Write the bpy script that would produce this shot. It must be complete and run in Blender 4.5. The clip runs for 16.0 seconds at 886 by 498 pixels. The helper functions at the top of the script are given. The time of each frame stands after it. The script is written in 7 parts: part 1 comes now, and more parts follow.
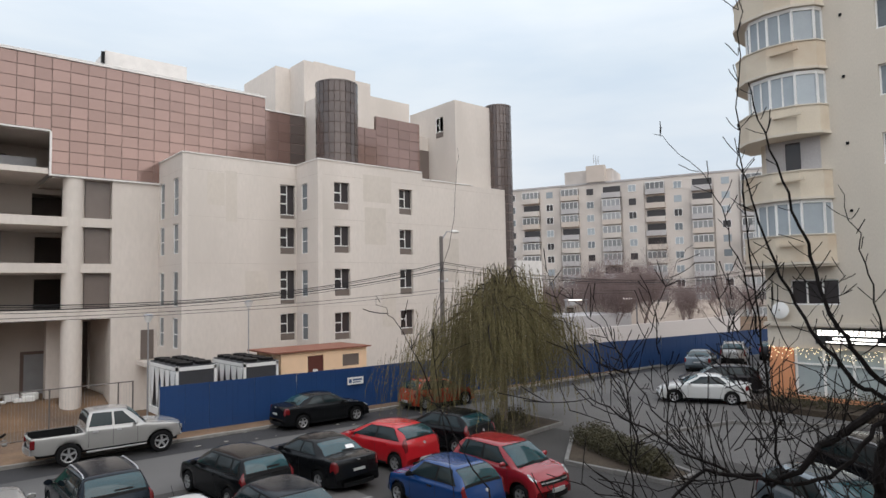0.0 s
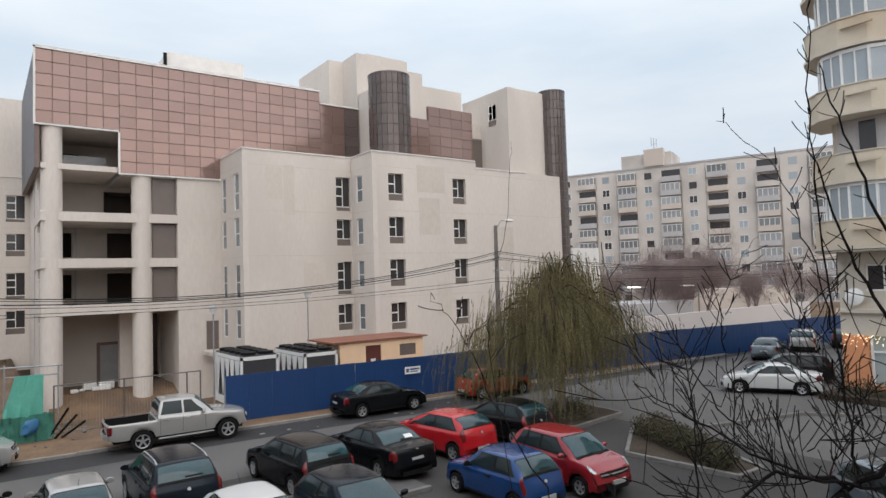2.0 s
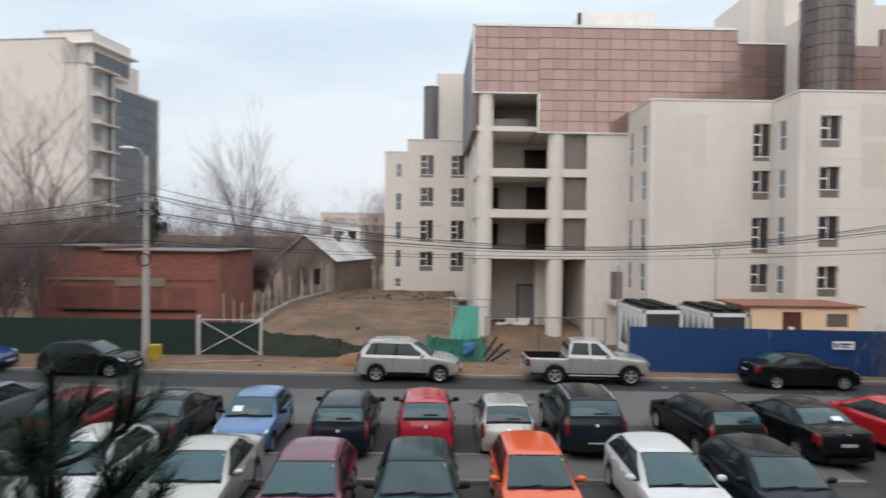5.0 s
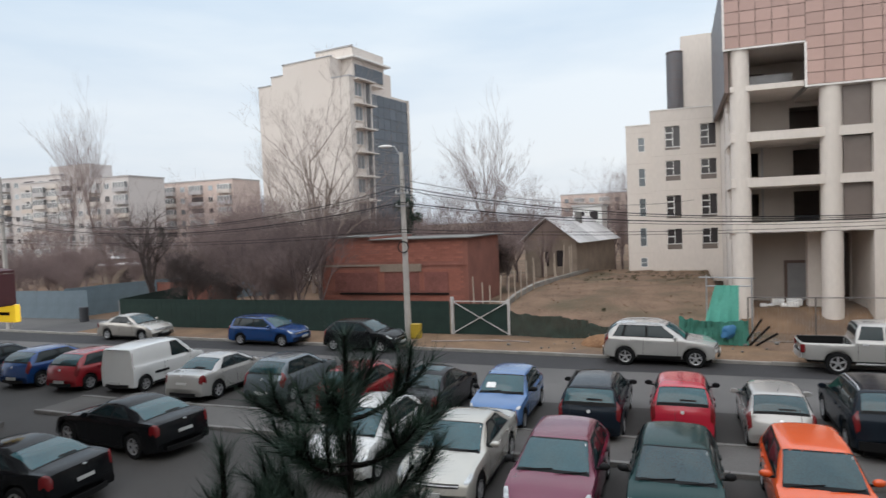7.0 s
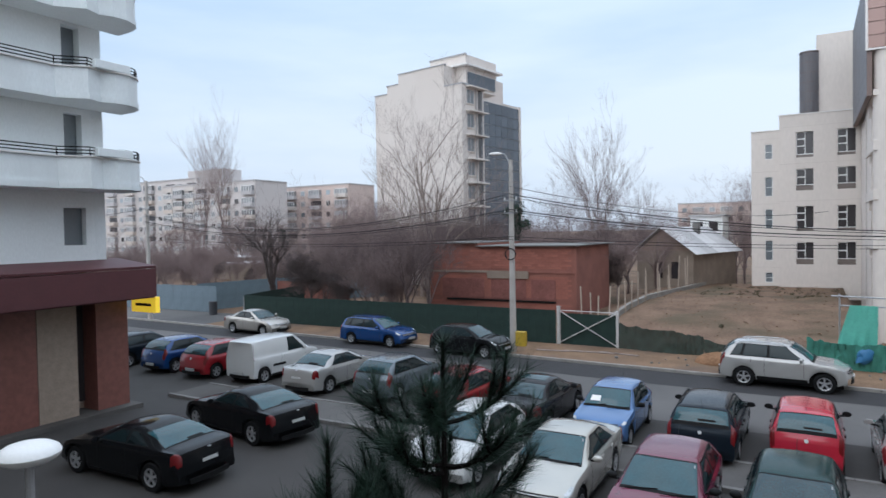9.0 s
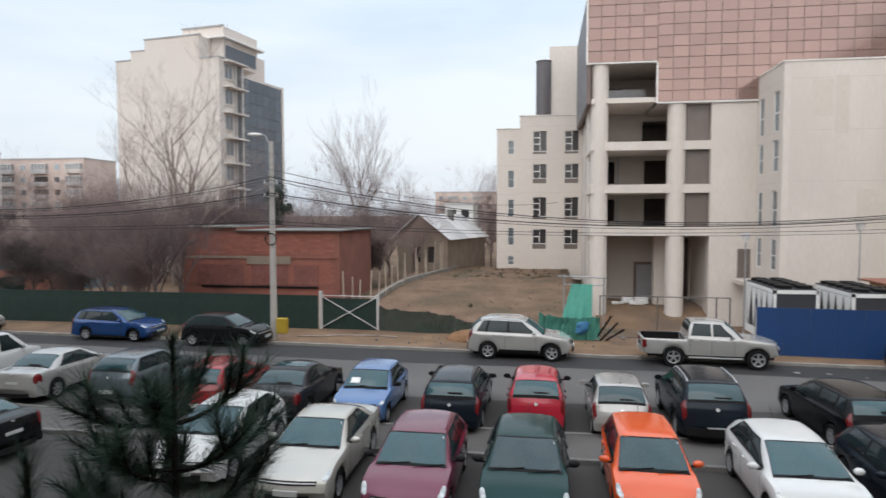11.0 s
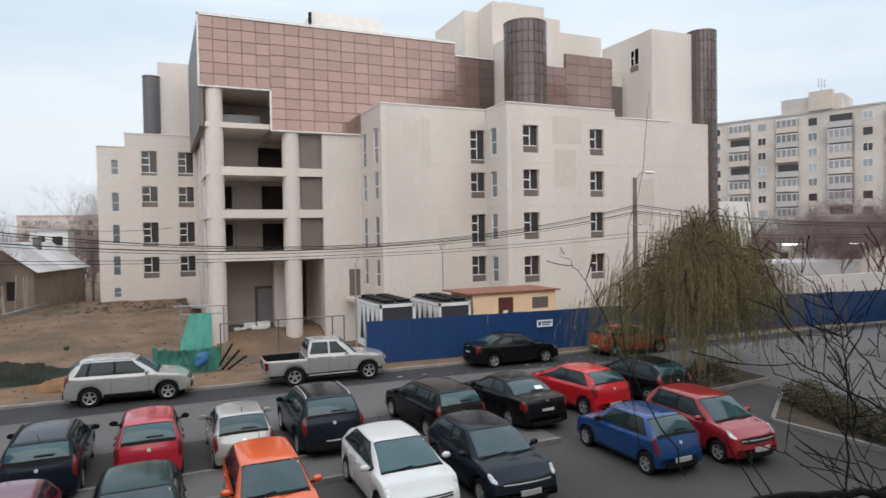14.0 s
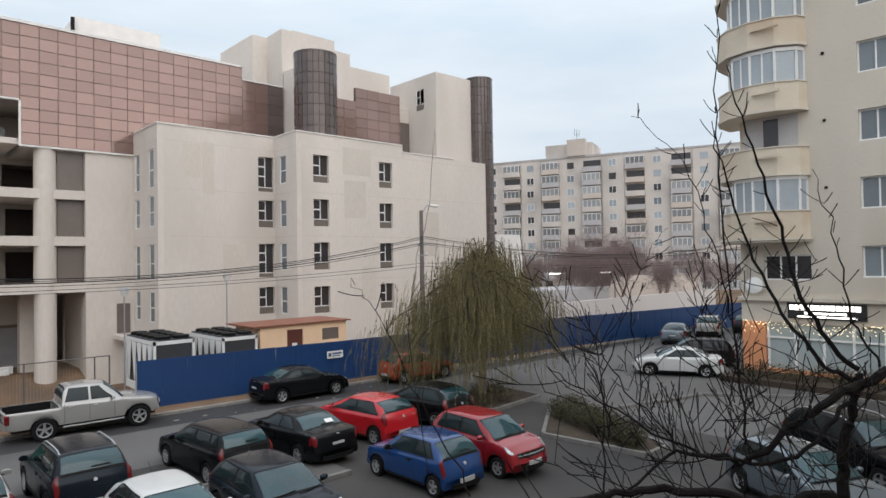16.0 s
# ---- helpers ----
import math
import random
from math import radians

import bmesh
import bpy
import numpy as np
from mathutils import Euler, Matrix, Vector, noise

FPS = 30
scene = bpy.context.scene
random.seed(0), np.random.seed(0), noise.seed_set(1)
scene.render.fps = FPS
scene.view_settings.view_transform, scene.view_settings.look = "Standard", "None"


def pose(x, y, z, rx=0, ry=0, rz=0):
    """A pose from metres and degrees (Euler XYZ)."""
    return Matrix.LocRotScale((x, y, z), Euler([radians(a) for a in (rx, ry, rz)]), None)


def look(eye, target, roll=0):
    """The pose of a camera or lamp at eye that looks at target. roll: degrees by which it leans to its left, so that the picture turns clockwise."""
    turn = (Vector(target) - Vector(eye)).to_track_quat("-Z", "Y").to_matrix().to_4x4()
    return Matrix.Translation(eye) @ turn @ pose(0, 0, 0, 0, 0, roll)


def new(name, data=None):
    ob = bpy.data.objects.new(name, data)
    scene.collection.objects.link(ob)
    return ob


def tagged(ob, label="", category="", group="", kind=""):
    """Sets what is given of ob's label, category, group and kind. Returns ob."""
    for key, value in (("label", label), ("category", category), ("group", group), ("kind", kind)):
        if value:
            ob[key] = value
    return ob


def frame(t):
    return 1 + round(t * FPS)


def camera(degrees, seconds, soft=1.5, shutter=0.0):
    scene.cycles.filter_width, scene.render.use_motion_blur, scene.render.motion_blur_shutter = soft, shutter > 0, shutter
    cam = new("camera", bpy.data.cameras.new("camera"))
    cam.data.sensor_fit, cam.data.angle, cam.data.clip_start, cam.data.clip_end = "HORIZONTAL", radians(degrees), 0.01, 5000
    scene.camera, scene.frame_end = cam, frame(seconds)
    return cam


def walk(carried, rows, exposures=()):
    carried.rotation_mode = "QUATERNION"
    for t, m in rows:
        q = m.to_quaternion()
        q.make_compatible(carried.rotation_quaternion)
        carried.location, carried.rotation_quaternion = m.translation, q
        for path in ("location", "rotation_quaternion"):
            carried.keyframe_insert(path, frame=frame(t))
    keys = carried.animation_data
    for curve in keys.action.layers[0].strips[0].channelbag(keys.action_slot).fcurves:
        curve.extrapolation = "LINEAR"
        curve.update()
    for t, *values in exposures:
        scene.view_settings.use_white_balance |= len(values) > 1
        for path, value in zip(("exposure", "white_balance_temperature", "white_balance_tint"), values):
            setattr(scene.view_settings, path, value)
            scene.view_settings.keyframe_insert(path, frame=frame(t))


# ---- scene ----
cam = camera(69.5, 16.0, soft=1.5, shutter=0.5)
PATH = [
    (0.0, pose(0.064, 0.030, 5.950, 93.63, 1.10, -40.85)),
    (0.5, pose(0.108, 0.059, 5.991, 93.73, 0.52, -40.00)),
    (1.0, pose(0.087, 0.049, 6.002, 93.60, 0.64, -38.31)),
    (1.5, pose(0.098, 0.028, 6.024, 92.56, 1.52, -37.00)),
    (2.0, pose(0.095, 0.058, 6.018, 92.72, 1.78, -35.91)),
    (2.5, pose(0.055, 0.022, 6.016, 92.69, 1.89, -35.27)),
    (3.0, pose(-0.028, -0.047, 5.999, 93.11, 2.42, -25.38)),
    (3.5, pose(-0.054, 0.044, 6.027, 89.28, 2.63, -24.42)),
    (4.0, pose(-0.154, -0.033, 5.970, 89.06, 0.21, -20.00)),
    (4.5, pose(-0.142, 0.003, 5.958, 89.57, 0.41, -10.36)),
    (5.0, pose(-0.190, 0.097, 5.995, 88.92, -0.68, -1.16)),
    (6.2, pose(-0.223, 0.091, 5.967, 88.20, 0.60, 14.20)),
    (7.5, pose(-0.256, 0.084, 5.939, 87.66, 2.25, 23.99)),
    (8.0, pose(-0.213, 0.017, 5.962, 88.42, 1.52, 28.23)),
    (8.2, pose(-0.213, 0.017, 5.962, 88.95, 1.52, 29.23)),
    (8.7, pose(-0.176, 0.011, 5.970, 88.70, 1.13, 30.60)),
    (9.5, pose(-0.124, 0.003, 5.983, 87.60, 0.58, 26.00)),
    (10.5, pose(-0.065, -0.006, 5.997, 86.94, -0.04, 13.50)),
    (11.0, pose(-0.049, 0.073, 5.987, 86.91, 0.09, 9.04)),
    (11.5, pose(0.037, 0.055, 5.984, 86.59, 0.59, 3.94)),
    (12.0, pose(0.041, 0.034, 5.982, 87.35, -0.19, -1.75)),
    (12.5, pose(0.057, 0.006, 6.020, 88.45, 0.85, -7.38)),
    (13.0, pose(0.039, -0.059, 6.012, 88.31, 0.40, -12.80)),
    (13.5, pose(0.089, -0.027, 6.036, 88.53, 0.71, -19.14)),
    (14.0, pose(0.112, 0.006, 6.031, 88.76, 0.98, -23.94)),
    (14.5, pose(0.088, -0.014, 6.018, 88.86, 1.89, -26.42)),
    (15.0, pose(0.080, -0.028, 6.011, 88.89, 2.05, -35.34)),
    (15.5, pose(0.080, 0.014, 6.023, 91.36, 1.58, -41.18)),
    (16.0, pose(0.125, 0.033, 6.032, 91.16, 0.95, -42.59)),
]
walk(cam, PATH, [(0.0, -0.10, 6480, 9), (2.6, -0.10, 6480, 9), (3.1, -0.12, 6500, 9), (3.5, -0.2, 6450, 8), (3.9, 0.0, 6420, 8), (6.5, 0.0, 6430, 8), (7.5, 0.0, 6380, 8), (8.0, 0.0, 6080, 7), (10.5, 0.02, 5700, 7), (11.0, 0.09, 6400, 8), (13.0, 0.09, 6420, 8), (14.0, 0.0, 6420, 8), (16.0, -0.08, 6430, 8)])

# ---- world and sun: an overcast sky, brighter overhead, brighter and warmer towards +x ----
world = bpy.data.worlds.new("overcast_sky")
scene.world = world
world.use_nodes = True
wt = world.node_tree
wt.nodes.clear()


def wnode(kind):
    return wt.nodes.new(kind)


w_out = wnode("ShaderNodeOutputWorld")
w_bg = wnode("ShaderNodeBackground")
w_sky = wnode("ShaderNodeTexSky")
w_sky.sky_type, w_sky.sun_disc = "NISHITA", False
w_sky.sun_elevation, w_sky.sun_rotation, w_sky.dust_density = radians(38), radians(200), 3.0
w_geo = wnode("ShaderNodeTexCoord")
w_sep = wnode("ShaderNodeSeparateXYZ")
w_ramp = wnode("ShaderNodeValToRGB")
w_map = wnode("ShaderNodeMapping")
w_map.inputs["Scale"].default_value = (1.0, 1.0, 4.5)
w_noise = wnode("ShaderNodeTexNoise")
w_noise.inputs["Scale"].default_value = 1.7
w_noise.inputs["Detail"].default_value = 6
w_cr = wnode("ShaderNodeValToRGB")
w_mul = wnode("ShaderNodeMix")
w_mul.data_type, w_mul.blend_type = "RGBA", "MULTIPLY"
w_mul.inputs[0].default_value = 1.0
w_add = wnode("ShaderNodeMix")
w_add.data_type, w_add.blend_type = "RGBA", "ADD"
w_add.inputs[0].default_value = 0.012
e = w_ramp.color_ramp.elements
e[0].position, e[0].color = 0.0, (0.76, 0.78, 0.82, 1)
e[1].position, e[1].color = 1.0, (1.75, 1.82, 1.95, 1)
m = w_ramp.color_ramp.elements.new(0.32)
m.color = (0.76, 0.84, 0.92, 1)
m = w_ramp.color_ramp.elements.new(0.5)
m.color = (1.0, 1.07, 1.15, 1)
c = w_cr.color_ramp.elements
c[0].position, c[0].color = 0.34, (0.80, 0.86, 0.93, 1)
c[1].position, c[1].color = 0.62, (1.04, 1.03, 1.02, 1)
wl = wt.links.new
wl(w_geo.outputs["Generated"], w_sep.inputs[0])
wl(w_sep.outputs["Z"], w_ramp.inputs[0])
wl(w_geo.outputs["Generated"], w_map.inputs[0])
wl(w_map.outputs[0], w_noise.inputs["Vector"])
wl(w_noise.outputs[0], w_cr.inputs[0])
wl(w_ramp.outputs[0], w_mul.inputs[6])
wl(w_cr.outputs[0], w_mul.inputs[7])
wl(w_mul.outputs[2], w_add.inputs[6])
wl(w_sky.outputs[0], w_add.inputs[7])
wl(w_bg.outputs[0], w_out.inputs[0])
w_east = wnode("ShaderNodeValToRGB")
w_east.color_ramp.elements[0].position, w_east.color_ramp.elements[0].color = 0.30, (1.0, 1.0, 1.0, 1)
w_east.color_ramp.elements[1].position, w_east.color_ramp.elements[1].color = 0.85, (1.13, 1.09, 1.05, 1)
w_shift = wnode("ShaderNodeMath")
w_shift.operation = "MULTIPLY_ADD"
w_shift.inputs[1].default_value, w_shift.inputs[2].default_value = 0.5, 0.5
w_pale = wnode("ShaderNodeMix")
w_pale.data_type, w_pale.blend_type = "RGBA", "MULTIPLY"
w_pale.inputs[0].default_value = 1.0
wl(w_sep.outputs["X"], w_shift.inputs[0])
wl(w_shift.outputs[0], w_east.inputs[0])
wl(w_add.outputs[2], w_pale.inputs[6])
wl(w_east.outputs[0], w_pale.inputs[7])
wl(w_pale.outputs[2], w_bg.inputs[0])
w_bg.inputs[1].default_value = 1.01

sun = new("sun", bpy.data.lights.new("sun", "SUN"))
sun.data.energy, sun.data.angle, sun.data.color = 1.5, radians(85), (1.0, 0.94, 0.88)
sun.matrix_world = look((-20, -50, 60), (8, 40, 0))
scene.view_settings.exposure = 0.0


# ---- materials ----
def mat(name, color, rough=0.8, metal=0.0, var=0.12, scale=1.5, grain=25.0, bump=0.0, obj=0.0, spec=0.5, dirt=None, stretch=(1, 1, 1), coat=0.0):
    """A surface with two scales of variation, optional stains in the tone dirt, optional change from object to object."""
    m = bpy.data.materials.new(name)
    m.use_nodes = True
    t = m.node_tree
    b = t.nodes["Principled BSDF"]
    b.inputs["Roughness"].default_value = rough
    b.inputs["Metallic"].default_value = metal
    b.inputs["Specular IOR Level"].default_value = spec
    b.inputs["Coat Weight"].default_value = coat
    b.inputs["Coat Roughness"].default_value = 0.03
    co = t.nodes.new("ShaderNodeTexCoord")
    mp = t.nodes.new("ShaderNodeMapping")
    mp.inputs["Scale"].default_value = stretch
    t.links.new(co.outputs["Object"], mp.inputs[0])
    n1 = t.nodes.new("ShaderNodeTexNoise")
    n1.inputs["Scale"].default_value, n1.inputs["Detail"].default_value = scale, 5
    n2 = t.nodes.new("ShaderNodeTexNoise")
    n2.inputs["Scale"].default_value, n2.inputs["Detail"].default_value = grain, 3
    for n in (n1, n2):
        t.links.new(mp.outputs[0], n.inputs["Vector"])
    add = t.nodes.new("ShaderNodeMath")
    add.operation = "ADD"
    t.links.new(n1.outputs[0], add.inputs[0])
    t.links.new(n2.outputs[0], add.inputs[1])
    last = add
    if obj:
        info = t.nodes.new("ShaderNodeObjectInfo")
        ma = t.nodes.new("ShaderNodeMath")
        ma.operation = "MULTIPLY_ADD"
        ma.inputs[1].default_value = obj / max(var, 0.01)
        t.links.new(info.outputs["Random"], ma.inputs[0])
        t.links.new(add.outputs[0], ma.inputs[2])
        last = ma
    mr = t.nodes.new("ShaderNodeMapRange")
    hi = 1.35 + (obj / max(var, 0.01) if obj else 0)
    mr.inputs["From Min"].default_value, mr.inputs["From Max"].default_value = 0.65, hi
    mr.inputs["To Min"].default_value, mr.inputs["To Max"].default_value = 1 - var - obj * 0.5, 1 + var + obj * 0.5
    t.links.new(last.outputs[0], mr.inputs[0])
    mul = t.nodes.new("ShaderNodeMix")
    mul.data_type, mul.blend_type = "RGBA", "MULTIPLY"
    mul.inputs[0].default_value = 1
    mul.inputs[6].default_value = (*color, 1)
    t.links.new(mr.outputs[0], mul.inputs[7])
    outc = mul.outputs[2]
    if dirt:
        n3 = t.nodes.new("ShaderNodeTexNoise")
        n3.inputs["Scale"].default_value, n3.inputs["Detail"].default_value = scale * 0.45, 8
        t.links.new(mp.outputs[0], n3.inputs["Vector"])
        r3 = t.nodes.new("ShaderNodeValToRGB")
        r3.color_ramp.elements[0].position, r3.color_ramp.elements[1].position = 0.50, 0.68
        t.links.new(n3.outputs[0], r3.inputs[0])
        mx = t.nodes.new("ShaderNodeMix")
        mx.data_type = "RGBA"
        mx.inputs[7].default_value = (*dirt, 1)
        t.links.new(r3.outputs[0], mx.inputs[0])
        t.links.new(outc, mx.inputs[6])
        outc = mx.outputs[2]
    t.links.new(outc, b.inputs["Base Color"])
    if bump:
        bp = t.nodes.new("ShaderNodeBump")
        bp.inputs["Strength"].default_value, bp.inputs["Distance"].default_value = bump, 0.03
        t.links.new(n2.outputs[0], bp.inputs["Height"])
        t.links.new(bp.outputs[0], b.inputs["Normal"])
    return m


def glow(name, color, strength):
    m = bpy.data.materials.new(name)
    m.use_nodes = True
    b = m.node_tree.nodes["Principled BSDF"]
    b.inputs["Base Color"].default_value = (*color, 1)
    b.inputs["Emission Color"].default_value = (*color, 1)
    b.inputs["Emission Strength"].default_value = strength
    return m


M = {}
M["concrete"] = mat("beige_render", (0.64, 0.578, 0.525), 0.9, var=0.07, scale=0.35, grain=6, bump=0.15, dirt=(0.56, 0.505, 0.455), stretch=(1, 1, 0.35))
M["concrete_line"] = mat("render_joint", (0.53, 0.47, 0.42), 0.9)
M["patch"] = mat("grey_render_patch", (0.59, 0.53, 0.47), 0.9, var=0.07, scale=0.5, grain=6, dirt=(0.63, 0.57, 0.515), stretch=(1, 1, 0.5))
M["coping"] = mat("pale_coping", (0.74, 0.71, 0.68), 0.7)
M["bronze"] = mat("bronze_glass_panel", (0.29, 0.192, 0.167), 0.10, 0.45, var=0.12, scale=0.18, obj=0.10)
M["bronze_dark"] = mat("dark_bronze_glass", (0.125, 0.10, 0.093), 0.2, 0.3, var=0.1, obj=0.12)
M["bronze_grey"] = mat("grey_bronze_glass", (0.15, 0.145, 0.155), 0.5, 0.0, var=0.08, obj=0.10)
M["mullion"] = mat("dark_mullion", (0.17, 0.117, 0.10), 0.5)
M["white_frame"] = mat("white_window_frame", (0.78, 0.77, 0.75), 0.45, var=0.04)
# Dark window glass; also colours flat sheets that imitate shaded recesses.
M["glass_shade_dark"] = mat("dark_glass_and_recess_shade", (0.045, 0.04, 0.042), 0.12, 0.0, var=0.1, obj=0.1)
# Brown panels; the same tone darkens the block behind the portico openings.
M["panel_shade_brown"] = mat("brown_panel_and_room_shade", (0.155, 0.125, 0.11), 0.4, var=0.1)
M["win_blue"] = mat("grey_blue_glass", (0.36, 0.40, 0.43), 0.25, 0.0, var=0.15, obj=0.25)
M["win_mid"] = mat("balcony_glass", (0.17, 0.19, 0.205), 0.2, 0.0, var=0.2, obj=0.35)
M["win_mixed"] = mat("mixed_balcony_glass", (0.25, 0.255, 0.26), 0.2, 0.0, var=0.2, obj=0.7)
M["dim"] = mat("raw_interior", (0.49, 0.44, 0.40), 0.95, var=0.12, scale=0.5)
M["black"] = mat("unlit_room_black", (0.03, 0.027, 0.027), 0.9, spec=0.15)
M["steel"] = mat("grey_steel", (0.36, 0.36, 0.37), 0.5, 0.5)
M["asphalt"] = mat("worn_asphalt", (0.122, 0.115, 0.111), 0.85, var=0.16, scale=0.25, grain=40, bump=0.3, dirt=(0.078, 0.075, 0.074), spec=0.2)
M["asphalt_dark"] = mat("fresh_asphalt", (0.042, 0.040, 0.041), 0.8, var=0.2, scale=0.4, grain=40, bump=0.3, spec=0.2)
M["lot"] = mat("lot_asphalt", (0.059, 0.055, 0.052), 0.8, var=0.25, scale=0.3, grain=35, bump=0.3, dirt=(0.046, 0.043, 0.042), spec=0.2)
M["paving"] = mat("grey_paving", (0.11, 0.103, 0.098), 0.85, var=0.15, scale=0.5, grain=20, bump=0.2, dirt=(0.07, 0.064, 0.06), spec=0.2)
M["kerb"] = mat("concrete_kerb", (0.155, 0.147, 0.138), 0.85, var=0.25, scale=2)
M["kerb_pale"] = mat("pale_concrete_kerb", (0.23, 0.215, 0.195), 0.85, var=0.3, scale=2)
M["dirt"] = mat("brown_soil", (0.165, 0.108, 0.074), 0.95, var=0.42, scale=0.55, grain=9, bump=0.9, dirt=(0.095, 0.075, 0.048), spec=0.2)
M["bed_soil"] = mat("dark_bed_soil", (0.06, 0.046, 0.034), 0.95, var=0.3, scale=1.5, grain=12, bump=0.8, spec=0.2)
M["sand"] = mat("sandy_verge", (0.185, 0.118, 0.074), 0.95, var=0.35, scale=0.8, grain=12, bump=0.6, dirt=(0.125, 0.09, 0.068), spec=0.2)
M["blue_fence"] = mat("blue_sheet_metal", (0.009, 0.044, 0.145), 0.48, 0.0, var=0.14, scale=0.8, obj=0.05, dirt=(0.009, 0.037, 0.115))
M["green_net"] = mat("dark_green_netting", (0.014, 0.032, 0.026), 0.9, var=0.25, scale=2, bump=0.3)
M["aqua"] = mat("turquoise_net", (0.12, 0.42, 0.33), 0.8, var=0.15, scale=3, bump=0.3)
M["brick"] = mat("red_brick", (0.27, 0.10, 0.072), 0.9, var=0.25, scale=0.8, grain=8, obj=0.14, bump=0.3, dirt=(0.20, 0.085, 0.065))
M["mortar"] = mat("mortar_wall", (0.225, 0.092, 0.070), 0.95, var=0.25, scale=0.8)
M["bark"] = mat("grey_brown_bark", (0.15, 0.12, 0.105), 0.95, var=0.3, scale=4, bump=0.4)
M["bark_dark"] = mat("dark_wet_bark", (0.013, 0.0105, 0.010), 0.9, var=0.3, scale=8, bump=0.4, spec=0.15)
M["bark_pale"] = mat("pale_bark", (0.38, 0.32, 0.28), 0.95, var=0.2, scale=4)
M["bark_mid_dark"] = mat("dull_brown_twigs", (0.085, 0.065, 0.06), 0.95, var=0.35, scale=3)
M["bark_mid"] = mat("brown_grey_bark", (0.235, 0.185, 0.16), 0.95, var=0.25, scale=4)
# Twig brown made lighter, so that haze is part of the colour.
M["twig"] = mat("hazed_purple_brown_twigs", (0.215, 0.16, 0.15), 0.95, var=0.3, scale=2)
M["willow"] = mat("yellow_green_willow_leaves", (0.145, 0.120, 0.050), 0.8, var=0.7, scale=0.8, grain=6, dirt=(0.095, 0.074, 0.034))
M["hedge"] = mat("brown_green_hedge", (0.055, 0.048, 0.024), 0.9, var=0.5, scale=3)
M["pine"] = mat("pine_needles", (0.016, 0.034, 0.022), 0.55, var=0.4, scale=6, spec=0.2)
M["ivy"] = mat("dark_ivy", (0.02, 0.04, 0.025), 0.8, var=0.4, scale=3)
M["pole"] = mat("concrete_pole", (0.40, 0.37, 0.34), 0.85, var=0.15, scale=2)
M["cable"] = mat("black_cable", (0.02, 0.02, 0.022), 0.8, spec=0.15)
M["white"] = mat("white_paint", (0.78, 0.77, 0.75), 0.5, var=0.05)
M["hut"] = mat("peach_hut_wall", (0.86, 0.60, 0.39), 0.7, var=0.06)
M["hutroof"] = mat("rust_roof_sheet", (0.24, 0.095, 0.06), 0.6)
M["maroon"] = mat("maroon_fascia", (0.085, 0.025, 0.028), 0.6, var=0.15)
M["granite"] = mat("red_granite", (0.20, 0.082, 0.066), 0.45, var=0.25, scale=6, grain=60)
M["tan_stone"] = mat("tan_stone", (0.30, 0.235, 0.185), 0.6, var=0.18, scale=5)
M["white_wall"] = mat("cool_white_render", (0.76, 0.79, 0.79), 0.85, var=0.08, scale=0.5, dirt=(0.64, 0.66, 0.655), stretch=(1, 1, 0.3))
M["cream"] = mat("cream_render", (0.59, 0.53, 0.45), 0.9, var=0.08, scale=0.5, dirt=(0.52, 0.455, 0.375), stretch=(1, 1, 0.3))
M["ochre"] = mat("ochre_balcony_render", (0.60, 0.525, 0.42), 0.9, var=0.1, scale=0.7, dirt=(0.52, 0.41, 0.30))
M["orange_wall"] = mat("orange_plinth_render", (0.68, 0.30, 0.15), 0.85, var=0.1)
M["shop_glass"] = mat("pale_shop_glass", (0.42, 0.47, 0.47), 0.08, 0.1, var=0.1)
# Faded panels, lifted further with distance haze in the colour.
M["apt1"] = mat("faded_hazed_beige_panels", (0.60, 0.545, 0.50), 0.9, var=0.1, scale=0.2, dirt=(0.40, 0.36, 0.33))
M["apt2"] = mat("faded_hazed_tan_panels", (0.54, 0.47, 0.415), 0.9, var=0.1, scale=0.2)
M["apt_dark"] = mat("grey_balcony_panels", (0.42, 0.40, 0.40), 0.9, var=0.2, scale=0.4)
# Far walls get paler colours that carry the haze of distance.
M["far"] = mat("hazed_far_render", (0.55, 0.51, 0.49), 0.95, var=0.08, scale=0.1)
M["far_pink"] = mat("hazed_pink_render", (0.58, 0.47, 0.42), 0.95, var=0.08, scale=0.1)
M["tower_wall"] = mat("tower_cream_render", (0.66, 0.60, 0.55), 0.9, var=0.06, scale=0.2, dirt=(0.60, 0.53, 0.48), stretch=(1, 1, 0.3))
M["tower_glass"] = mat("slate_curtain_glass", (0.085, 0.098, 0.118), 0.2, 0.2, var=0.25, scale=0.25, obj=0.2)
M["house_wall"] = mat("weathered_house_wall", (0.24, 0.19, 0.15), 0.95, var=0.25, scale=1)
M["tin"] = mat("weathered_tin_roof", (0.50, 0.485, 0.48), 0.5, 0.0, var=0.35, scale=0.7, obj=0.3)
M["yellow"] = mat("yellow_plastic", (0.40, 0.27, 0.02), 0.6, var=0.2)
M["tyre"] = mat("tyre_rubber", (0.010, 0.010, 0.0105), 0.85, spec=0.15)
M["rim"] = mat("alloy_rim", (0.50, 0.50, 0.51), 0.35, 0.7)
M["trim"] = mat("black_plastic_trim", (0.009, 0.009, 0.0095), 0.6, spec=0.15)
M["car_glass"] = mat("tinted_car_glass", (0.010, 0.042, 0.050), 0.03, 0.0, var=0.45, scale=1.6, spec=0.62, obj=0.5)
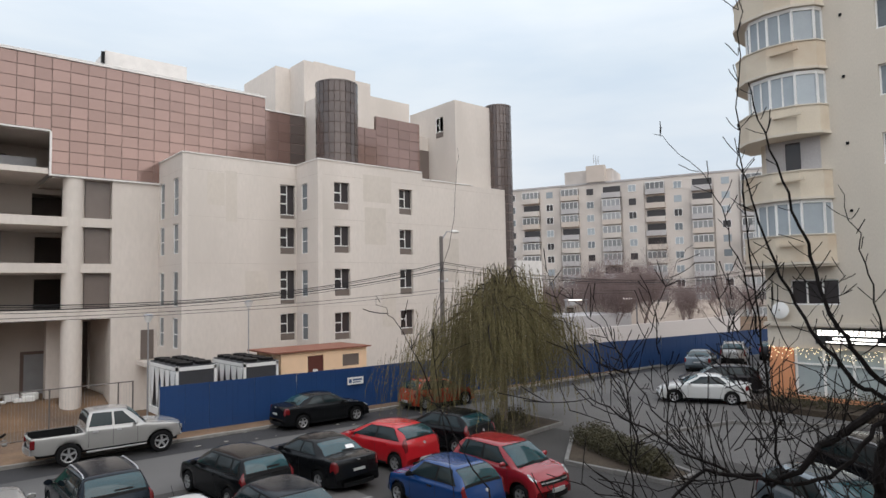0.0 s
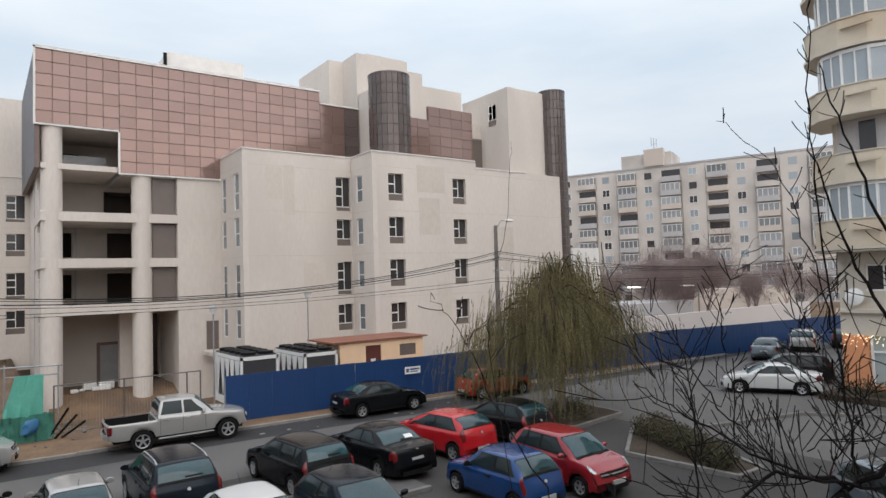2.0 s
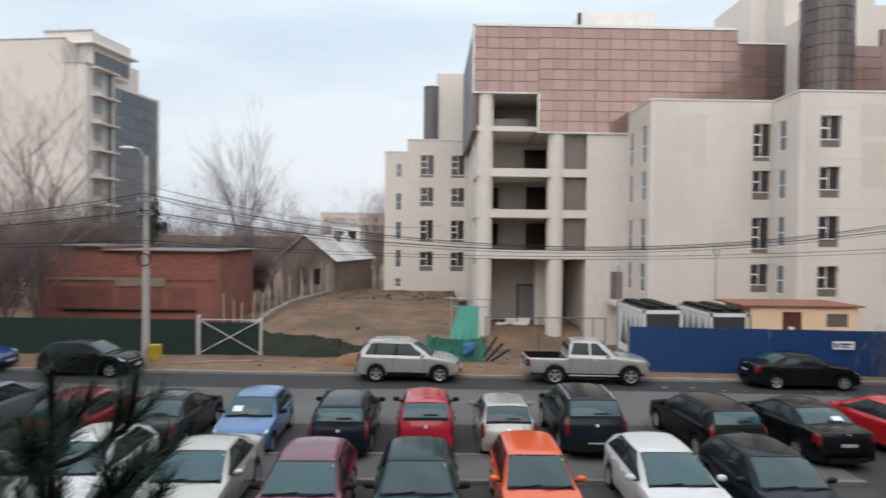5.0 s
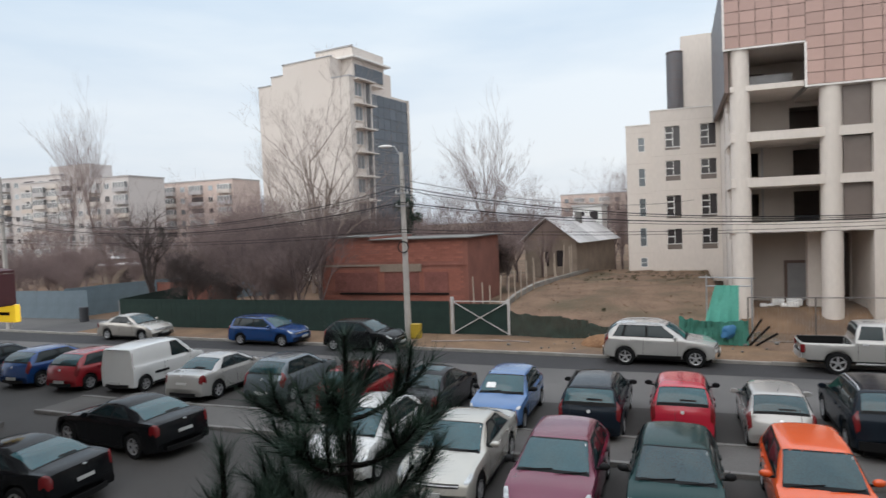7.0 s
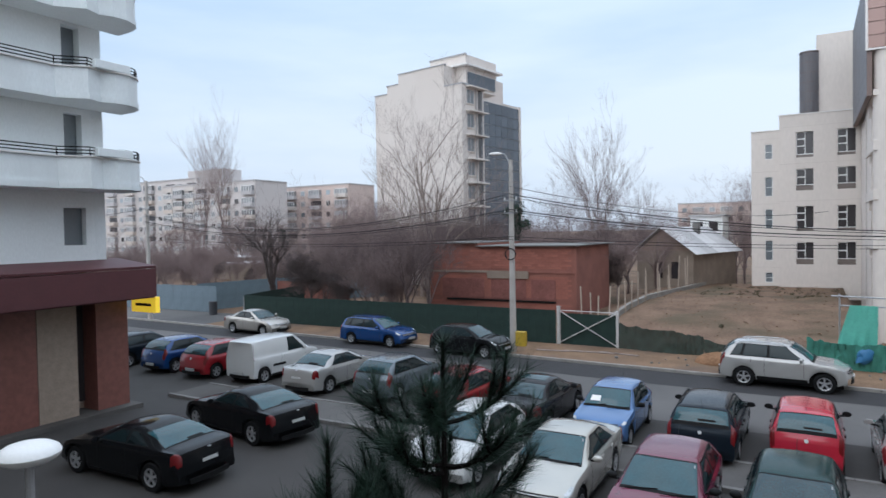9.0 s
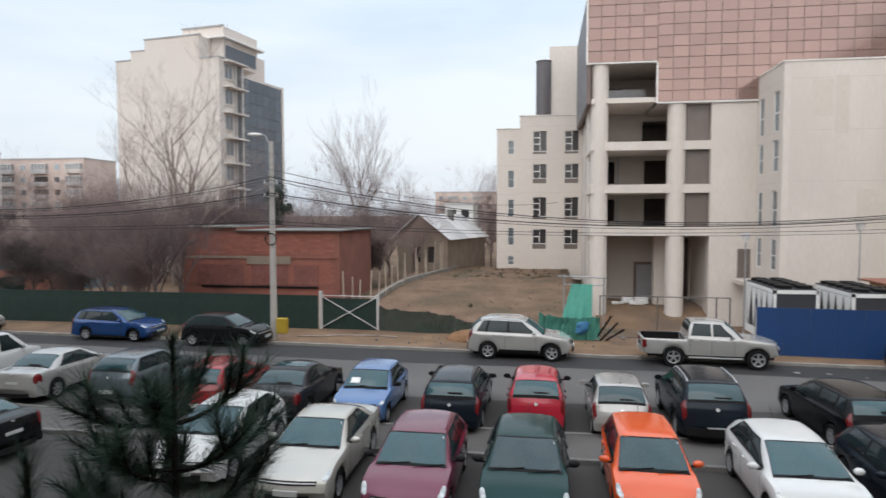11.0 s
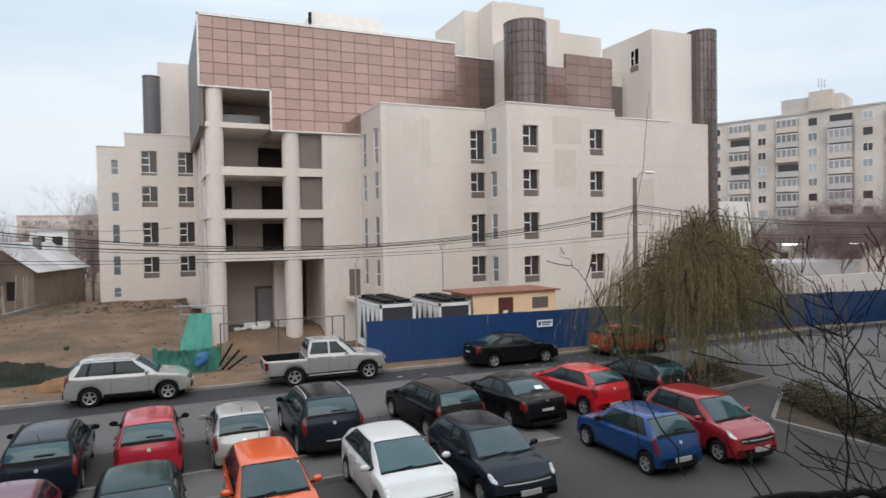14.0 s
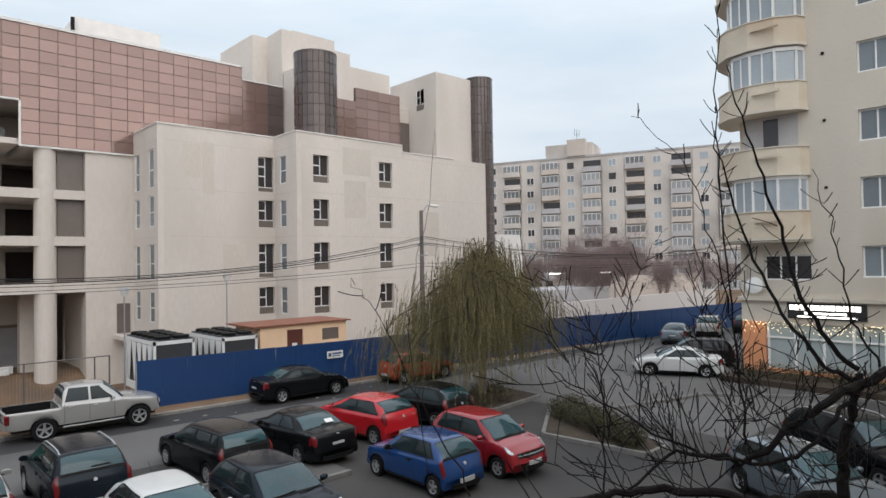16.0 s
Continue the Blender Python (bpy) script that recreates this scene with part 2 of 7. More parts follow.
# Side panes' darker reflections are put into this darker copy of the glass.
M["side_glass"] = mat("side_glass_dark_reflection", (0.010, 0.018, 0.020), 0.05, 0.0, var=0.3, scale=1.5, spec=0.32, obj=0.3)
M["head"] = mat("headlight_lens", (0.40, 0.41, 0.41), 0.15, 0.4, var=0.5, scale=9)
M["tail"] = mat("red_tail_lens", (0.13, 0.008, 0.010), 0.15)
M["plate"] = mat("white_plate", (0.40, 0.40, 0.39), 0.5)
M["ink"] = mat("dark_bar", (0.04, 0.04, 0.045), 0.6)
M["sign_black"] = mat("black_sign_board", (0.02, 0.02, 0.02), 0.5)
M["lamp_white"] = glow("lit_white_lamp", (1.0, 0.95, 0.88), 3.0)
M["fairy"] = glow("warm_fairy_bulb", (1.0, 0.80, 0.50), 3.5)
M["yellow_lit"] = glow("lit_yellow_sign", (0.95, 0.62, 0.04), 0.55)


# ---- mesh helpers ----
def box(bm, x0, x1, y0, y1, z0, z1, bevel=0.0):
    m = Matrix.Translation(((x0 + x1) / 2, (y0 + y1) / 2, (z0 + z1) / 2)) @ Matrix.Diagonal((abs(x1 - x0), abs(y1 - y0), abs(z1 - z0), 1))
    g = bmesh.ops.create_cube(bm, size=1, matrix=m)
    if bevel:
        es = {e for v in g["verts"] for e in v.link_edges}
        bmesh.ops.bevel(bm, geom=list(es), offset=bevel, segments=1, affect="EDGES")
    return bm


def B(x0, x1, y0, y1, z0, z1, bevel=0.0):
    return box(bmesh.new(), x0, x1, y0, y1, z0, z1, bevel)


def cyl(bm, x, y, z0, z1, r, r2=None, n=16):
    bmesh.ops.create_cone(bm, cap_ends=True, segments=n, radius1=r, radius2=r if r2 is None else r2, depth=z1 - z0, matrix=Matrix.Translation((x, y, (z0 + z1) / 2)))
    return bm


def quad(bm, *pts):
    return bm.faces.new([bm.verts.new(p) for p in pts])


def plate(bm, pts, t):
    """A flat plate of thickness t behind the outline pts."""
    n = (Vector(pts[1]) - Vector(pts[0])).cross(Vector(pts[2]) - Vector(pts[0])).normalized() * t
    a = [bm.verts.new(p) for p in pts]
    b = [bm.verts.new(Vector(p) - n) for p in pts]
    bm.faces.new(a)
    bm.faces.new(b[::-1])
    for i in range(len(pts)):
        j = (i + 1) % len(pts)
        bm.faces.new((a[i], b[i], b[j], a[j]))
    return bm


def data_of(name, bm, material, smooth=False):
    me = bpy.data.meshes.new(name)
    bmesh.ops.recalc_face_normals(bm, faces=bm.faces)
    bm.to_mesh(me)
    bm.free()
    me.materials.append(material)
    if smooth:
        me.shade_smooth()
        me.set_sharp_from_angle(angle=radians(35))
    return me


def part(name, bm, material, parent, label="", smooth=False):
    ob = new(name, data_of(name, bm, material, smooth))
    ob.parent = parent
    return tagged(ob, label) if label else ob


def thing(name, m, label, category, group="", kind=""):
    ob = new(name)
    ob.matrix_world = m
    return tagged(ob, label, category, group, kind)


def single(name, bm, material, label, category, group="", kind="", m=None, smooth=False):
    ob = new(name, data_of(name, bm, material, smooth))
    if m is not None:
        ob.matrix_world = m
    return tagged(ob, label, category, group, kind)


def piece(name, me, parent, m):
    ob = new(name, me)
    ob.parent = parent
    ob.matrix_basis = m
    return ob


def tubes(lines, sides=5):
    """One mesh of tapered tubes; each line is a list of (point, radius)."""
    vs, fs = [], []
    ang = [2 * math.pi * k / sides for k in range(sides)]
    for line in lines:
        base = len(vs)
        for i, (p, r) in enumerate(line):
            a = line[max(i - 1, 0)][0]
            b = line[min(i + 1, len(line) - 1)][0]
            d = (Vector(b) - Vector(a)).normalized()
            u = d.cross(Vector((0.31, 0.17, 0.93) if abs(d.z) < 0.9 else (1, 0, 0))).normalized()
            w = d.cross(u)
            for t in ang:
                vs.append(tuple(Vector(p) + (u * math.cos(t) + w * math.sin(t)) * r))
        for i in range(len(line) - 1):
            for k in range(sides):
                q = (k + 1) % sides
                fs.append((base + i * sides + k, base + i * sides + q, base + (i + 1) * sides + q, base + (i + 1) * sides + k))
    me = bpy.data.meshes.new("tubes")
    me.from_pydata(vs, [], fs)
    return me


def mesh_part(name, me, material, parent, label=""):
    me.name = name
    if not me.materials:
        me.materials.append(material)
    ob = new(name, me)
    ob.parent = parent
    return tagged(ob, label) if label else ob


def wall_panel(bm, x0, x1, z0, z1, holes, depth=0.35):
    """An upright wall in the plane y = 0, facing -y, with real openings (x0, x1, z0, z1) whose reveals run to y = depth."""
    xs = sorted({x0, x1, *[h[0] for h in holes], *[h[1] for h in holes]})
    zs = sorted({z0, z1, *[h[2] for h in holes], *[h[3] for h in holes]})
    xs = [v for v in xs if x0 <= v <= x1]
    zs = [v for v in zs if z0 <= v <= z1]
    for a, b in zip(xs, xs[1:]):
        for c0, d in zip(zs, zs[1:]):
            mx, mz = (a + b) / 2, (c0 + d) / 2
            if any(h[0] < mx < h[1] and h[2] < mz < h[3] for h in holes):
                continue
            quad(bm, (a, 0, c0), (b, 0, c0), (b, 0, d), (a, 0, d))
            quad(bm, (a, depth, c0), (a, depth, d), (b, depth, d), (b, depth, c0))
    for a, b, c0, d in [(x0, x1, z0, z1), *holes]:
        for p, q in (((a, c0), (b, c0)), ((b, c0), (b, d)), ((b, d), (a, d)), ((a, d), (a, c0))):
            quad(bm, (p[0], 0, p[1]), (q[0], 0, q[1]), (q[0], depth, q[1]), (p[0], depth, p[1]))
    bmesh.ops.remove_doubles(bm, verts=bm.verts, dist=0.0005)
    return bm


# ---- ground, roads, kerbs ----
def road_y(x):
    """The far kerb's line: the street runs a little askew to the building."""
    return 27.2 - 0.04 * x


def smooth(a, b, v):
    t = min(max((v - a) / (b - a), 0), 1)
    return t * t * (3 - 2 * t)


def height(x, y):
    """The lie of the land behind the street: a heap of soil, and a drive that falls to the building."""
    soil = 1.15 * smooth(31, 48, y) * smooth(-13.5, -10.5, x) * (1 - smooth(2.0, 2.6, x)) * (1 - smooth(60, 64, y))
    soil += 0.12 * noise.noise((x * 0.5, y * 0.5, 0)) * smooth(31, 36, y) * smooth(-13, -10, x) * (1 - smooth(2.0, 2.6, x))
    drive = -1.4 * smooth(31, 42, y) * smooth(2.0, 2.6, x) * (1 - smooth(60, 64, y)) * (1 - smooth(55, 60, x))
    return soil + drive


gx = [-2500, -1200, -600, -300, -180, -120, -90, -70, -55, -45, -35] + [-30 + i for i in range(0, 75)] + [46, 50, 60, 75, 100, 160, 300, 600, 1200, 2500]
gy = [-2500, -600, -200, -60, -20, 0, 10, 20, 26] + [29 + i for i in range(0, 37)] + [70, 80, 100, 140, 200, 300, 600, 1200, 2500]
gv = [(x, y, -0.05 + height(x, y)) for y in gy for x in gx]
nx = len(gx)
gf = [(j * nx + i, j * nx + i + 1, (j + 1) * nx + i + 1, (j + 1) * nx + i) for j in range(len(gy) - 1) for i in range(nx - 1)]
gme = bpy.data.meshes.new("ground")
gme.from_pydata(gv, [], gf)
gme.materials.append(M["dirt"])
gme.shade_smooth()
tagged(new("ground", gme), "bare brown soil with tufts of dead grass", "ground", kind="structure")


def strip(name, f0, f1, x0, x1, z, material, label, category, step=4.0):
    bm = bmesh.new()
    n = max(1, int((x1 - x0) / step))
    rows = []
    for i in range(n + 1):
        x = x0 + (x1 - x0) * i / n
        rows.append([bm.verts.new((x, f0(x), z)), bm.verts.new((x, f1(x), z))])
    for a, b in zip(rows, rows[1:]):
        bm.faces.new((a[0], b[0], b[1], a[1]))
    return single(name, bm, material, label, category, kind="structure")


strip("road", lambda x: 20.4, road_y, -160, 120, 0.0, M["asphalt"], "worn grey asphalt street beside a building site", "road")
strip("road_edge", lambda x: road_y(x) - 2.1 + 0.25 * math.sin(x * 0.21), lambda x: road_y(x) - 0.004, -160, 58, 0.005, M["asphalt_dark"], "fresh dark asphalt strip along the far kerb", "road", 1.5)
strip("parking_lot", lambda x: -30, lambda x: 20.4, -60, 60, 0.0, M["lot"], "patched dark asphalt of a crowded car park", "pavement")
strip("side_road", lambda x: 9.0, lambda x: 24.6, 21.5, 60, 0.006, M["asphalt"], "plain grey asphalt side road by the shop", "road")
strip("verge", lambda x: road_y(x) + 0.16, lambda x: 31.4, -70, 3, 0.10, M["sand"], "sandy trampled verge behind the kerb", "verge", 2)
strip("yard_drive", lambda x: road_y(x) + 0.17, lambda x: 33.6, -60, -35.2, 0.112, M["asphalt"], "grey asphalt drive between street and hoarding", "pavement", 2)
strip("pavement_far", lambda x: road_y(x) + 0.16, lambda x: 29.4, 3, 120, 0.10, M["sand"], "dusty pavement in front of the blue fence", "pavement", 2)


def kerb_line(name, pts, w, h, tone="kerb"):
    """A row of kerb stones along a polyline."""
    k = thing(name, pose(0, 0, 0), "row of grey concrete kerb stones", "kerb", kind="structure")
    unit = data_of("kerb_stone", B(0, 1, -w / 2, w / 2, -0.1, h, 0.012), M[tone])
    for (ax, ay), (bx, by) in zip(pts, pts[1:]):
        L = math.hypot(bx - ax, by - ay)
        n = max(1, round(L / 1.0))
        a = math.atan2(by - ay, bx - ax)
        for i in range(n):
            m = Matrix.Translation((ax + (bx - ax) * i / n, ay + (by - ay) * i / n, random.uniform(-0.01, 0.01))) @ Matrix.Rotation(a + random.uniform(-0.006, 0.006), 4, "Z") @ Matrix.Diagonal((L / n - 0.012, 1, 1, 1))
            piece("kerb_stone", unit, k, m)
    return k


kerb_line("kerb_far", [(-60, road_y(-60) + 0.08), (56, road_y(56) + 0.08)], 0.15, 0.13, "kerb_pale")
# raised strip between the two rows of cars
single("median_strip", B(-21, 10.6, 15.55, 17.25, -0.05, 0.09), M["paving"], "low paved strip between two rows of parked cars", "pavement", kind="structure")
kerb_line("kerb_median_far", [(-21, 17.33), (10.6, 17.33)], 0.14, 0.12)
kerb_line("kerb_median_near", [(-21, 15.47), (10.6, 15.47)], 0.14, 0.12)

# planted islands by the side road
bm = bmesh.new()
f = bm.faces.new([bm.verts.new((x, y, 0.10)) for x, y in ((17.6, 14.0), (17.9, 10.4), (19.0, 10.4), (21.0, 15.2), (20.4, 15.9))])
single("planted_island", bm, M["bed_soil"], "bed of bare soil edged with kerb stones", "flower bed", kind="structure")
kerb_line("kerb_island", [(17.5, 14.0), (17.8, 10.3), (19.1, 10.3), (21.1, 15.2), (20.4, 16.0), (17.5, 14.0)], 0.14, 0.14)
bm = bmesh.new()
f = bm.faces.new([bm.verts.new((x, y, 0.10)) for x, y in ((17.4, 19.0), (19.0, 17.6), (22.3, 18.0), (22.6, 20.6), (18.2, 21.2))])
single("willow_bed", bm, M["bed_soil"], "bed of bare soil under the willow", "flower bed", kind="structure")
kerb_line("kerb_willow", [(17.4, 19.0), (19.0, 17.6), (22.3, 18.0), (22.6, 20.6), (18.2, 21.2), (17.4, 19.0)], 0.14, 0.14)
kerb_line("kerb_shop", [(21.5, 14.6), (27.3, 13.0), (30.5, 8.5), (30.5, 2)], 0.14, 0.14)


# ---- the unfinished office building ----
def window_unit(parent, m, w, h, kind="tee"):
    """White frame, dark panes and a brown lower panel, set in a reveal; local x across, z up, facing -y."""
    win = new("window")
    win.parent = parent
    win.matrix_basis = m
    low = h * 0.28 if kind == "tee" else (h * 0.14 if kind == "tall" else 0.0)
    part("pane", B(0, w, 0.04, 0.06, low, h), M["win_mid" if kind == "slim" else "glass_shade_dark"], win)
    fr = bmesh.new()
    t = 0.055 if w > 0.8 else 0.035
    if kind in ("tee", "tall"):
        xm = w * 0.52
        box(fr, 0, t, -0.0, 0.038, low, h)
        box(fr, xm - t / 2, xm + t / 2, 0, 0.038, low, h)
        box(fr, t, xm - t / 2, 0, 0.038, h - t, h)
        for k in ((0.36, 0.68) if kind == "tall" else (0.48,)):
            z = low + (h - low) * k
            box(fr, t, xm - t / 2, 0, 0.038, z - t * 0.8, z + t * 0.8)
        box(fr, 0, w, -0.03, 0.037, low - t, low + 0.001)
        part("spandrel", B(0, w, 0.0, 0.035, 0, low - t), M["panel_shade_brown"], win, "brown lower panel")
    else:
        box(fr, 0, t, 0, 0.038, 0, h)
        box(fr, w - t, w, 0, 0.038, 0, h)
        box(fr, t, w - t, 0, 0.038, h - t, h)
        box(fr, t, w - t, 0, 0.038, 0, t)
        box(fr, t, w - t, 0, 0.038, h * 0.45, h * 0.45 + t)
    part("window_frame", fr, M["white_frame"], win, "white plastic frame")
    return win


office = thing("office_building", pose(0, 0, 0), "unfinished beige office building with bronze glass top", "building")
ROWS = [(11.0, 13.36), (8.58, 10.40), (5.2, 7.46), (2.72, 4.52)]
KINDS = ["tall", "tee", "tall", "tee"]


def facade(name, m, x0, x1, z0, z1, cols, rows=None, kinds=None):
    """A wall of the building with columns of windows; cols are (x, width)."""
    rows = rows or ROWS
    kinds = kinds or KINDS
    holes = [(c, c + w, a, b) for c, w in cols for a, b in rows]
    bm = wall_panel(bmesh.new(), x0, x1, z0, z1, holes)
    ob = part(name, bm, M["concrete"], office)
    ob.matrix_basis = m
    for c, w in cols:
        for (a, b), k in zip(rows, kinds):
            window_unit(office, m @ pose(c, 0.2 if w > 1.0 else 0.05, a), w, b - a, k if w > 1.0 else "slim")
    # shallow joints between the cast panels
    for a, b in rows:
        jt = part("panel_joint", B(x0, x1, -0.003, 0.0, b + 0.42, b + 0.445), M["concrete_line"], office)
        jt.matrix_basis = m
    return ob


TB = [(11.5, 13.36), (8.56, 10.38), (5.66, 7.48), (2.74, 4.54)]
# right wing: set-back bay, projecting bay, end bay
facade("wall", pose(0, 40.02, 0), 13.9, 21.3, -1.6, 14.75, [(20.1, 1.12)])
facade("wall", pose(21.3, 40.02, 0, 0, 0, -90), 0.0, 2.96, -1.6, 14.75, [(0.7, 0.85)], TB)
facade("wall", pose(0, 37.06, 0), 21.65, 30.2, -1.6, 14.75, [(22.55, 1.22), (28.02, 1.2)], TB, ["tee"] * 4)
facade("wall", pose(0, 37.07, 0), 30.2, 39.2, -1.6, 14.25, [])
facade("wall", pose(13.55, 44.6, 0, 0, 0, -90), 0.0, 4.58, -1.6, 14.75, [(0.35, 0.9), (2.95, 0.95)], [(10.9, 13.3), (8.5, 10.4), (5.2, 7.4), (2.6, 4.5)])
# weathered patches of newer render on the blank wall
for x, z, w, h in ((16.3, 10.6, 0.75, 3.3), (15.1, 11.6, 1.1, 2.1), (17.6, 5.2, 1.6, 2.2), (25.0, 9.2, 1.8, 2.6), (26.4, 3.4, 1.2, 2.4), (31.6, 6.5, 2.2, 3.4), (24.9, 12.2, 2.4, 1.9)):
    y = 40.02 if x < 21.3 else 37.06
    part("render_patch", B(x, x + w, y - 0.004, y, z, z + h), M["patch"], office, "slightly greyer render patch")
# roofs and copings
part("roof", B(13.9, 21.3, 40.4, 58, 14.3, 14.5), M["dim"], office)
part("roof", B(21.65, 39.2, 37.45, 58, 14.0, 14.2), M["dim"], office)
cop = bmesh.new()
box(cop, 13.5, 21.3, 39.97, 40.42, 14.752, 14.83)
box(cop, 13.5, 13.95, 40.42, 44.5, 14.752, 14.83)
box(cop, 21.25, 30.2, 37.01, 37.45, 14.752, 14.83)
box(cop, 30.2, 35.4, 37.02, 37.45, 14.252, 14.33)
box(cop, 21.25, 21.7, 37.45, 39.97, 14.752, 14.83)
part("coping", cop, M["coping"], office, "pale sheet-metal coping")
part("wall", B(30.2, 30.55, 37.45, 44, 14.2, 14.75), M["concrete"], office)

# left wing, farther back
facade("wall", pose(0, 57.9, 0), -2.3, 4.2, 0.2, 14.72, [(-1.12, 1.18), (1.66, 1.2)], [(11.35, 13.36), (8.75, 10.45), (5.55, 7.5), (2.9, 4.65)])
facade("wall", pose(0, 58.3, 0), -4.35, -2.3, 0.2, 13.65, [(-3.35, 0.55)], [(11.4, 12.6), (8.4, 9.95), (5.8, 7.35), (3.2, 4.8), (1.4, 2.2)], ["slim"] * 5)
part("wall", B(-4.35, -4.0, 58.66, 75, 0.2, 13.65), M["concrete"], office)
part("roof", B(-4.0, 13.5, 58.7, 75, 13.4, 13.6), M["dim"], office)
cop = bmesh.new()
box(cop, -2.35, 4.2, 57.85, 58.3, 14.722, 14.80)
box(cop, -4.4, -2.35, 58.25, 58.7, 13.652, 13.73)
part("coping", cop, M["coping"], office)
part("wall", B(0.3, 4.6, 60.2, 66, 13.6, 21.3), M["concrete"], office, "plain stair block")


def glass_drum(x, y, z0, z1, r, material, cols=10, rowh=0.78):
    """A round glazed stair drum with bands of curved panes."""
    drum = new("glass_drum")
    drum.parent = office
    bm = cyl(bmesh.new(), x, y, z0, z1, r - 0.05, n=28)
    part("core", bm, M["mullion"], drum, smooth=True)
    n = 24
    da = 2 * math.pi / n
    h = (z1 - z0) / max(1, round((z1 - z0) / rowh))
    bm = bmesh.new()
    w = 2 * r * math.sin(da / 2) - 0.045
    box(bm, -w / 2, w / 2, -0.012, 0.012, 0.025, h - 0.025)
    me = data_of("glass_panel", bm, material)
    for k in range(n):
        a = da * k
        if math.cos(a) < -0.3:
            continue
        for i in range(round((z1 - z0) / h)):
            piece("glass_panel", me, drum, Matrix.Translation((x, y, z0 + i * h)) @ Matrix.Rotation(a, 4, "Z") @ Matrix.Translation((0, -r, 0)))
    part("drum_cap", cyl(bmesh.new(), x, y, z1, z1 + 0.12, r + 0.04, n=28), M["bronze_dark"], drum)
    return drum


glass_drum(-0.22, 60.3, 13.6, 19.9, 0.68, M["bronze_grey"])
glass_drum(24.98, 40.6, 14.4, 21.25, 1.55, M["bronze_dark"])
glass_drum(40.17, 38.6, -1.6, 21.75, 1.14, M["bronze_dark"])


def curtain(name, m, x0, x1, z0, z1, cw, rh, material, skip=None, backing=True):
    """A curtain wall of separate glass panels on a dark backing; local plane y = 0, facing -y."""
    cw_ob = new(name)
    cw_ob.parent = office
    cw_ob.matrix_basis = m
    nxp, nzp = max(1, round((x1 - x0) / cw)), max(1, round((z1 - z0) / rh))
    w, h = (x1 - x0) / nxp, (z1 - z0) / nzp
    me = data_of("glass_panel", B(0.018, w - 0.018, -0.03, 0, 0.018, h - 0.018, 0.006), material)
    bk = bmesh.new()
    for i in range(nxp):
        for k in range(nzp):
            if skip and skip(x0 + (i + 0.5) * w, z0 + (k + 0.5) * h):
                continue
            ob = piece("glass_panel", me, cw_ob, pose(x0 + i * w, 0, z0 + k * h, random.uniform(-0.25, 0.25), 0, random.uniform(-0.25, 0.25)))
    box(bk, x0, x1, 0.001, 0.25, z0, z1)
    part("backing", bk, M["mullion"], cw_ob)
    return cw_ob


curtain("curtain_wall", pose(0, 44.56, 0), 2.7, 7.25, 16.12, 20.62, 1.01, 0.75, M["bronze"])
curtain("curtain_wall", pose(0, 44.56, 0), 7.25, 21.15, 13.42, 20.62, 0.993, 0.72, M["bronze"])
curtain("curtain_wall", pose(0, 44.56, 0), 21.15, 23.2, 14.5, 19.7, 1.0, 0.74, M["bronze"])
# Front-plane column coloured dark in place of the block's return face.
curtain("curtain_wall", pose(0, 44.56, 0), 23.2, 24.5, 14.5, 19.7, 1.3, 0.74, M["bronze_dark"])
# Side face is the same glass; its greyer look is put into the colour.
curtain("curtain_wall", pose(2.7, 58.2, 0, 0, 0, -90), 0.0, 13.6, 13.42, 20.62, 0.97, 0.72, M["bronze_grey"])
curtain("curtain_wall", pose(0, 41.0, 0), 26.6, 28.8, 14.3, 18.65, 1.1, 0.73, M["bronze"])
curtain("curtain_wall", pose(0, 41.0, 0), 28.8, 33.2, 14.3, 19.75, 1.1, 0.73, M["bronze"])
part("wall", B(33.22, 35.6, 42.0, 46, 14.2, 19.1), M["concrete"], office)
part("pane", B(33.9, 35.0, 41.96, 42.0, 15.0, 17.9), M["panel_shade_brown"], office)
# white edge profiles of the glass block
ed = bmesh.new()
box(ed, 2.62, 2.74, 44.44, 44.52, 16.0, 20.75)
box(ed, 2.74, 7.2, 44.44, 44.52, 16.0, 16.1)
box(ed, 7.17, 7.29, 44.44, 44.52, 13.3, 16.0)
box(ed, 7.29, 13.55, 44.44, 44.52, 13.3, 13.4)
box(ed, 2.62, 21.15, 44.44, 44.8, 20.63, 20.76)
box(ed, 21.15, 24.5, 44.44, 44.8, 19.71, 19.80)
part("edge_profile", ed, M["coping"], office, "pale metal edge profile")
part("roof", B(2.9, 21.1, 44.82, 58, 20.3, 20.5), M["dim"], office)
# roof rail on thin posts
rl = [[((2.7 + i * 1.55, 45.2, 20.5), 0.02), ((2.7 + i * 1.55, 45.2, 21.05), 0.02)] for i in range(12)]
rl.append([((2.7, 45.2, 21.05), 0.025), ((21.0, 45.2, 21.05), 0.025)])
mesh_part("roof_rail", tubes(rl, 4), M["coping"], office, "thin pale roof railing")
# penthouses
part("penthouse", B(11.4, 17.2, 50, 55, 20.5, 23.7), M["coping"], office, "pale rooftop block")
part("roof_vent", B(11.1, 11.32, 49.7, 49.9, 20.5, 23.5), M["trim"], office)
part("wall", B(23.2, 26.2, 47, 53, 14.2, 24.3), M["concrete"], office)
part("wall", B(24.5, 26.2, 44.7, 47, 14.2, 24.4), M["concrete"], office)
part("wall", B(26.2, 30.2, 46, 52, 14.2, 25.05), M["concrete"], office)
part("wall", B(30.2, 31.9, 46.2, 52, 14.2, 24.3), M["concrete"], office)
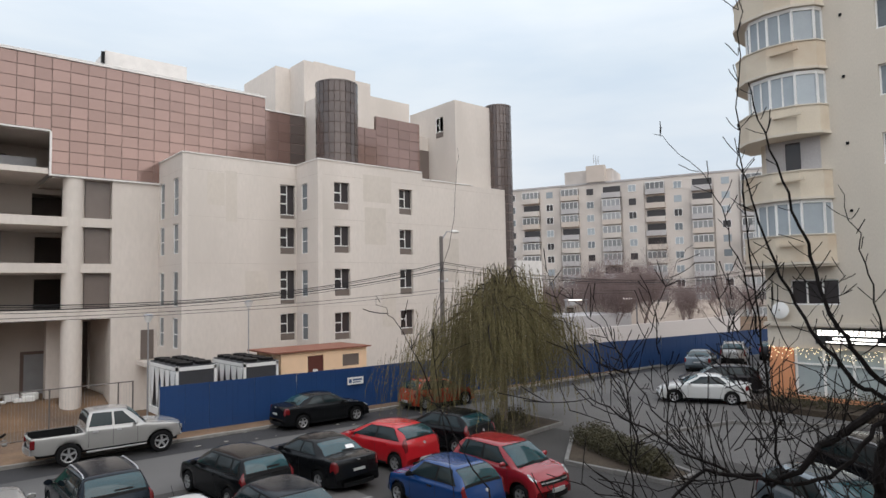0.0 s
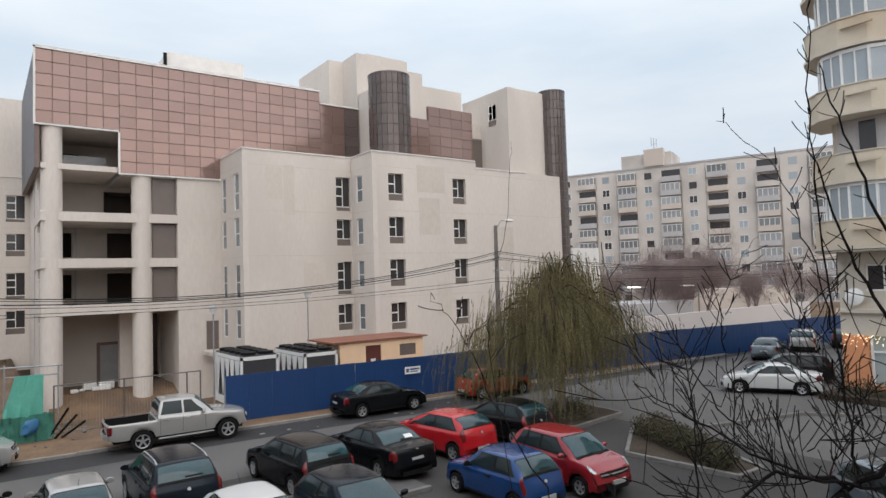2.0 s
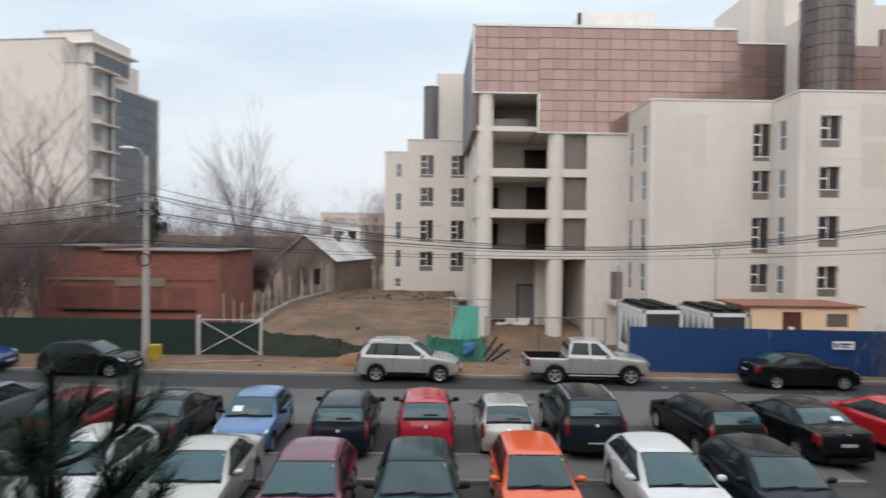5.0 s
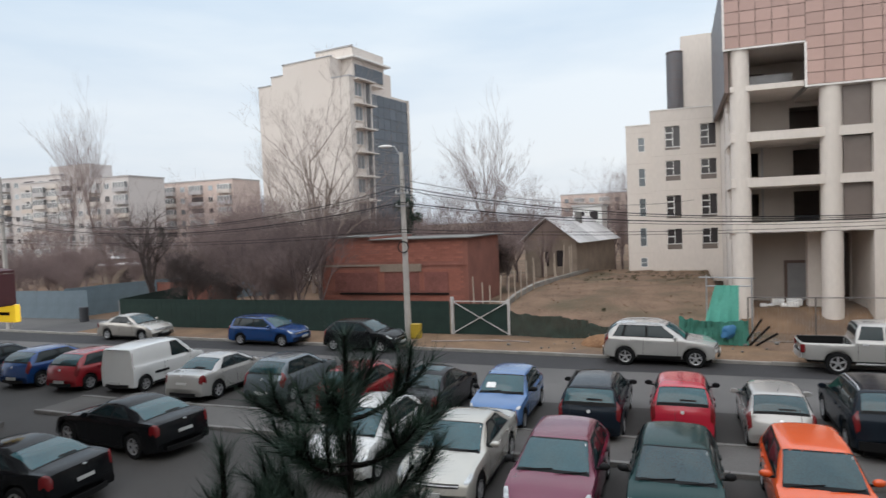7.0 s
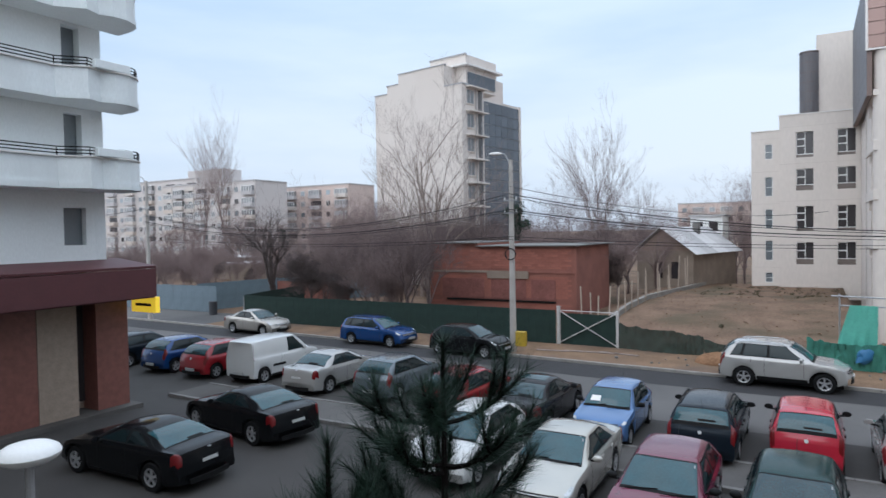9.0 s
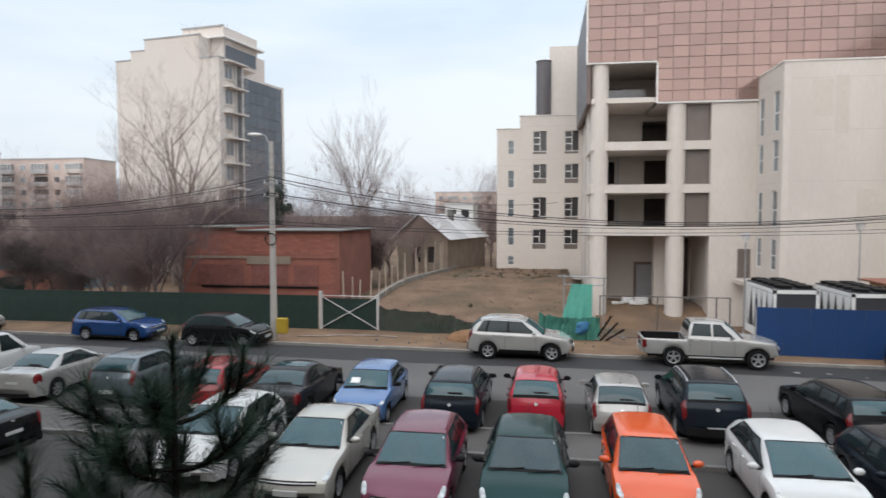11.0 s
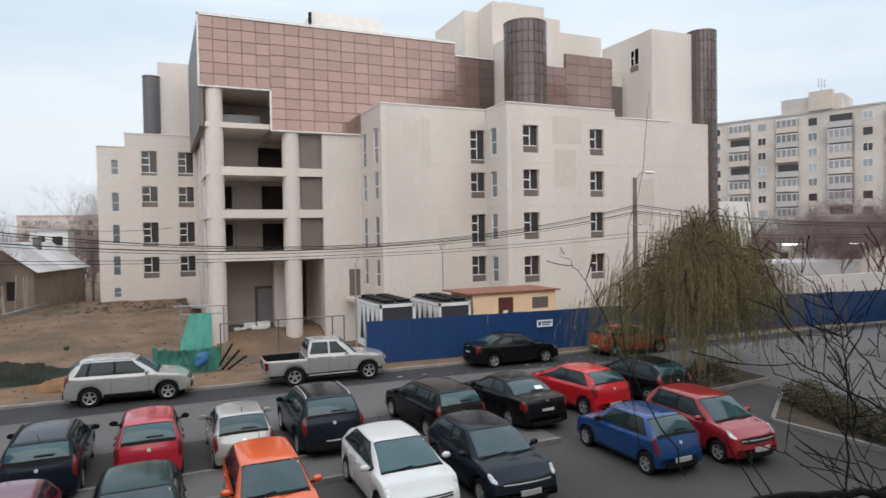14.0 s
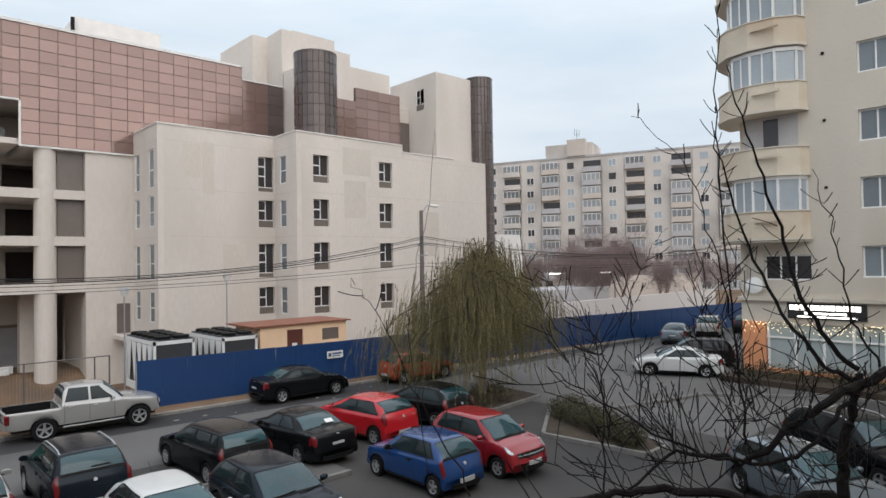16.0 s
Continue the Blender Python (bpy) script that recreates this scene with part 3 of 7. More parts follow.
part("wall", B(31.9, 36.4, 46.4, 52, 14.2, 23.3), M["concrete"], office)
part("wall", B(24.6, 26.3, 41.8, 44.6, 14.2, 21.0), M["concrete"], office)
# tower at the end
part("wall", B(35.0, 39.3, 38.5, 44.5, 14.2, 21.6), M["concrete"], office)
window_unit(office, pose(34.96, 40.9, 18.8, 0, 0, -90), 0.9, 1.7, "tee")
part("wall", B(41.9, 47.2, 40.0, 48, -1.6, 8.5), M["coping"], office, "low pale annex")
part("wall", B(38.8, 39.2, 37.45, 60, -1.6, 14.2), M["concrete"], office)

# portico: columns, slabs, rear wall with doorways
for x, r in ((3.6, 0.58), (8.62, 0.6)):
    part("column", cyl(bmesh.new(), x, 45.1, -1.6, 16.0 if x < 5 else 13.3, r, n=28), M["concrete"], office, smooth=True)
part("pilaster", B(10.72, 11.9, 44.6, 50, -1.6, 13.3), M["concrete"], office)
part("wall", B(11.9, 13.9, 44.602, 45.2, -1.6, 13.3), M["concrete"], office)
for a, b in ((13.42, 13.76), (10.27, 10.84), (7.41, 7.98), (4.52, 5.13)):
    part("slab", B(3.0, 7.16 if a > 13 else 10.72, 44.62, 50, a, b), M["concrete"], office)
part("slab", B(2.9, 13.4, 44.85, 57.5, 16.0, 16.1), M["dim"], office)
part("slab", B(7.4, 13.4, 44.85, 57.5, 13.25, 13.38), M["dim"], office)
part("slab", B(3.0, 13.4, 46.2, 57.5, -1.6, -0.42), M["sand"], office, "dusty entrance floor")
part("door_leaf", B(6.82, 8.2, 50.2, 50.25, -0.42, 2.2), M["steel"], office, "dull grey entrance door")
for x0, x1, z0, z1 in ((6.62, 6.82, -0.42, 2.4), (8.2, 8.42, -0.42, 2.4), (6.82, 8.2, 2.2, 2.4)):
    part("door_frame", B(x0, x1, 49.93, 49.996, z0, z1), M["mullion"], office)
holes = [(4.4, 5.15, 5.5, 7.1), (7.3, 8.9, 5.14, 7.15), (4.4, 5.15, 8.3, 9.95), (7.3, 8.9, 7.99, 10.0), (7.1, 8.9, 11.3, 12.9), (4.5, 5.6, 14.1, 15.4), (6.7, 8.3, -0.42, 2.3), (9.3, 10.6, -0.42, 4.2)]
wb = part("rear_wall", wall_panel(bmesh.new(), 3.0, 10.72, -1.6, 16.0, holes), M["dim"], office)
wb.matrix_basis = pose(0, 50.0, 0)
# Solid block coloured dark brown to imitate unlit rooms.
part("unlit_room_block", B(3.58, 13.4, 53.5, 57.3, -1.6, 16.0), M["panel_shade_brown"], office)
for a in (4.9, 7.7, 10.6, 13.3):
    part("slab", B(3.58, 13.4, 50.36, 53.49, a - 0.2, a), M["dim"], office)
part("wall", B(3.2, 3.55, 50, 57.8, -1.6, 13.4), M["concrete"], office)
for a, b in ((5.13, 7.41), (7.98, 10.27)):
    part("loose_profile", B(5.3, 5.42, 49.9, 50.0, a, b), M["steel"], office)
part("loose_profile", B(4.2, 7.0, 47.9, 48.0, 14.0, 14.9), M["steel"], office)
for a, b in ((-1.6, 4.9), (4.9, 7.7), (7.7, 10.6), (10.6, 13.4)):
    part("side_wall", B(3.05, 3.3, 46.6, 50.0, a, b - 0.9), M["concrete"], office)
    part("side_wall", B(3.05, 3.3, 48.2, 50.0, b - 0.9, b), M["concrete"], office)
part("column", B(7.6, 8.4, 47, 47.8, -0.42, 4.52), M["concrete"], office)
# dark glass between column and pilaster on the upper floors
for a, b in ((5.13, 7.41), (7.98, 10.27), (10.84, 13.25)):
    part("pane", B(9.25, 10.7, 45.0, 45.05, a, b), M["panel_shade_brown"], office, "brown sheeted opening")
    part("ledge", B(9.2, 10.72, 44.7, 45.3, a - 0.57, a - 0.004), M["concrete"], office)
ramp = bmesh.new()
plate(ramp, [(3.4, 42.6, -1.44), (10.7, 42.6, -1.44), (10.7, 46.2, -0.43), (3.4, 46.2, -0.43)], 0.3)
part("sand_ramp", ramp, M["sand"], office, "sandy ramp up to the entrance floor")
# landing door on the wing's side
part("landing", B(12.2, 13.5, 42.6, 44.4, 1.5, 1.75), M["concrete"], office)
part("stair_door", B(12.5, 13.3, 44.55, 44.598, 1.8, 3.7), M["panel_shade_brown"], office)


# ---- vehicles ----
def wheel_meshes(r, w):
    n = 20
    prof = [(r * 0.62, -w / 2), (r * 0.93, -w / 2), (r, -w / 2 + 0.03), (r, w / 2 - 0.03), (r * 0.93, w / 2), (r * 0.62, w / 2)]
    ty = bmesh.new()
    rings = [[ty.verts.new((y, a * math.cos(2 * math.pi * k / n), a * math.sin(2 * math.pi * k / n))) for k in range(n)] for a, y in prof]
    for p, q in zip(rings, rings[1:] + rings[:1]):
        for k in range(n):
            ty.faces.new((p[k], p[(k + 1) % n], q[(k + 1) % n], q[k]))
    rm = bmesh.new()
    ring = [(r * 0.64, -w * 0.51), (r * 0.56, -w * 0.46), (r * 0.56, w * 0.46), (r * 0.64, w * 0.51)]
    rings = [[rm.verts.new((y, a * math.cos(2 * math.pi * k / n), a * math.sin(2 * math.pi * k / n))) for k in range(n)] for a, y in ring]
    for p, q in zip(rings, rings[1:]):
        for k in range(n):
            rm.faces.new((p[k], p[(k + 1) % n], q[(k + 1) % n], q[k]))
    for k in range(5):
        m = Matrix.Rotation(2 * math.pi * k / 5, 4, "X") @ Matrix.Translation((0, 0, r * 0.34))
        bmesh.ops.create_cube(rm, size=1, matrix=m @ Matrix.Diagonal((w * 0.9, r * 0.17, r * 0.5, 1)))
    bmesh.ops.create_cone(rm, cap_ends=True, segments=12, radius1=r * 0.16, radius2=r * 0.16, depth=w * 0.95, matrix=Matrix.Rotation(math.pi / 2, 4, "Y"))
    # Black disc behind the spokes imitates the shade in the rim's gaps.
    dk = bmesh.new()
    bmesh.ops.create_cone(dk, cap_ends=True, segments=n, radius1=r * 0.6, radius2=r * 0.6, depth=w * 0.5, matrix=Matrix.Rotation(math.pi / 2, 4, "Y"))
    return data_of("tyre", ty, M["tyre"], True), data_of("rim", rm, M["rim"]), data_of("rim_gap_shade", dk, M["trim"])


WHEELS = {}
PAINT = {}


def paint(name, rgb, metal=0.0):
    if name not in PAINT:
        dark = max(rgb) < 0.1
        PAINT[name] = mat("car_paint_" + name, rgb, 0.16, metal, var=0.06, scale=1.2, grain=90, coat=0.05 if dark else 0.45, spec=0.16 if dark else 0.4)
    return PAINT[name]


def pchip(tab):
    """A smooth curve through (d, value) rows that never overshoots."""
    xs, ys = [a for a, _ in tab], [b for _, b in tab]
    n = len(xs)
    h = [xs[i + 1] - xs[i] for i in range(n - 1)]
    s = [(ys[i + 1] - ys[i]) / h[i] for i in range(n - 1)]
    m = [s[0]] + [0.0 if s[i - 1] * s[i] <= 0 else 2 * s[i - 1] * s[i] / (s[i - 1] + s[i]) for i in range(1, n - 1)] + [s[-1]]

    def f(x):
        x = min(max(x, xs[0]), xs[-1])
        i = 0
        while i < n - 2 and x > xs[i + 1]:
            i += 1
        t = (x - xs[i]) / h[i]
        return (ys[i] * (1 + 2 * t) * (1 - t) ** 2 + h[i] * m[i] * t * (1 - t) ** 2 + ys[i + 1] * t * t * (3 - 2 * t) + h[i] * m[i + 1] * t * t * (t - 1))
    return f


BODY = {
    # L, W, H, wheelbase, front overhang, belt, cowl z, nose z, screen base, screen top, rear top, rear base (from the nose), tail z, wheel radius, roof width share
    "hatch": (4.05, 1.75, 1.46, 2.53, 0.82, 0.93, 0.97, 0.72, 0.98, 1.78, 3.40, 3.92, 0.95, 0.31, 0.70),
    "wedge": (4.03, 1.75, 1.47, 2.54, 0.84, 0.95, 1.00, 0.70, 0.86, 1.80, 3.30, 3.92, 1.00, 0.31, 0.68),
    "small": (3.62, 1.60, 1.42, 2.42, 0.68, 0.90, 0.92, 0.74, 0.92, 1.50, 3.00, 3.46, 0.90, 0.28, 0.72),
    "tall": (3.70, 1.63, 1.53, 2.40, 0.74, 0.97, 1.00, 0.78, 0.80, 1.50, 3.22, 3.60, 0.98, 0.29, 0.71),
    "sedan": (4.52, 1.76, 1.44, 2.68, 0.88, 0.95, 0.97, 0.71, 1.18, 1.98, 3.12, 3.80, 1.02, 0.32, 0.68),
    "coupe": (4.75, 1.86, 1.40, 2.86, 0.86, 0.96, 0.97, 0.70, 1.42, 2.22, 3.25, 4.15, 1.03, 0.35, 0.66),
    "wagon": (4.40, 1.73, 1.48, 2.60, 0.86, 0.94, 0.97, 0.73, 1.10, 1.88, 3.98, 4.30, 0.96, 0.31, 0.71),
    "suv": (4.43, 1.81, 1.68, 2.61, 0.88, 1.08, 1.10, 0.88, 1.14, 1.88, 3.86, 4.32, 1.12, 0.36, 0.71),
    "van": (4.20, 1.76, 1.76, 2.80, 0.78, 1.04, 1.08, 0.82, 0.84, 1.55, 4.20, 4.28, 1.12, 0.31, 0.80),
    "pickup": (5.25, 1.84, 1.83, 3.085, 0.92, 1.17, 1.20, 1.00, 1.40, 2.02, 3.34, 3.50, 1.14, 0.40, 0.70),
}


def car(kind, x, y, rz, color, label, rails=False, numbered=True, group="parked cars", ground=0.0, doors=4, dark_trim=False, sunroof=False, paper=""):
    """A parked car: nose towards local +y, origin on the ground midway between the axles."""
    L, W, H, wb, fo, belt, cowl, nose, sb, st, rt, rb, tailz, wr, rw = BODY[kind]
    ob = thing({"van": "delivery_van", "pickup": "pickup_truck"}.get(kind, "car"), pose(x, y, ground, 0, 0, rz), label, "pickup" if kind == "pickup" else "van" if kind == "van" else "car", group)
    front = wb / 2 + fo
    hw = W / 2
    ax = [fo, fo + wb]
    ra = wr + 0.05
    pick = kind == "pickup"
    low = {"pickup": 0.50, "suv": 0.32}.get(kind, 0.22)
    bump = 0.50 if kind not in ("suv", "pickup") else 0.62
    # the line of the top along the middle, nose to tail
    topl = [(0, bump), (0.035, bump + 0.10), (0.11, nose), (0.25, nose + 0.055), (sb * 0.62, cowl - 0.06), (sb, cowl), (sb + (st - sb) * 0.5, cowl + (H - 0.03 - cowl) * 0.56), (st, H - 0.05), (st + 0.32, H - 0.012), ((st + rt) / 2, H), (rt - 0.12, H - 0.03), (rt, H - 0.065)]
    if kind in ("sedan", "coupe"):
        topl += [(rt + (rb - rt) * 0.5, (H + tailz) / 2 + 0.03), (rb, tailz + 0.02), (L - 0.14, tailz), (L - 0.07, tailz - 0.05), (L - 0.025, 0.66), (L, 0.52)]
    elif pick:
        topl += [(rt + 0.09, H - 0.25), (rb, tailz + 0.02), (rb + 0.06, tailz), (L - 0.03, tailz), (L, tailz - 0.03)]
    else:
        topl += [(rt + (rb - rt) * 0.55, (H + tailz) / 2 + 0.06), (rb, tailz), (rb + (L - rb) * 0.5, tailz - 0.12), (L - 0.02, bump + 0.12), (L, bump)]
    top = pchip(topl)
    wid = pchip([(0, hw * 0.90), (0.2, hw * 0.955), (0.6, hw * 0.99), (L * 0.45, hw), (L - 0.7, hw * 0.985), (L - 0.2, hw * 0.95), (L, hw * 0.90)])

    def controls(d):
        w, zt = wid(d), top(d)
        b = low if 0.25 < d < L - 0.25 else low + 0.04
        for a in ax:
            if abs(d - a) < ra:
                b = max(b, wr + 0.01 + math.sqrt(max(ra * ra - (d - a) ** 2, 0)))
        bl = min(belt + 0.05 * smooth(sb, rb, d), zt - 0.035)
        g = max(0.0, min(1.0, (zt - bl) / (H - 0.05 - belt)))
        sh = max(min(bl - 0.09, bl - 0.02), b + 0.03)
        m1, m2 = b + (sh - b) * 0.28, b + (sh - b) * 0.62
        wr_ = w * (0.86 + (rw - 0.86) * g)
        wbl = w * (0.955 - 0.02 * g)
        ze = zt - 0.035 - 0.03 * g
        pts = [(0, zt), (wr_ * 0.80, zt - 0.016 - 0.008 * g), (wr_, ze), ((wr_ + wbl) / 2 + 0.022 * g, (ze + bl) / 2), (wbl, bl), (w * 0.99, sh), (w * 1.0, max(m2, b + 0.02)), (w * 0.985, max(m1, b + 0.01)), (w * 0.95, b)]
        if pick and d > rb + 0.05 and d < L - 0.07:
            pts[0], pts[1] = (0, 0.74), (wr_ * 0.99, 0.74)
        return pts

    def S(d, v):
        """The skin at the distance d from the nose; v runs from the middle of the top (0) down the side (8)."""
        p = controls(d)
        a = min(abs(v), 8.0)
        i = min(int(a), 7)
        t = a - i
        q0, q1, q2, q3 = p[i - 1] if i else (-p[1][0], p[1][1]), p[i], p[i + 1], p[min(i + 2, 8)]
        c = []
        for k in (0, 1):
            m1, m2 = (q2[k] - q0[k]) * 0.5, (q3[k] - q1[k]) * 0.5
            seg = q2[k] - q1[k]
            if m1 * seg < 0:
                m1 = 0
            if m2 * seg < 0:
                m2 = 0
            m1 = math.copysign(min(abs(m1), 1.6 * abs(seg)), seg) if seg else 0
            m2 = math.copysign(min(abs(m2), 1.6 * abs(seg)), seg) if seg else 0
            c.append(q1[k] * (1 + 2 * t) * (1 - t) ** 2 + m1 * t * (1 - t) ** 2 + q2[k] * t * t * (3 - 2 * t) + m2 * t * t * (t - 1))
        xx, zz = c
        u = (xx / hw) ** 2
        yy = front - d
        yy -= 0.24 * u * (1 - smooth(0.0, fo - wr * 0.8, d))
        yy += 0.14 * u * smooth(L - (L - ax[1] - wr * 0.8), L, d)
        gl = smooth(belt, H - 0.1, zz)
        yy -= 0.16 * u * (1 - smooth(st, st + 0.7, d)) * smooth(sb * 0.4, sb, d) * (0.5 + gl)
        if not pick:
            yy += 0.12 * u * gl * smooth(rt - 0.5, rt, d)
        return Vector((math.copysign(xx, v) if v else 0.0, yy, zz))

    def normal(d, v):
        du = S(min(d + 0.02, L), v) - S(max(d - 0.02, 0), v)
        dv = S(d, min(v + 0.06, 8)) - S(d, max(v - 0.06, -8))
        n = dv.cross(du)
        if n.length < 1e-9:
            return Vector((0, 0, 1))
        n.normalize()
        c = Vector((0, S(d, v).y * 0.75, 0.55))
        return n if n.dot(S(d, v) - c) > 0 else -n

    # body shell
    ds = [0, 0.012, 0.035, 0.07, 0.11, 0.17, 0.25, 0.36, sb * 0.55, sb * 0.8, sb - 0.06, sb, sb + 0.06]
    ds += [sb + (st - sb) * k for k in (0.2, 0.4, 0.6, 0.8, 0.94, 1.0)] + [st + 0.1, st + 0.3, (st + rt) / 2, rt - 0.25, rt - 0.1]
    ds += [rt + (rb - rt) * k for k in (0.0, 0.2, 0.4, 0.6, 0.8, 0.95, 1.0)] + [rb + (L - rb) * k for k in (0.2, 0.45, 0.7, 0.85)] + [L - 0.09, L - 0.05, L - 0.02, L - 0.008, L]
    for a in ax:
        ds += [a + ra * k for k in (-1.03, -0.999, -0.95, -0.8, -0.5, -0.2, 0.2, 0.5, 0.8, 0.95, 0.999, 1.03)]
    if pick:
        ds += [rb + 0.049, rb + 0.052, L - 0.071, L - 0.069]
    ds = sorted({round(d, 4) for d in ds if 0 <= d <= L})
    vs_ = [0, 0.5, 0.8, 1, 1.35, 1.7, 2, 2.35, 3, 3.6, 4, 4.3, 4.7, 5, 5.5, 6, 7, 8]
    vs_ = [-v for v in vs_[:0:-1]] + vs_
    bm = bmesh.new()
    rings = [[bm.verts.new(S(d, v)) for v in vs_] for d in ds]
    for p, q in zip(rings, rings[1:]):
        for a in range(len(p) - 1):
            bm.faces.new((p[a], p[a + 1], q[a + 1], q[a]))
    bm.faces.new(rings[0])
    bm.faces.new(rings[-1][::-1])
    part("body", bm, color, ob, smooth=True)
    part("underbody", B(-hw * 0.70, hw * 0.70, front - L + 0.3, front - 0.3, 0.38 if pick else 0.18, 0.62), M["trim"], ob)

    def patch(name, fn, material, lift=0.006, na=8, nb=6, lab="", thick=0.012, rnd=0.0):
        """A plate that follows the skin; fn(s, t) gives (d, v) for s, t in 0..1; rnd rounds its corners."""
        g = bmesh.new()
        grid = []
        for i in range(na + 1):
            row = []
            for j in range(nb + 1):
                s, t = i / na, j / nb
                if rnd:
                    e = 1 - rnd * (abs(2 * t - 1) ** 5)
                    s = 0.5 + (s - 0.5) * e
                d, v = fn(s, t)
                d = min(max(d, 0.0), L)
                p, n = S(d, v), normal(d, v)
                row.append((g.verts.new(p + n * lift), g.verts.new(p + n * (lift - thick))))
            grid.append(row)
        for i in range(na):
            for j in range(nb):
                a, b, c, e = grid[i][j], grid[i + 1][j], grid[i + 1][j + 1], grid[i][j + 1]
                g.faces.new((a[0], b[0], c[0], e[0]))
        rim = [grid[i][0] for i in range(na + 1)] + [grid[na][j] for j in range(1, nb + 1)] + [grid[i][nb] for i in range(na - 1, -1, -1)] + [grid[0][j] for j in range(nb - 1, 0, -1)]
        for a, b in zip(rim, rim[1:] + rim[:1]):
            g.faces.new((a[0], a[1], b[1], b[0]))
        return part(name, g, material, ob, lab, True)

    # screens, each in a black border
    f0, f1 = sb + 0.02, st - 0.015
    patch("screen_surround", lambda s, t: (f0 + (f1 - f0) * t, -1.93 + 3.86 * s), M["trim"], 0.003, 10, 8, rnd=0.02)
    patch("windscreen", lambda s, t: (f0 + 0.07 + (f1 - f0 - 0.12) * t, -1.82 + 3.64 * s), M["car_glass"], 0.006, 10, 8, rnd=0.03)
    if kind != "van":
        k0, k1 = {"sedan": (0.10, 0.90), "coupe": (0.10, 0.92), "pickup": (0.16, 0.62)}.get(kind, (0.07, 0.86))
        r0, r1 = rt + (rb - rt) * k0, rt + (rb - rt) * k1
        patch("screen_surround", lambda s, t: (r0 - 0.02 + (r1 - r0 + 0.04) * t, -1.88 + 3.76 * s), M["trim"], 0.003, 10, 6, rnd=0.04)
        patch("rear_window", lambda s, t: (r0 + 0.015 + (r1 - r0 - 0.03) * t, -1.80 + 3.60 * s), M["car_glass"], 0.006, 10, 6, rnd=0.06)
        if not pick:
            patch("rear_wiper" if kind not in ("sedan", "coupe") else "brake_lamp", lambda s, t: (r1 - 0.03 - (0.05 if kind in ("sedan", "coupe") else 0.02) * t, -0.1 + 0.7 * s), M["trim"], 0.014, 4, 1)

    def v_at(d, z):
        """Where the height z lies on the side between roof edge and belt."""
        lo, hi = 2.08, 4.0
        for _ in range(14):
            mid_ = (lo + hi) / 2
            if S(d, mid_).z > z:
                lo = mid_
            else:
                hi = mid_
        return (lo + hi) / 2

    zl, zh = belt + 0.055, H - 0.135
    three = kind in ("wagon", "suv")
    fA = lambda k: sb + 0.30 + (st + 0.10 - sb - 0.30) * k ** 0.85
    back = {"sedan": 0.42, "coupe": 0.55, "pickup": 0.10}.get(kind, 0.34)
    rA = lambda k: rb - back + (rt + (0.02 if pick else 0.0) - 0.10 - rb + back) * k
    mid = sb + (rb - sb) * (0.50 if not pick else 0.54) + 0.06
    m2 = rb - (rb - sb) * 0.23
    if kind == "van":
        spans = [(fA, lambda k: mid - 0.45)]
    elif three:
        spans = [(fA, lambda k: mid - 0.16), (lambda k: mid - 0.09, lambda k: m2 - 0.05 - 0.1 * k), (lambda k: m2 + 0.03 - 0.1 * k, rA)]
    else:
        cut = mid + (0.12 if doors == 2 else -0.02)
        spans = [(fA, lambda k: cut - 0.035), (lambda k: cut + 0.035, rA)]
    for s in (-1, 1):
        def side(u, v, g0=0.0, s=s):
            def fn(a, t):
                k = t
                d = u(k) + g0 + (v(k) - u(k) - 2 * g0) * a
                z = zl + g0 + (zh - zl - 2 * g0) * k + 0.03 * smooth(sb, rb, d)
                return d, s * v_at(d, z)
            return fn
        if not pick:
            patch("pillar_trim", side(spans[0][0], spans[-1][1], -0.02), M["trim"], 0.003, 12, 5)
        for u, v in spans:
            patch("side_window", side(u, v, 0.008), M["side_glass"], 0.007, 6, 5)
        # mirror on a short arm
        g = bmesh.new()
        base = S(sb + 0.42, s * 3.9)
        mm = Matrix.Translation((s * (hw + 0.09), base.y + 0.02, base.z + 0.07)) @ Matrix.Rotation(radians(-10 * s), 4, "Z") @ Matrix.Diagonal((0.115, 0.075, 0.075, 1))
        bmesh.ops.create_icosphere(g, subdivisions=2, radius=1, matrix=mm)
        for v in g.verts:
            v.co.y = max(v.co.y, base.y - 0.015)
        mi = part("mirror", g, M["trim"] if dark_trim else color, ob, smooth=True)
        part("mirror_arm", B(min(s * (hw - 0.10), s * (hw + 0.04)), max(s * (hw - 0.10), s * (hw + 0.04)), base.y - 0.02, base.y + 0.04, base.z, base.z + 0.035), M["trim"], mi)
        # door seams and handles
        seam = M["trim"]
        dl = [sb + 0.30, mid + (0.12 if doors == 2 else 0.0)] + ([] if doors == 2 or kind == "van" else [ax[1] - ra * 0.62 if not pick else rb - 0.1])
        for d in dl:
            z_end = 7.6 if d < ax[1] - ra else 5.6
            patch("door_seam", lambda a, t, d=d, z_end=z_end: (d - 0.005 + 0.010 * a, s * (4.25 + (z_end - 4.25) * t)), seam, 0.0015, 1, 8, thick=0.004)
        for d in [q - 0.22 for q in dl[1:]]:
            patch("door_handle", lambda a, t, d=d: (d - 0.09 + 0.18 * a, s * (5.02 + 0.24 * t)), M["rim"] if pick else M["trim"] if dark_trim else color, 0.028, 4, 2, thick=0.03)
        if kind == "van":
            patch("rubbing_strip", lambda a, t: (mid - 0.2 + (ax[1] - ra - 0.1 - mid + 0.2) * a, s * (6.0 + 0.35 * t)), M["trim"], 0.015, 6, 1)
        # black sill, deeper on the off-roaders
        vt = 7.3 if kind in ("suv", "pickup") else 7.5
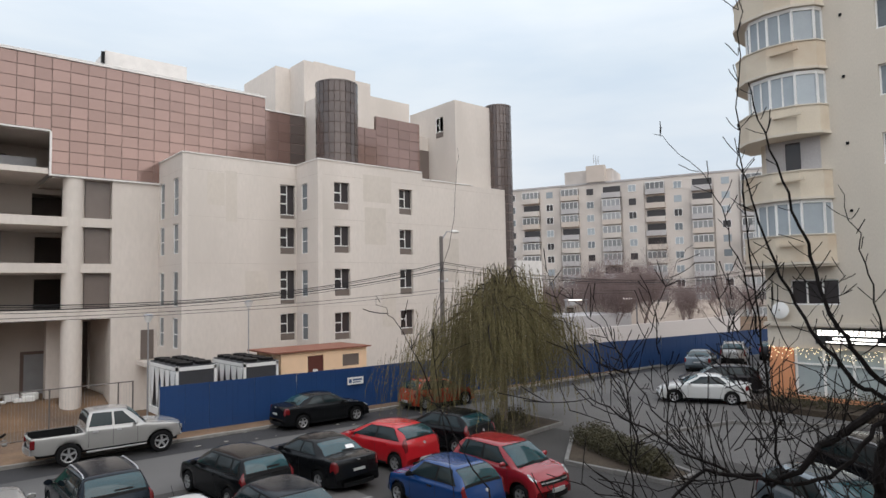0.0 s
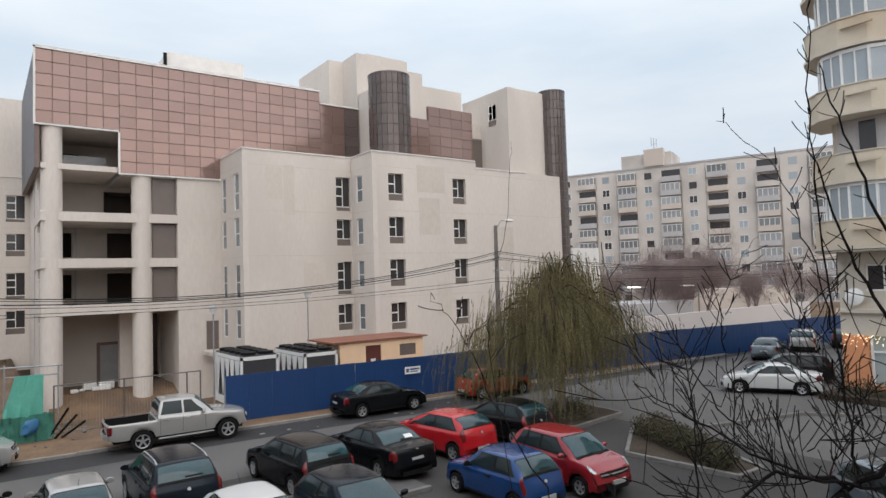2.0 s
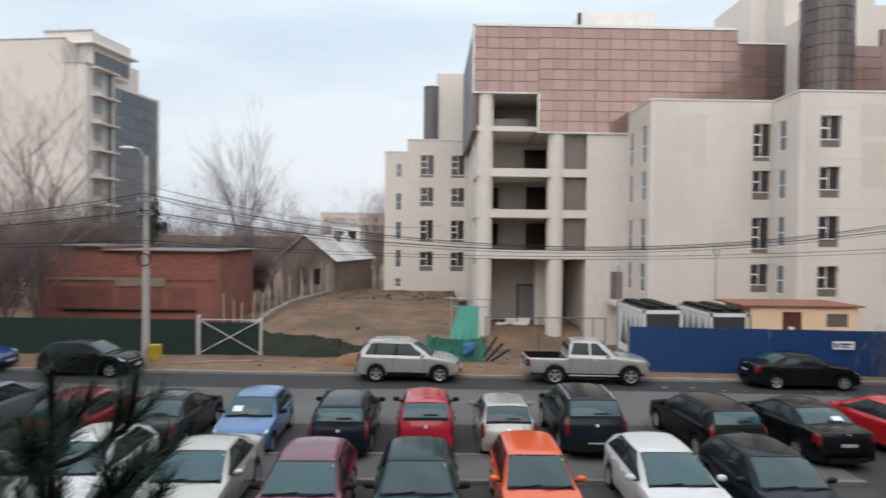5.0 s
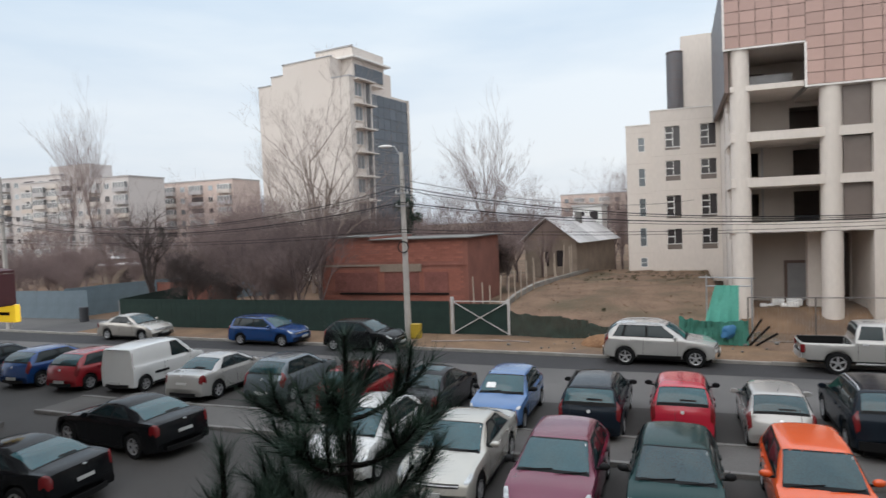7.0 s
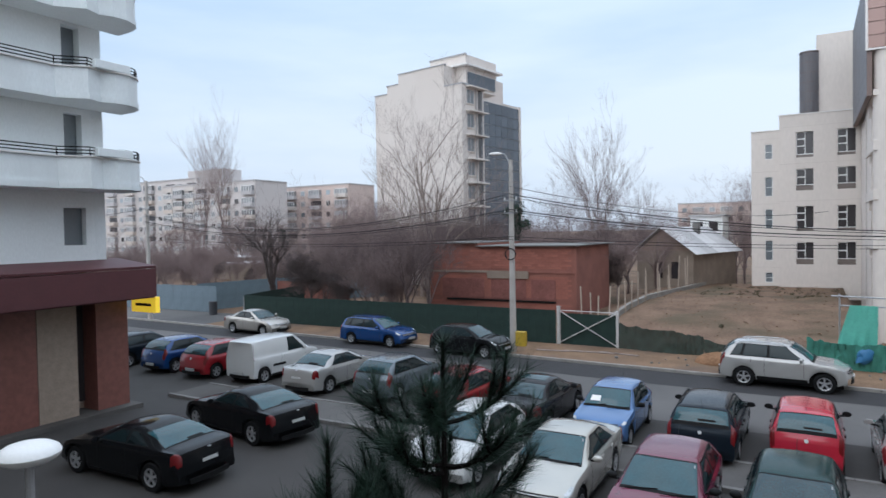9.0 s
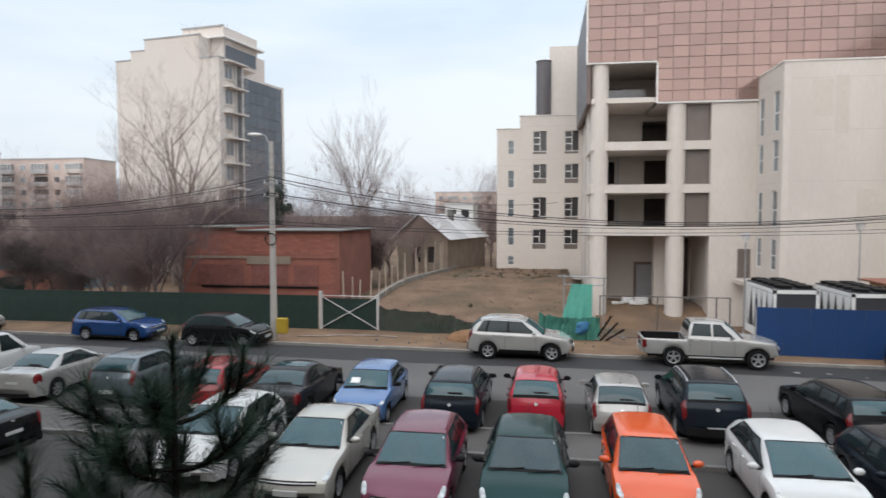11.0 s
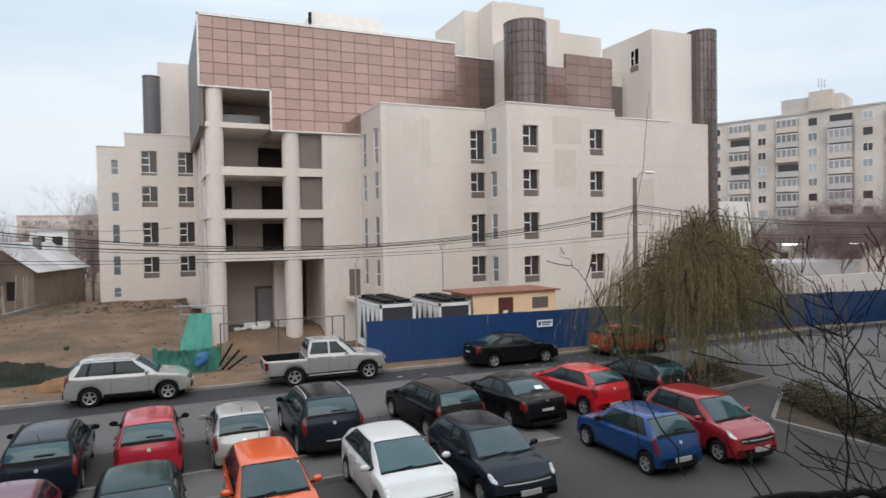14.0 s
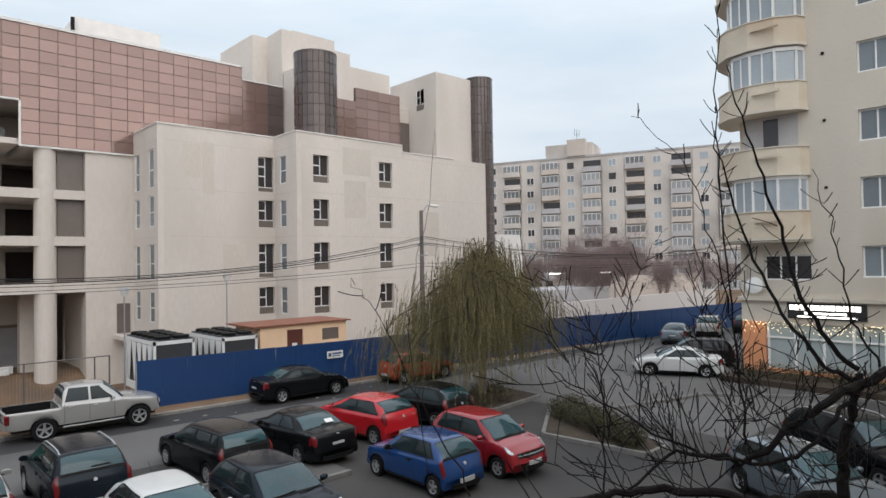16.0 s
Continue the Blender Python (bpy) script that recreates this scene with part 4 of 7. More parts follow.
        if not pick:
            patch("sill", lambda a, t: (ax[0] + ra + 0.03 + (wb - 2 * ra - 0.06) * a, s * (vt + (8 - vt) * t)), M["trim"], 0.006, 8, 2)
        # lamps
        hl = 0.40 if kind not in ("small",) else 0.20
        patch("headlight", lambda a, t: (0.085 + 0.02 * t + (hl - 0.05 * t) * a, s * (1.72 + 1.2 * a * 0.4 + (2.6 - 0.5 * a) * t)), M["head"], 0.007, 6, 6, "clear headlight lens", rnd=0.35)
        if kind in ("sedan", "coupe"):
            patch("tail_light", lambda a, t: (L - 0.25 + 0.215 * a, s * (4.9 - (3.3 * a ** 1.5) * (1 - t) + 1.0 * t * (1 - 0.5 * a))), M["tail"], 0.008, 6, 5, "red tail lens", rnd=0.2)
        elif pick:
            part("tail_light", B(s * hw * 0.93 - 0.07, s * hw * 0.93 + 0.06, front - L - 0.02 + 0.09, front - L + 0.22, 0.76, 1.06, 0.02), M["tail"], ob, "red tail lens")
        elif kind in ("van", "wagon", "suv", "tall", "small"):
            patch("tail_light", lambda a, t: (rb - 0.10 + (L - 0.03 - rb + 0.10) * a, s * (2.3 + 2.8 * t + 0.2 * a)), M["tail"], 0.008, 6, 6, "red tail lens", rnd=0.15)
        else:
            patch("tail_light", lambda a, t: (rb - 0.14 + (L - 0.035 - rb + 0.14) * a, s * (1.8 + 3.3 * t + 0.3 * a)), M["tail"], 0.008, 6, 6, "red tail lens", rnd=0.25)
        if rails:
            rail = [(S(st + 0.12 + (rt - st - 0.2) * k / 8, s * 1.75) + Vector((0, 0, 0.045 if 0 < k < 8 else 0.0)), 0.018) for k in range(9)]
            mesh_part("roof_rail", tubes([rail], 6), M["rim"] if kind != "wagon" else M["trim"], ob, "raised roof rail")
    # sun roof, papers, bumpers, grille, plates, wipers, aerial
    if sunroof:
        patch("sun_roof", lambda a, t: (st + 0.2 + 0.75 * t, -1.0 + 2.0 * a), M["car_glass"], 0.008, 6, 5)
    if paper == "front":
        patch("paper", lambda a, t: (sb + 0.16 + 0.12 * t, 0.35 + 0.55 * a), M["white"], 0.011, 2, 2, "white paper behind the glass")
    elif paper == "rear":
        patch("paper", lambda a, t: (rt + (rb - rt) * (0.62 + 0.16 * t), 0.25 + 0.5 * a), M["white"], 0.011, 2, 2, "white paper behind the glass")
    else:
        patch("sticker", lambda a, t: (sb + (st - sb) * (0.76 + 0.08 * t), -1.5 + 0.13 * a), M["plate"], 0.010, 1, 1)

    def fascia(name, x0, x1, z0, z1, end, material, out=0.012, lab=""):
        """A curved plate on the nose (end 1) or the tail (end -1)."""
        g = bmesh.new()
        rows_ = []
        for i in range(9):
            xx = x0 + (x1 - x0) * i / 8
            u = (xx / hw) ** 2
            yy = (front - 0.24 * u + out) if end > 0 else (front - L + 0.14 * u - out)
            rows_.append([g.verts.new((xx, yy - 0.04 * end * q, zz)) for zz in (z0, z1) for q in (0, 1)])
        for a, b in zip(rows_, rows_[1:]):
            for p, q in ((0, 2), (2, 3), (3, 1), (1, 0)):
                g.faces.new((a[p], a[q], b[q], b[p]))
        g.faces.new([rows_[0][k] for k in (0, 1, 3, 2)])
        g.faces.new([rows_[-1][k] for k in (0, 2, 3, 1)])
        return part(name, g, material, ob, lab)

    fascia("air_intake", -hw * 0.52, hw * 0.52, low + 0.06, low + 0.20, 1, M["trim"])
    patch("grille", lambda a, t: (0.045 + 0.05 * t, -1.25 + 2.5 * a), M["trim"], 0.008, 8, 2)
    patch("grille_bar", lambda a, t: (0.062 + 0.012 * t, -1.2 + 2.4 * a), M["rim"], 0.013, 8, 1)
    fascia("rear_valance", -hw * 0.62, hw * 0.62, low + 0.03, low + 0.15, -1, M["trim"])
    if kind in ("suv", "pickup"):
        fascia("rear_bumper", -hw * 0.86, hw * 0.86, low + 0.05, low + 0.26, -1, M["rim"] if pick else M["trim"], 0.03)
    if numbered:
        if kind in ("sedan", "coupe"):
            patch("number_plate", lambda a, t: (L - 0.036 + 0.010 * t, -0.36 + 0.72 * a), M["plate"], 0.012, 4, 2)
        elif pick:
            fascia("number_plate", -0.24, 0.24, 0.60, 0.71, -1, M["plate"], 0.045)
        else:
            fascia("number_plate", -0.25, 0.25, bump - 0.12, bump - 0.01, -1, M["plate"], 0.025)
        fascia("number_plate", -0.25, 0.25, low + 0.20, low + 0.31, 1, M["plate"], 0.022)
        part("badge", cyl(bmesh.new(), 0, 0, -0.008, 0.008, 0.045, n=12), M["rim"], ob).matrix_basis = Matrix.Translation(S(L - 0.07 if kind in ("sedan", "coupe") else rb + (L - rb) * 0.35, 0) + normal(L - 0.07 if kind in ("sedan", "coupe") else rb + (L - rb) * 0.35, 0) * 0.006) @ normal(rb + (L - rb) * 0.35, 0).to_track_quat("Z", "Y").to_matrix().to_4x4()
    wl_ = []
    for x0, x1 in ((-1.5, -0.1), (0.0, 1.4)):
        wl_.append([(S(f0 + 0.085 - 0.025 * k, x0 + (x1 - x0) * k / 4) + normal(f0 + 0.085, x0 + (x1 - x0) * k / 4) * 0.02, 0.010) for k in range(5)])
    for w_ in wl_:
        mesh_part("wiper", tubes([w_], 5), M["trim"], ob)
    if kind in ("hatch", "wedge", "small", "tall", "wagon"):
        p0 = S(rt - 0.12, 0)
        mesh_part("aerial", tubes([[(p0, 0.007), (p0 + Vector((0, -0.22, 0.20)), 0.004)]], 4), M["trim"], ob)
    if pick:
        patch("load_bed", lambda a, t: (rb + 0.06 + (L - 0.14 - rb) * t, -1.0 + 2.0 * a), M["trim"], 0.012, 10, 8, "black bed liner")
        for s in (-1, 1):
            patch("bed_liner", lambda a, t: (rb + 0.06 + (L - 0.14 - rb) * a, s * (1.02 + 0.93 * t)), M["trim"], -0.008, 8, 4, thick=0.004)
            patch("bed_cap", lambda a, t: (rb + 0.06 + (L - 0.10 - rb) * a, s * (1.75 + 0.6 * t)), M["trim"], 0.010, 8, 3)
            rail = [(Vector((s * (hw - 0.02), front - ax[0] - ra - 0.1 - (wb - 2 * ra - 0.2) * k / 4, 0.42)), 0.035) for k in range(5)]
            mesh_part("side_step", tubes([rail], 6), M["rim"], ob, "chrome side step")
    # wheels
    key = round(wr, 2)
    if key not in WHEELS:
        WHEELS[key] = wheel_meshes(wr, 0.20)
    for a in ax:
        for s in (-1, 1):
            w = new("wheel")
            w.parent = ob
            w.matrix_basis = pose(s * (hw * 0.97 - 0.11), front - a, wr)
            piece("tyre", WHEELS[key][0], w, pose(0, 0, 0))
            piece("rim", WHEELS[key][1], w, pose(0, 0, 0))
            piece("rim_gap_shade", WHEELS[key][2], w, pose(0, 0, 0))
    return ob


silver = paint("silver", (0.38, 0.37, 0.355), 0.3)
white = paint("white", (0.55, 0.55, 0.54))
black = paint("black", (0.006, 0.0065, 0.0075))
red = paint("red", (0.42, 0.014, 0.020))
pinkred = paint("pink_red", (0.36, 0.018, 0.036))
dkred = paint("dark_red", (0.24, 0.012, 0.018))
orange = paint("orange", (0.60, 0.085, 0.018))
blue = paint("blue", (0.010, 0.048, 0.165), 0.2)
ltblue = paint("mid_blue", (0.075, 0.15, 0.31), 0.2)
navy = paint("navy", (0.010, 0.015, 0.022), 0.2)
maroon = paint("maroon", (0.13, 0.025, 0.05), 0.2)
dkgreen = paint("dark_green", (0.012, 0.038, 0.038), 0.2)
grey = paint("dark_grey", (0.026, 0.025, 0.028), 0.3)
greyblue = paint("grey_blue", (0.13, 0.155, 0.175), 0.4)
beige = paint("champagne", (0.43, 0.415, 0.375), 0.4)
gold = paint("pale_gold", (0.42, 0.39, 0.35), 0.5)

# along the far kerb
T = -92.3
car("pickup", 6.55, 26.75, T, silver, "silver double-cab pickup with an open black bed, parked at the kerb")
car("suv", -1.0, 27.0, T, silver, "silver compact off-roader with roof rails, parked at the kerb", rails=True)
car("sedan", 15.15, 26.1, T, black, "black saloon with alloy wheels, parked by the blue fence")
car("hatch", 21.6, 25.6, T - 3, paint("rust", (0.36, 0.045, 0.018)), "dull orange-red hatchback half hidden by the willow")
car("hatch", -14.6, 27.55, T, black, "black hatchback parked beside the concrete lamp post")
car("wagon", -20.4, 28.1, T, blue, "bright blue estate car parked at the kerb", rails=True)
car("sedan", -29.6, 28.2, T, gold, "pale gold saloon parked by the green fence")
# far row of the car park
car("hatch", -10.2, 19.0, 0, dkred, "dark red hatchback in the far parking row")
car("sedan", -7.65, 18.95, 0, grey, "dark grey saloon with a sun roof in the far parking row", sunroof=True)
car("small", -5.2, 18.8, 180, ltblue, "old mid-blue hatchback with a paper behind the windscreen", dark_trim=True, paper="front")
car("wagon", -2.55, 18.95, 0, navy, "dark blue estate car with roof rails", rails=True, dark_trim=True)
car("tall", -0.25, 18.8, 0, pinkred, "red small hatchback seen from behind", dark_trim=True)
car("small", 2.0, 18.75, 0, silver, "silver hatchback behind the orange car")
car("suv", 4.3, 19.0, 0, navy, "dark blue-grey off-roader with silver roof rails", rails=True)
car("wagon", 7.95, 18.85, 4, black, "black estate car in the far parking row")
car("sedan", 10.6, 18.6, 4, black, "black saloon with a white paper in the rear window", paper="rear")
car("wedge", 13.4, 18.6, 6, red, "bright red hatchback in the far parking row")
car("hatch", 16.2, 18.7, 6, black, "black car under the willow branches")
# near row of the car park
car("wedge", -7.75, 14.5, 180, white, "white hatchback behind the pine top")
car("sedan", -5.1, 14.0, 180, beige, "champagne saloon facing the flats")
car("hatch", -2.68, 13.4, 180, maroon, "faded maroon hatchback facing the flats", dark_trim=True)
car("hatch", -0.40, 13.45, 180, dkgreen, "dark green hatchback facing the flats", dark_trim=True)
car("tall", 2.08, 13.75, 180, orange, "bright orange small car facing the flats")
car("wedge", 5.0, 14.0, 180, white, "white hatchback with a long windscreen facing the flats")
car("hatch", 7.3, 13.8, 180, navy, "dark blue hatchback facing the flats")
car("small", 11.75, 13.6, 0, blue, "small blue three-door hatchback seen from behind", doors=2, dark_trim=True)
car("tall", 14.0, 13.4, 180, dkred, "red high-roofed hatchback beside the planted island")
# left end of the car park
car("coupe", -15.0, 10.2, 92, black, "glossy black saloon with dark windows")
car("coupe", -15.2, 13.9, 82, black, "black saloon parked across the lot")
car("hatch", -13.6, 19.9, 0, greyblue, "grey-blue hatchback in the far parking row")
car("sedan", -16.6, 19.8, 0, silver, "silver saloon in the far parking row")
car("van", -20.1, 20.0, 0, white, "white delivery van with windowless sides")
car("hatch", -22.6, 19.6, 0, dkred, "red hatchback beside the white van")
car("hatch", -25.2, 19.6, 0, blue, "blue hatchback in the far parking row")
car("hatch", -28.2, 19.4, 0, navy, "dark blue hatchback at the row's end")
# by the shop
car("sedan", 31.6, 16.4, 27, white, "white saloon parked in front of the shop")
car("wagon", 35.4, 17.4, 27, grey, "dark car parked beside the white saloon")
car("sedan", 43.6, 22.6, -70, greyblue, "grey saloon parked by the blue fence")
car("suv", 48.4, 22.4, -70, silver, "silver off-roader parked by the blue fence", rails=True)
car("hatch", 53.0, 21.6, -70, grey, "grey hatchback at the end of the row")
car("hatch", 16.9, 5.6, 150, greyblue, "light grey-blue hatchback under bare branches")
car("suv", 20.3, 5.2, 150, black, "black car under bare branches", rails=True)


# ---- building site: fences, plant, hut ----
def fence_run(name, pts, h, material, label, board=1.0, post=True, lean=0.0):
    """A sheet-metal hoarding of separate ribbed sheets along a polyline."""
    fn = thing(name, pose(0, 0, 0), label, "fence")
    bm = bmesh.new()
    box(bm, 0.004, board - 0.004, -0.012, 0.012, 0, h)
    for k in range(2):
        xx = board * (0.25 + 0.5 * k)
        box(bm, xx - 0.03, xx + 0.03, -0.02, -0.011, 0.0, h - 0.005)
    me = data_of("sheet", bm, material)
    pm = data_of("post", B(-0.03, 0.03, 0.015, 0.075, 0, h - 0.1), M["steel"])
    for (ax, ay, az), (bx, by, bz) in zip(pts, pts[1:]):
        L = math.hypot(bx - ax, by - ay)
        n = max(1, round(L / board))
        a = math.atan2(by - ay, bx - ax)
        for i in range(n):
            t = i / n
            m = Matrix.Translation((ax + (bx - ax) * t, ay + (by - ay) * t, az + (bz - az) * t + random.uniform(-0.012, 0.012))) @ Matrix.Rotation(a, 4, "Z") @ Matrix.Rotation(radians(lean + random.uniform(-0.6, 0.6)), 4, "X") @ Matrix.Diagonal((L / n / board, 1, 1, 1))
            piece("sheet", me, fn, m)
            if i % 2 == 0:
                piece("post", pm, fn, m)
    return fn


fence_run("site_hoarding", [(8.75, 28.35, 0.05), (24.0, 27.25, 0.05), (35.5, 26.7, 0.05), (57.0, 23.4, 0.05)], 2.05, M["blue_fence"], "deep blue sheet-metal site hoarding")
fence_run("site_hoarding", [(8.75, 28.35, 0.05), (10.0, 32.3, -0.1)], 2.0, M["blue_fence"], "short return of the blue sheet-metal hoarding")
fence_run("green_fence", [(-34.3, 31.5, 0.08), (-11.6, 31.5, 0.08)], 1.75, M["green_net"], "dark green netting fence along the verge", 1.5)
fence_run("green_fence", [(-34.3, 31.5, 0.08), (-36.5, 40.0, 0.08)], 1.75, M["green_net"], "dark green netting fence turning off the street", 1.5)
fence_run("grey_hoarding", [(-42.5, 34.2, 0.0), (-40.5, 42.0, 0.0), (-35.0, 50.0, 0.0)], 2.2, mat("dull_blue_sheet", (0.15, 0.20, 0.23), 0.6, var=0.15), "faded blue sheet hoarding in the waste ground", 1.2)
fence_run("grey_hoarding", [(-58.0, 33.0, 0.0), (-40.0, 34.0, 0.0)], 2.1, mat("grey_blue_sheet", (0.13, 0.17, 0.20), 0.6, var=0.15), "faded grey-blue sheet hoarding", 1.2)
# board on the hoarding
sg = thing("notice_board", pose(17.5, 27.63, 1.28, 0, 0, -4) @ Matrix.Diagonal((0.85, 1, 0.85, 1)), "small white notice board on the blue hoarding", "sign")
part("panel", B(0, 1.05, -0.03, 0, 0, 0.42), M["white"], sg)
bars = bmesh.new()
box(bars, 0.08, 0.26, -0.036, -0.031, 0.10, 0.32)
box(bars, 0.34, 0.95, -0.036, -0.031, 0.22, 0.32)
box(bars, 0.34, 0.85, -0.036, -0.031, 0.10, 0.16)
part("printed_bar", bars, mat("blue_print", (0.05, 0.09, 0.20), 0.6), sg)


def chiller(x, y, z, w, d, h):
    """A rooftop-style cooling unit standing on the ground: pale casing, slanted coil fins, dark fan deck."""
    c = thing("cooling_unit", pose(x, y, z), "large white cooling unit with black fan deck", "cooling unit", "cooling units")
    fr = bmesh.new()
    box(fr, 0, w, 0, d, 0, 0.35)
    for px in (0, w - 0.12):
        for py in (0, d - 0.12):
            box(fr, px, px + 0.12, py, py + 0.12, 0.35, h)
    box(fr, 0, w, 0, d, h - 0.22, h - 0.04)
    part("casing", fr, M["white"], c)
    part("grille", B(0.14, w - 0.14, 0.03, 0.06, 0.5, h - 0.24), M["ink"], c, "black coil grille")
    part("inner_casing", B(0.1, w - 0.1, 0.1, d - 0.1, 0.35, h - 0.22), M["ink"], c)
    nb = 5
    for k in range(nb):
        y0 = 0.15 + (d - 0.3) * k / nb
        v = bmesh.new()
        pts = [(-0.012, y0, h - 0.24), (-0.012, y0 + (d - 0.3) / nb * 0.92, h - 0.24), (-0.012, y0 + (d - 0.3) / nb * 0.46, 0.4)]
        plate(v, pts, 0.02)
        part("coil_panel", v, M["white"], c)
    part("fan_deck", B(0.03, w - 0.03, 0.03, d - 0.03, h - 0.04, h + 0.02), M["ink"], c)
    for i in range(2):
        for k in range(5):
            g = bmesh.new()
            cyl(g, w * (0.27 + 0.46 * i), d * (k + 0.5) / 5, h + 0.02, h + 0.16, min(w, d / 2) * 0.20, n=14)
            part("fan_ring", g, M["trim"], c)
    return c


chiller(10.45, 31.5, -0.1, 1.95, 4.2, 2.62)
chiller(13.8, 31.5, -0.1, 1.9, 4.2, 2.5)
hut = thing("site_hut", pose(16.1, 32.0, -0.1), "peach site hut with a rust-red sloping roof", "hut")
hb = wall_panel(bmesh.new(), 0, 5.5, 0, 2.75, [(1.6, 2.6, 0.1, 2.5), (3.85, 4.98, 1.75, 2.42)], 0.12)
part("front_wall", hb, M["hut"], hut)
part("side_wall", B(-0.004, 0.1, 0.125, 3.0, 0, 2.75), M["hut"], hut)
part("side_wall", B(5.4, 5.504, 0.125, 3.0, 0, 2.75), M["hut"], hut)
part("rear_wall", B(0.1, 5.4, 2.9, 3.0, 0, 2.75), M["hut"], hut)
part("door", B(1.6, 2.6, 0.06, 0.1, 0.1, 2.5), mat("dark_red_door", (0.11, 0.03, 0.02), 0.6), hut, "rust-red metal door")
part("window", B(3.85, 4.98, 0.05, 0.09, 1.75, 2.42), M["panel_shade_brown"], hut)
part("notice", B(1.95, 2.25, 0.045, 0.057, 1.3, 1.75), M["white"], hut)
rf = part("roof", B(-0.45, 5.75, -0.14, 3.3, 2.76, 2.84), M["hutroof"], hut)


def garden_lamp(x, y, h):
    g = thing("garden_lamp", pose(x, y, height(x, y) - 0.05), "thin grey lamp post with a small white cone shade", "lamp", "garden lamps")
    part("post", cyl(bmesh.new(), 0, 0, 0, h, 0.045, 0.035, 8), M["steel"], g)
    part("shade", cyl(bmesh.new(), 0, 0, h, h + 0.35, 0.10, 0.24, 12), M["white"], g)
    part("cap", cyl(bmesh.new(), 0, 0, h + 0.35, h + 0.43, 0.27, 0.1, 12), M["steel"], g)


garden_lamp(9.9, 34.0, 4.9)
garden_lamp(15.6, 35.0, 5.6)

# gate frame with cross braces
M["gate_grey"] = mat("dull_white_steel", (0.50, 0.48, 0.47), 0.6, var=0.15, scale=3)
gate = thing("site_gate", pose(-11.5, 31.62, 0.05, 0, 0, -2), "white steel site gate with cross braces over dark net", "gate")
part("gate_post", B(-0.07, 0.07, -0.08, 0.08, 0, 1.98), M["gate_grey"], gate)
part("gate_post", B(3.02, 3.14, -0.06, 0.06, 0, 1.85), M["gate_grey"], gate)
part("rail", B(0.1, 3.02, -0.03, 0.03, 1.74, 1.78), M["gate_grey"], gate)
for a, b in (((0.1, 0.12), (3.02, 1.72)), ((0.1, 1.72), (3.02, 0.12))):
    mesh_part("brace", tubes([[((a[0], -0.05, a[1]), 0.026), ((b[0], -0.05, b[1]), 0.026)]], 6), M["gate_grey"], gate)
nb = bmesh.new()
bmesh.ops.create_grid(nb, x_segments=16, y_segments=8, size=0.5, matrix=Matrix.Translation((1.55, 0.02, 0.83)) @ Matrix.Rotation(math.pi / 2, 4, "X") @ Matrix.Diagonal((2.9, 1.6, 1, 1)))
for v in nb.verts:
    v.co.y += 0.03 * noise.noise(v.co * 2)
part("net", nb, M["green_net"], gate, "dark green net panel")


M["thin_net"] = mat("thin_green_netting", (0.018, 0.038, 0.031), 0.9, var=0.3, scale=2, bump=0.3)
M["thin_net"].node_tree.nodes["Principled BSDF"].inputs["Alpha"].default_value = 0.9


def netting(name, pts, h, material, label, sag=0.1, taper=0.0):
    """Loose netting hung along a polyline, with folds."""
    bm = bmesh.new()
    n, kz = 40, 8
    grid = []
    for i in range(n + 1):
        t = i / n * (len(pts) - 1)
        k = min(int(t), len(pts) - 2)
        u = t - k
        p = Vector(pts[k]).lerp(Vector(pts[k + 1]), u)
        hh = h * (1 - taper * i / n) * (1 - sag * math.sin(u * math.pi)) * (0.9 + 0.12 * noise.noise((i * 0.35, 1.0, 0)))
        grid.append([bm.verts.new((p.x + 0.06 * noise.noise((i * 0.5, j * 0.4, 3)), p.y + 0.14 * noise.noise((i * 0.6, j * 0.3, 5)), p.z + hh * j / kz)) for j in range(kz + 1)])
    for a, b in zip(grid, grid[1:]):
        for j in range(kz):
            bm.faces.new((a[j], b[j], b[j + 1], a[j + 1]))
    return single(name, bm, material, label, "netting", smooth=True)


netting("loose_netting", [(-8.5, 31.5, 0.05), (-5.6, 31.0, 0.1), (-4.4, 31.2, 0.1)], 1.4, M["thin_net"], "sagging dark green netting on the verge", 0.06, 0.3)
netting("loose_netting", [(-4.4, 31.2, 0.1), (-1.5, 31.0, 0.1), (1.2, 30.8, 0.1)], 0.8, M["thin_net"], "torn low green netting behind the parked car", 0.25)
bm = bmesh.new()
g_ = []
for i in range(13):
    u = i / 12
    g_.append([bm.verts.new((0.5 + 0.75 * (j / 8) * (1 - u) + 1.7 * u + 0.05 * noise.noise((i * 0.5, j * 0.5, 0)), 31.0 + 0.12 * noise.noise((i * 0.7, j * 0.4, 2)) - 0.1 * u, 0.02 + 2.65 * j / 8)) for j in range(9)])
for a, b in zip(g_, g_[1:]):
    for j in range(8):
        bm.faces.new((a[j], b[j], b[j + 1], a[j + 1]))
single("turquoise_net", bm, M["aqua"], "slanting turquoise debris net by the drive", "netting", smooth=True)
netting("loose_netting", [(-0.3, 30.6, 0.1), (2.5, 30.3, 0.05)], 1.3, mat("deep_green_net", (0.05, 0.19, 0.145), 0.85, var=0.25, scale=3), "deep green net hung below the turquoise one", 0.1)
bag = bmesh.new()
bmesh.ops.create_icosphere(bag, subdivisions=3, radius=1, matrix=Matrix.Translation((1.7, 30.2, 0.72)) @ Matrix.Diagonal((0.27, 0.12, 0.30, 1)))
for v in bag.verts:
    v.co += Vector((1, 0.6, 1)) * 0.16 * noise.noise(v.co * 5)
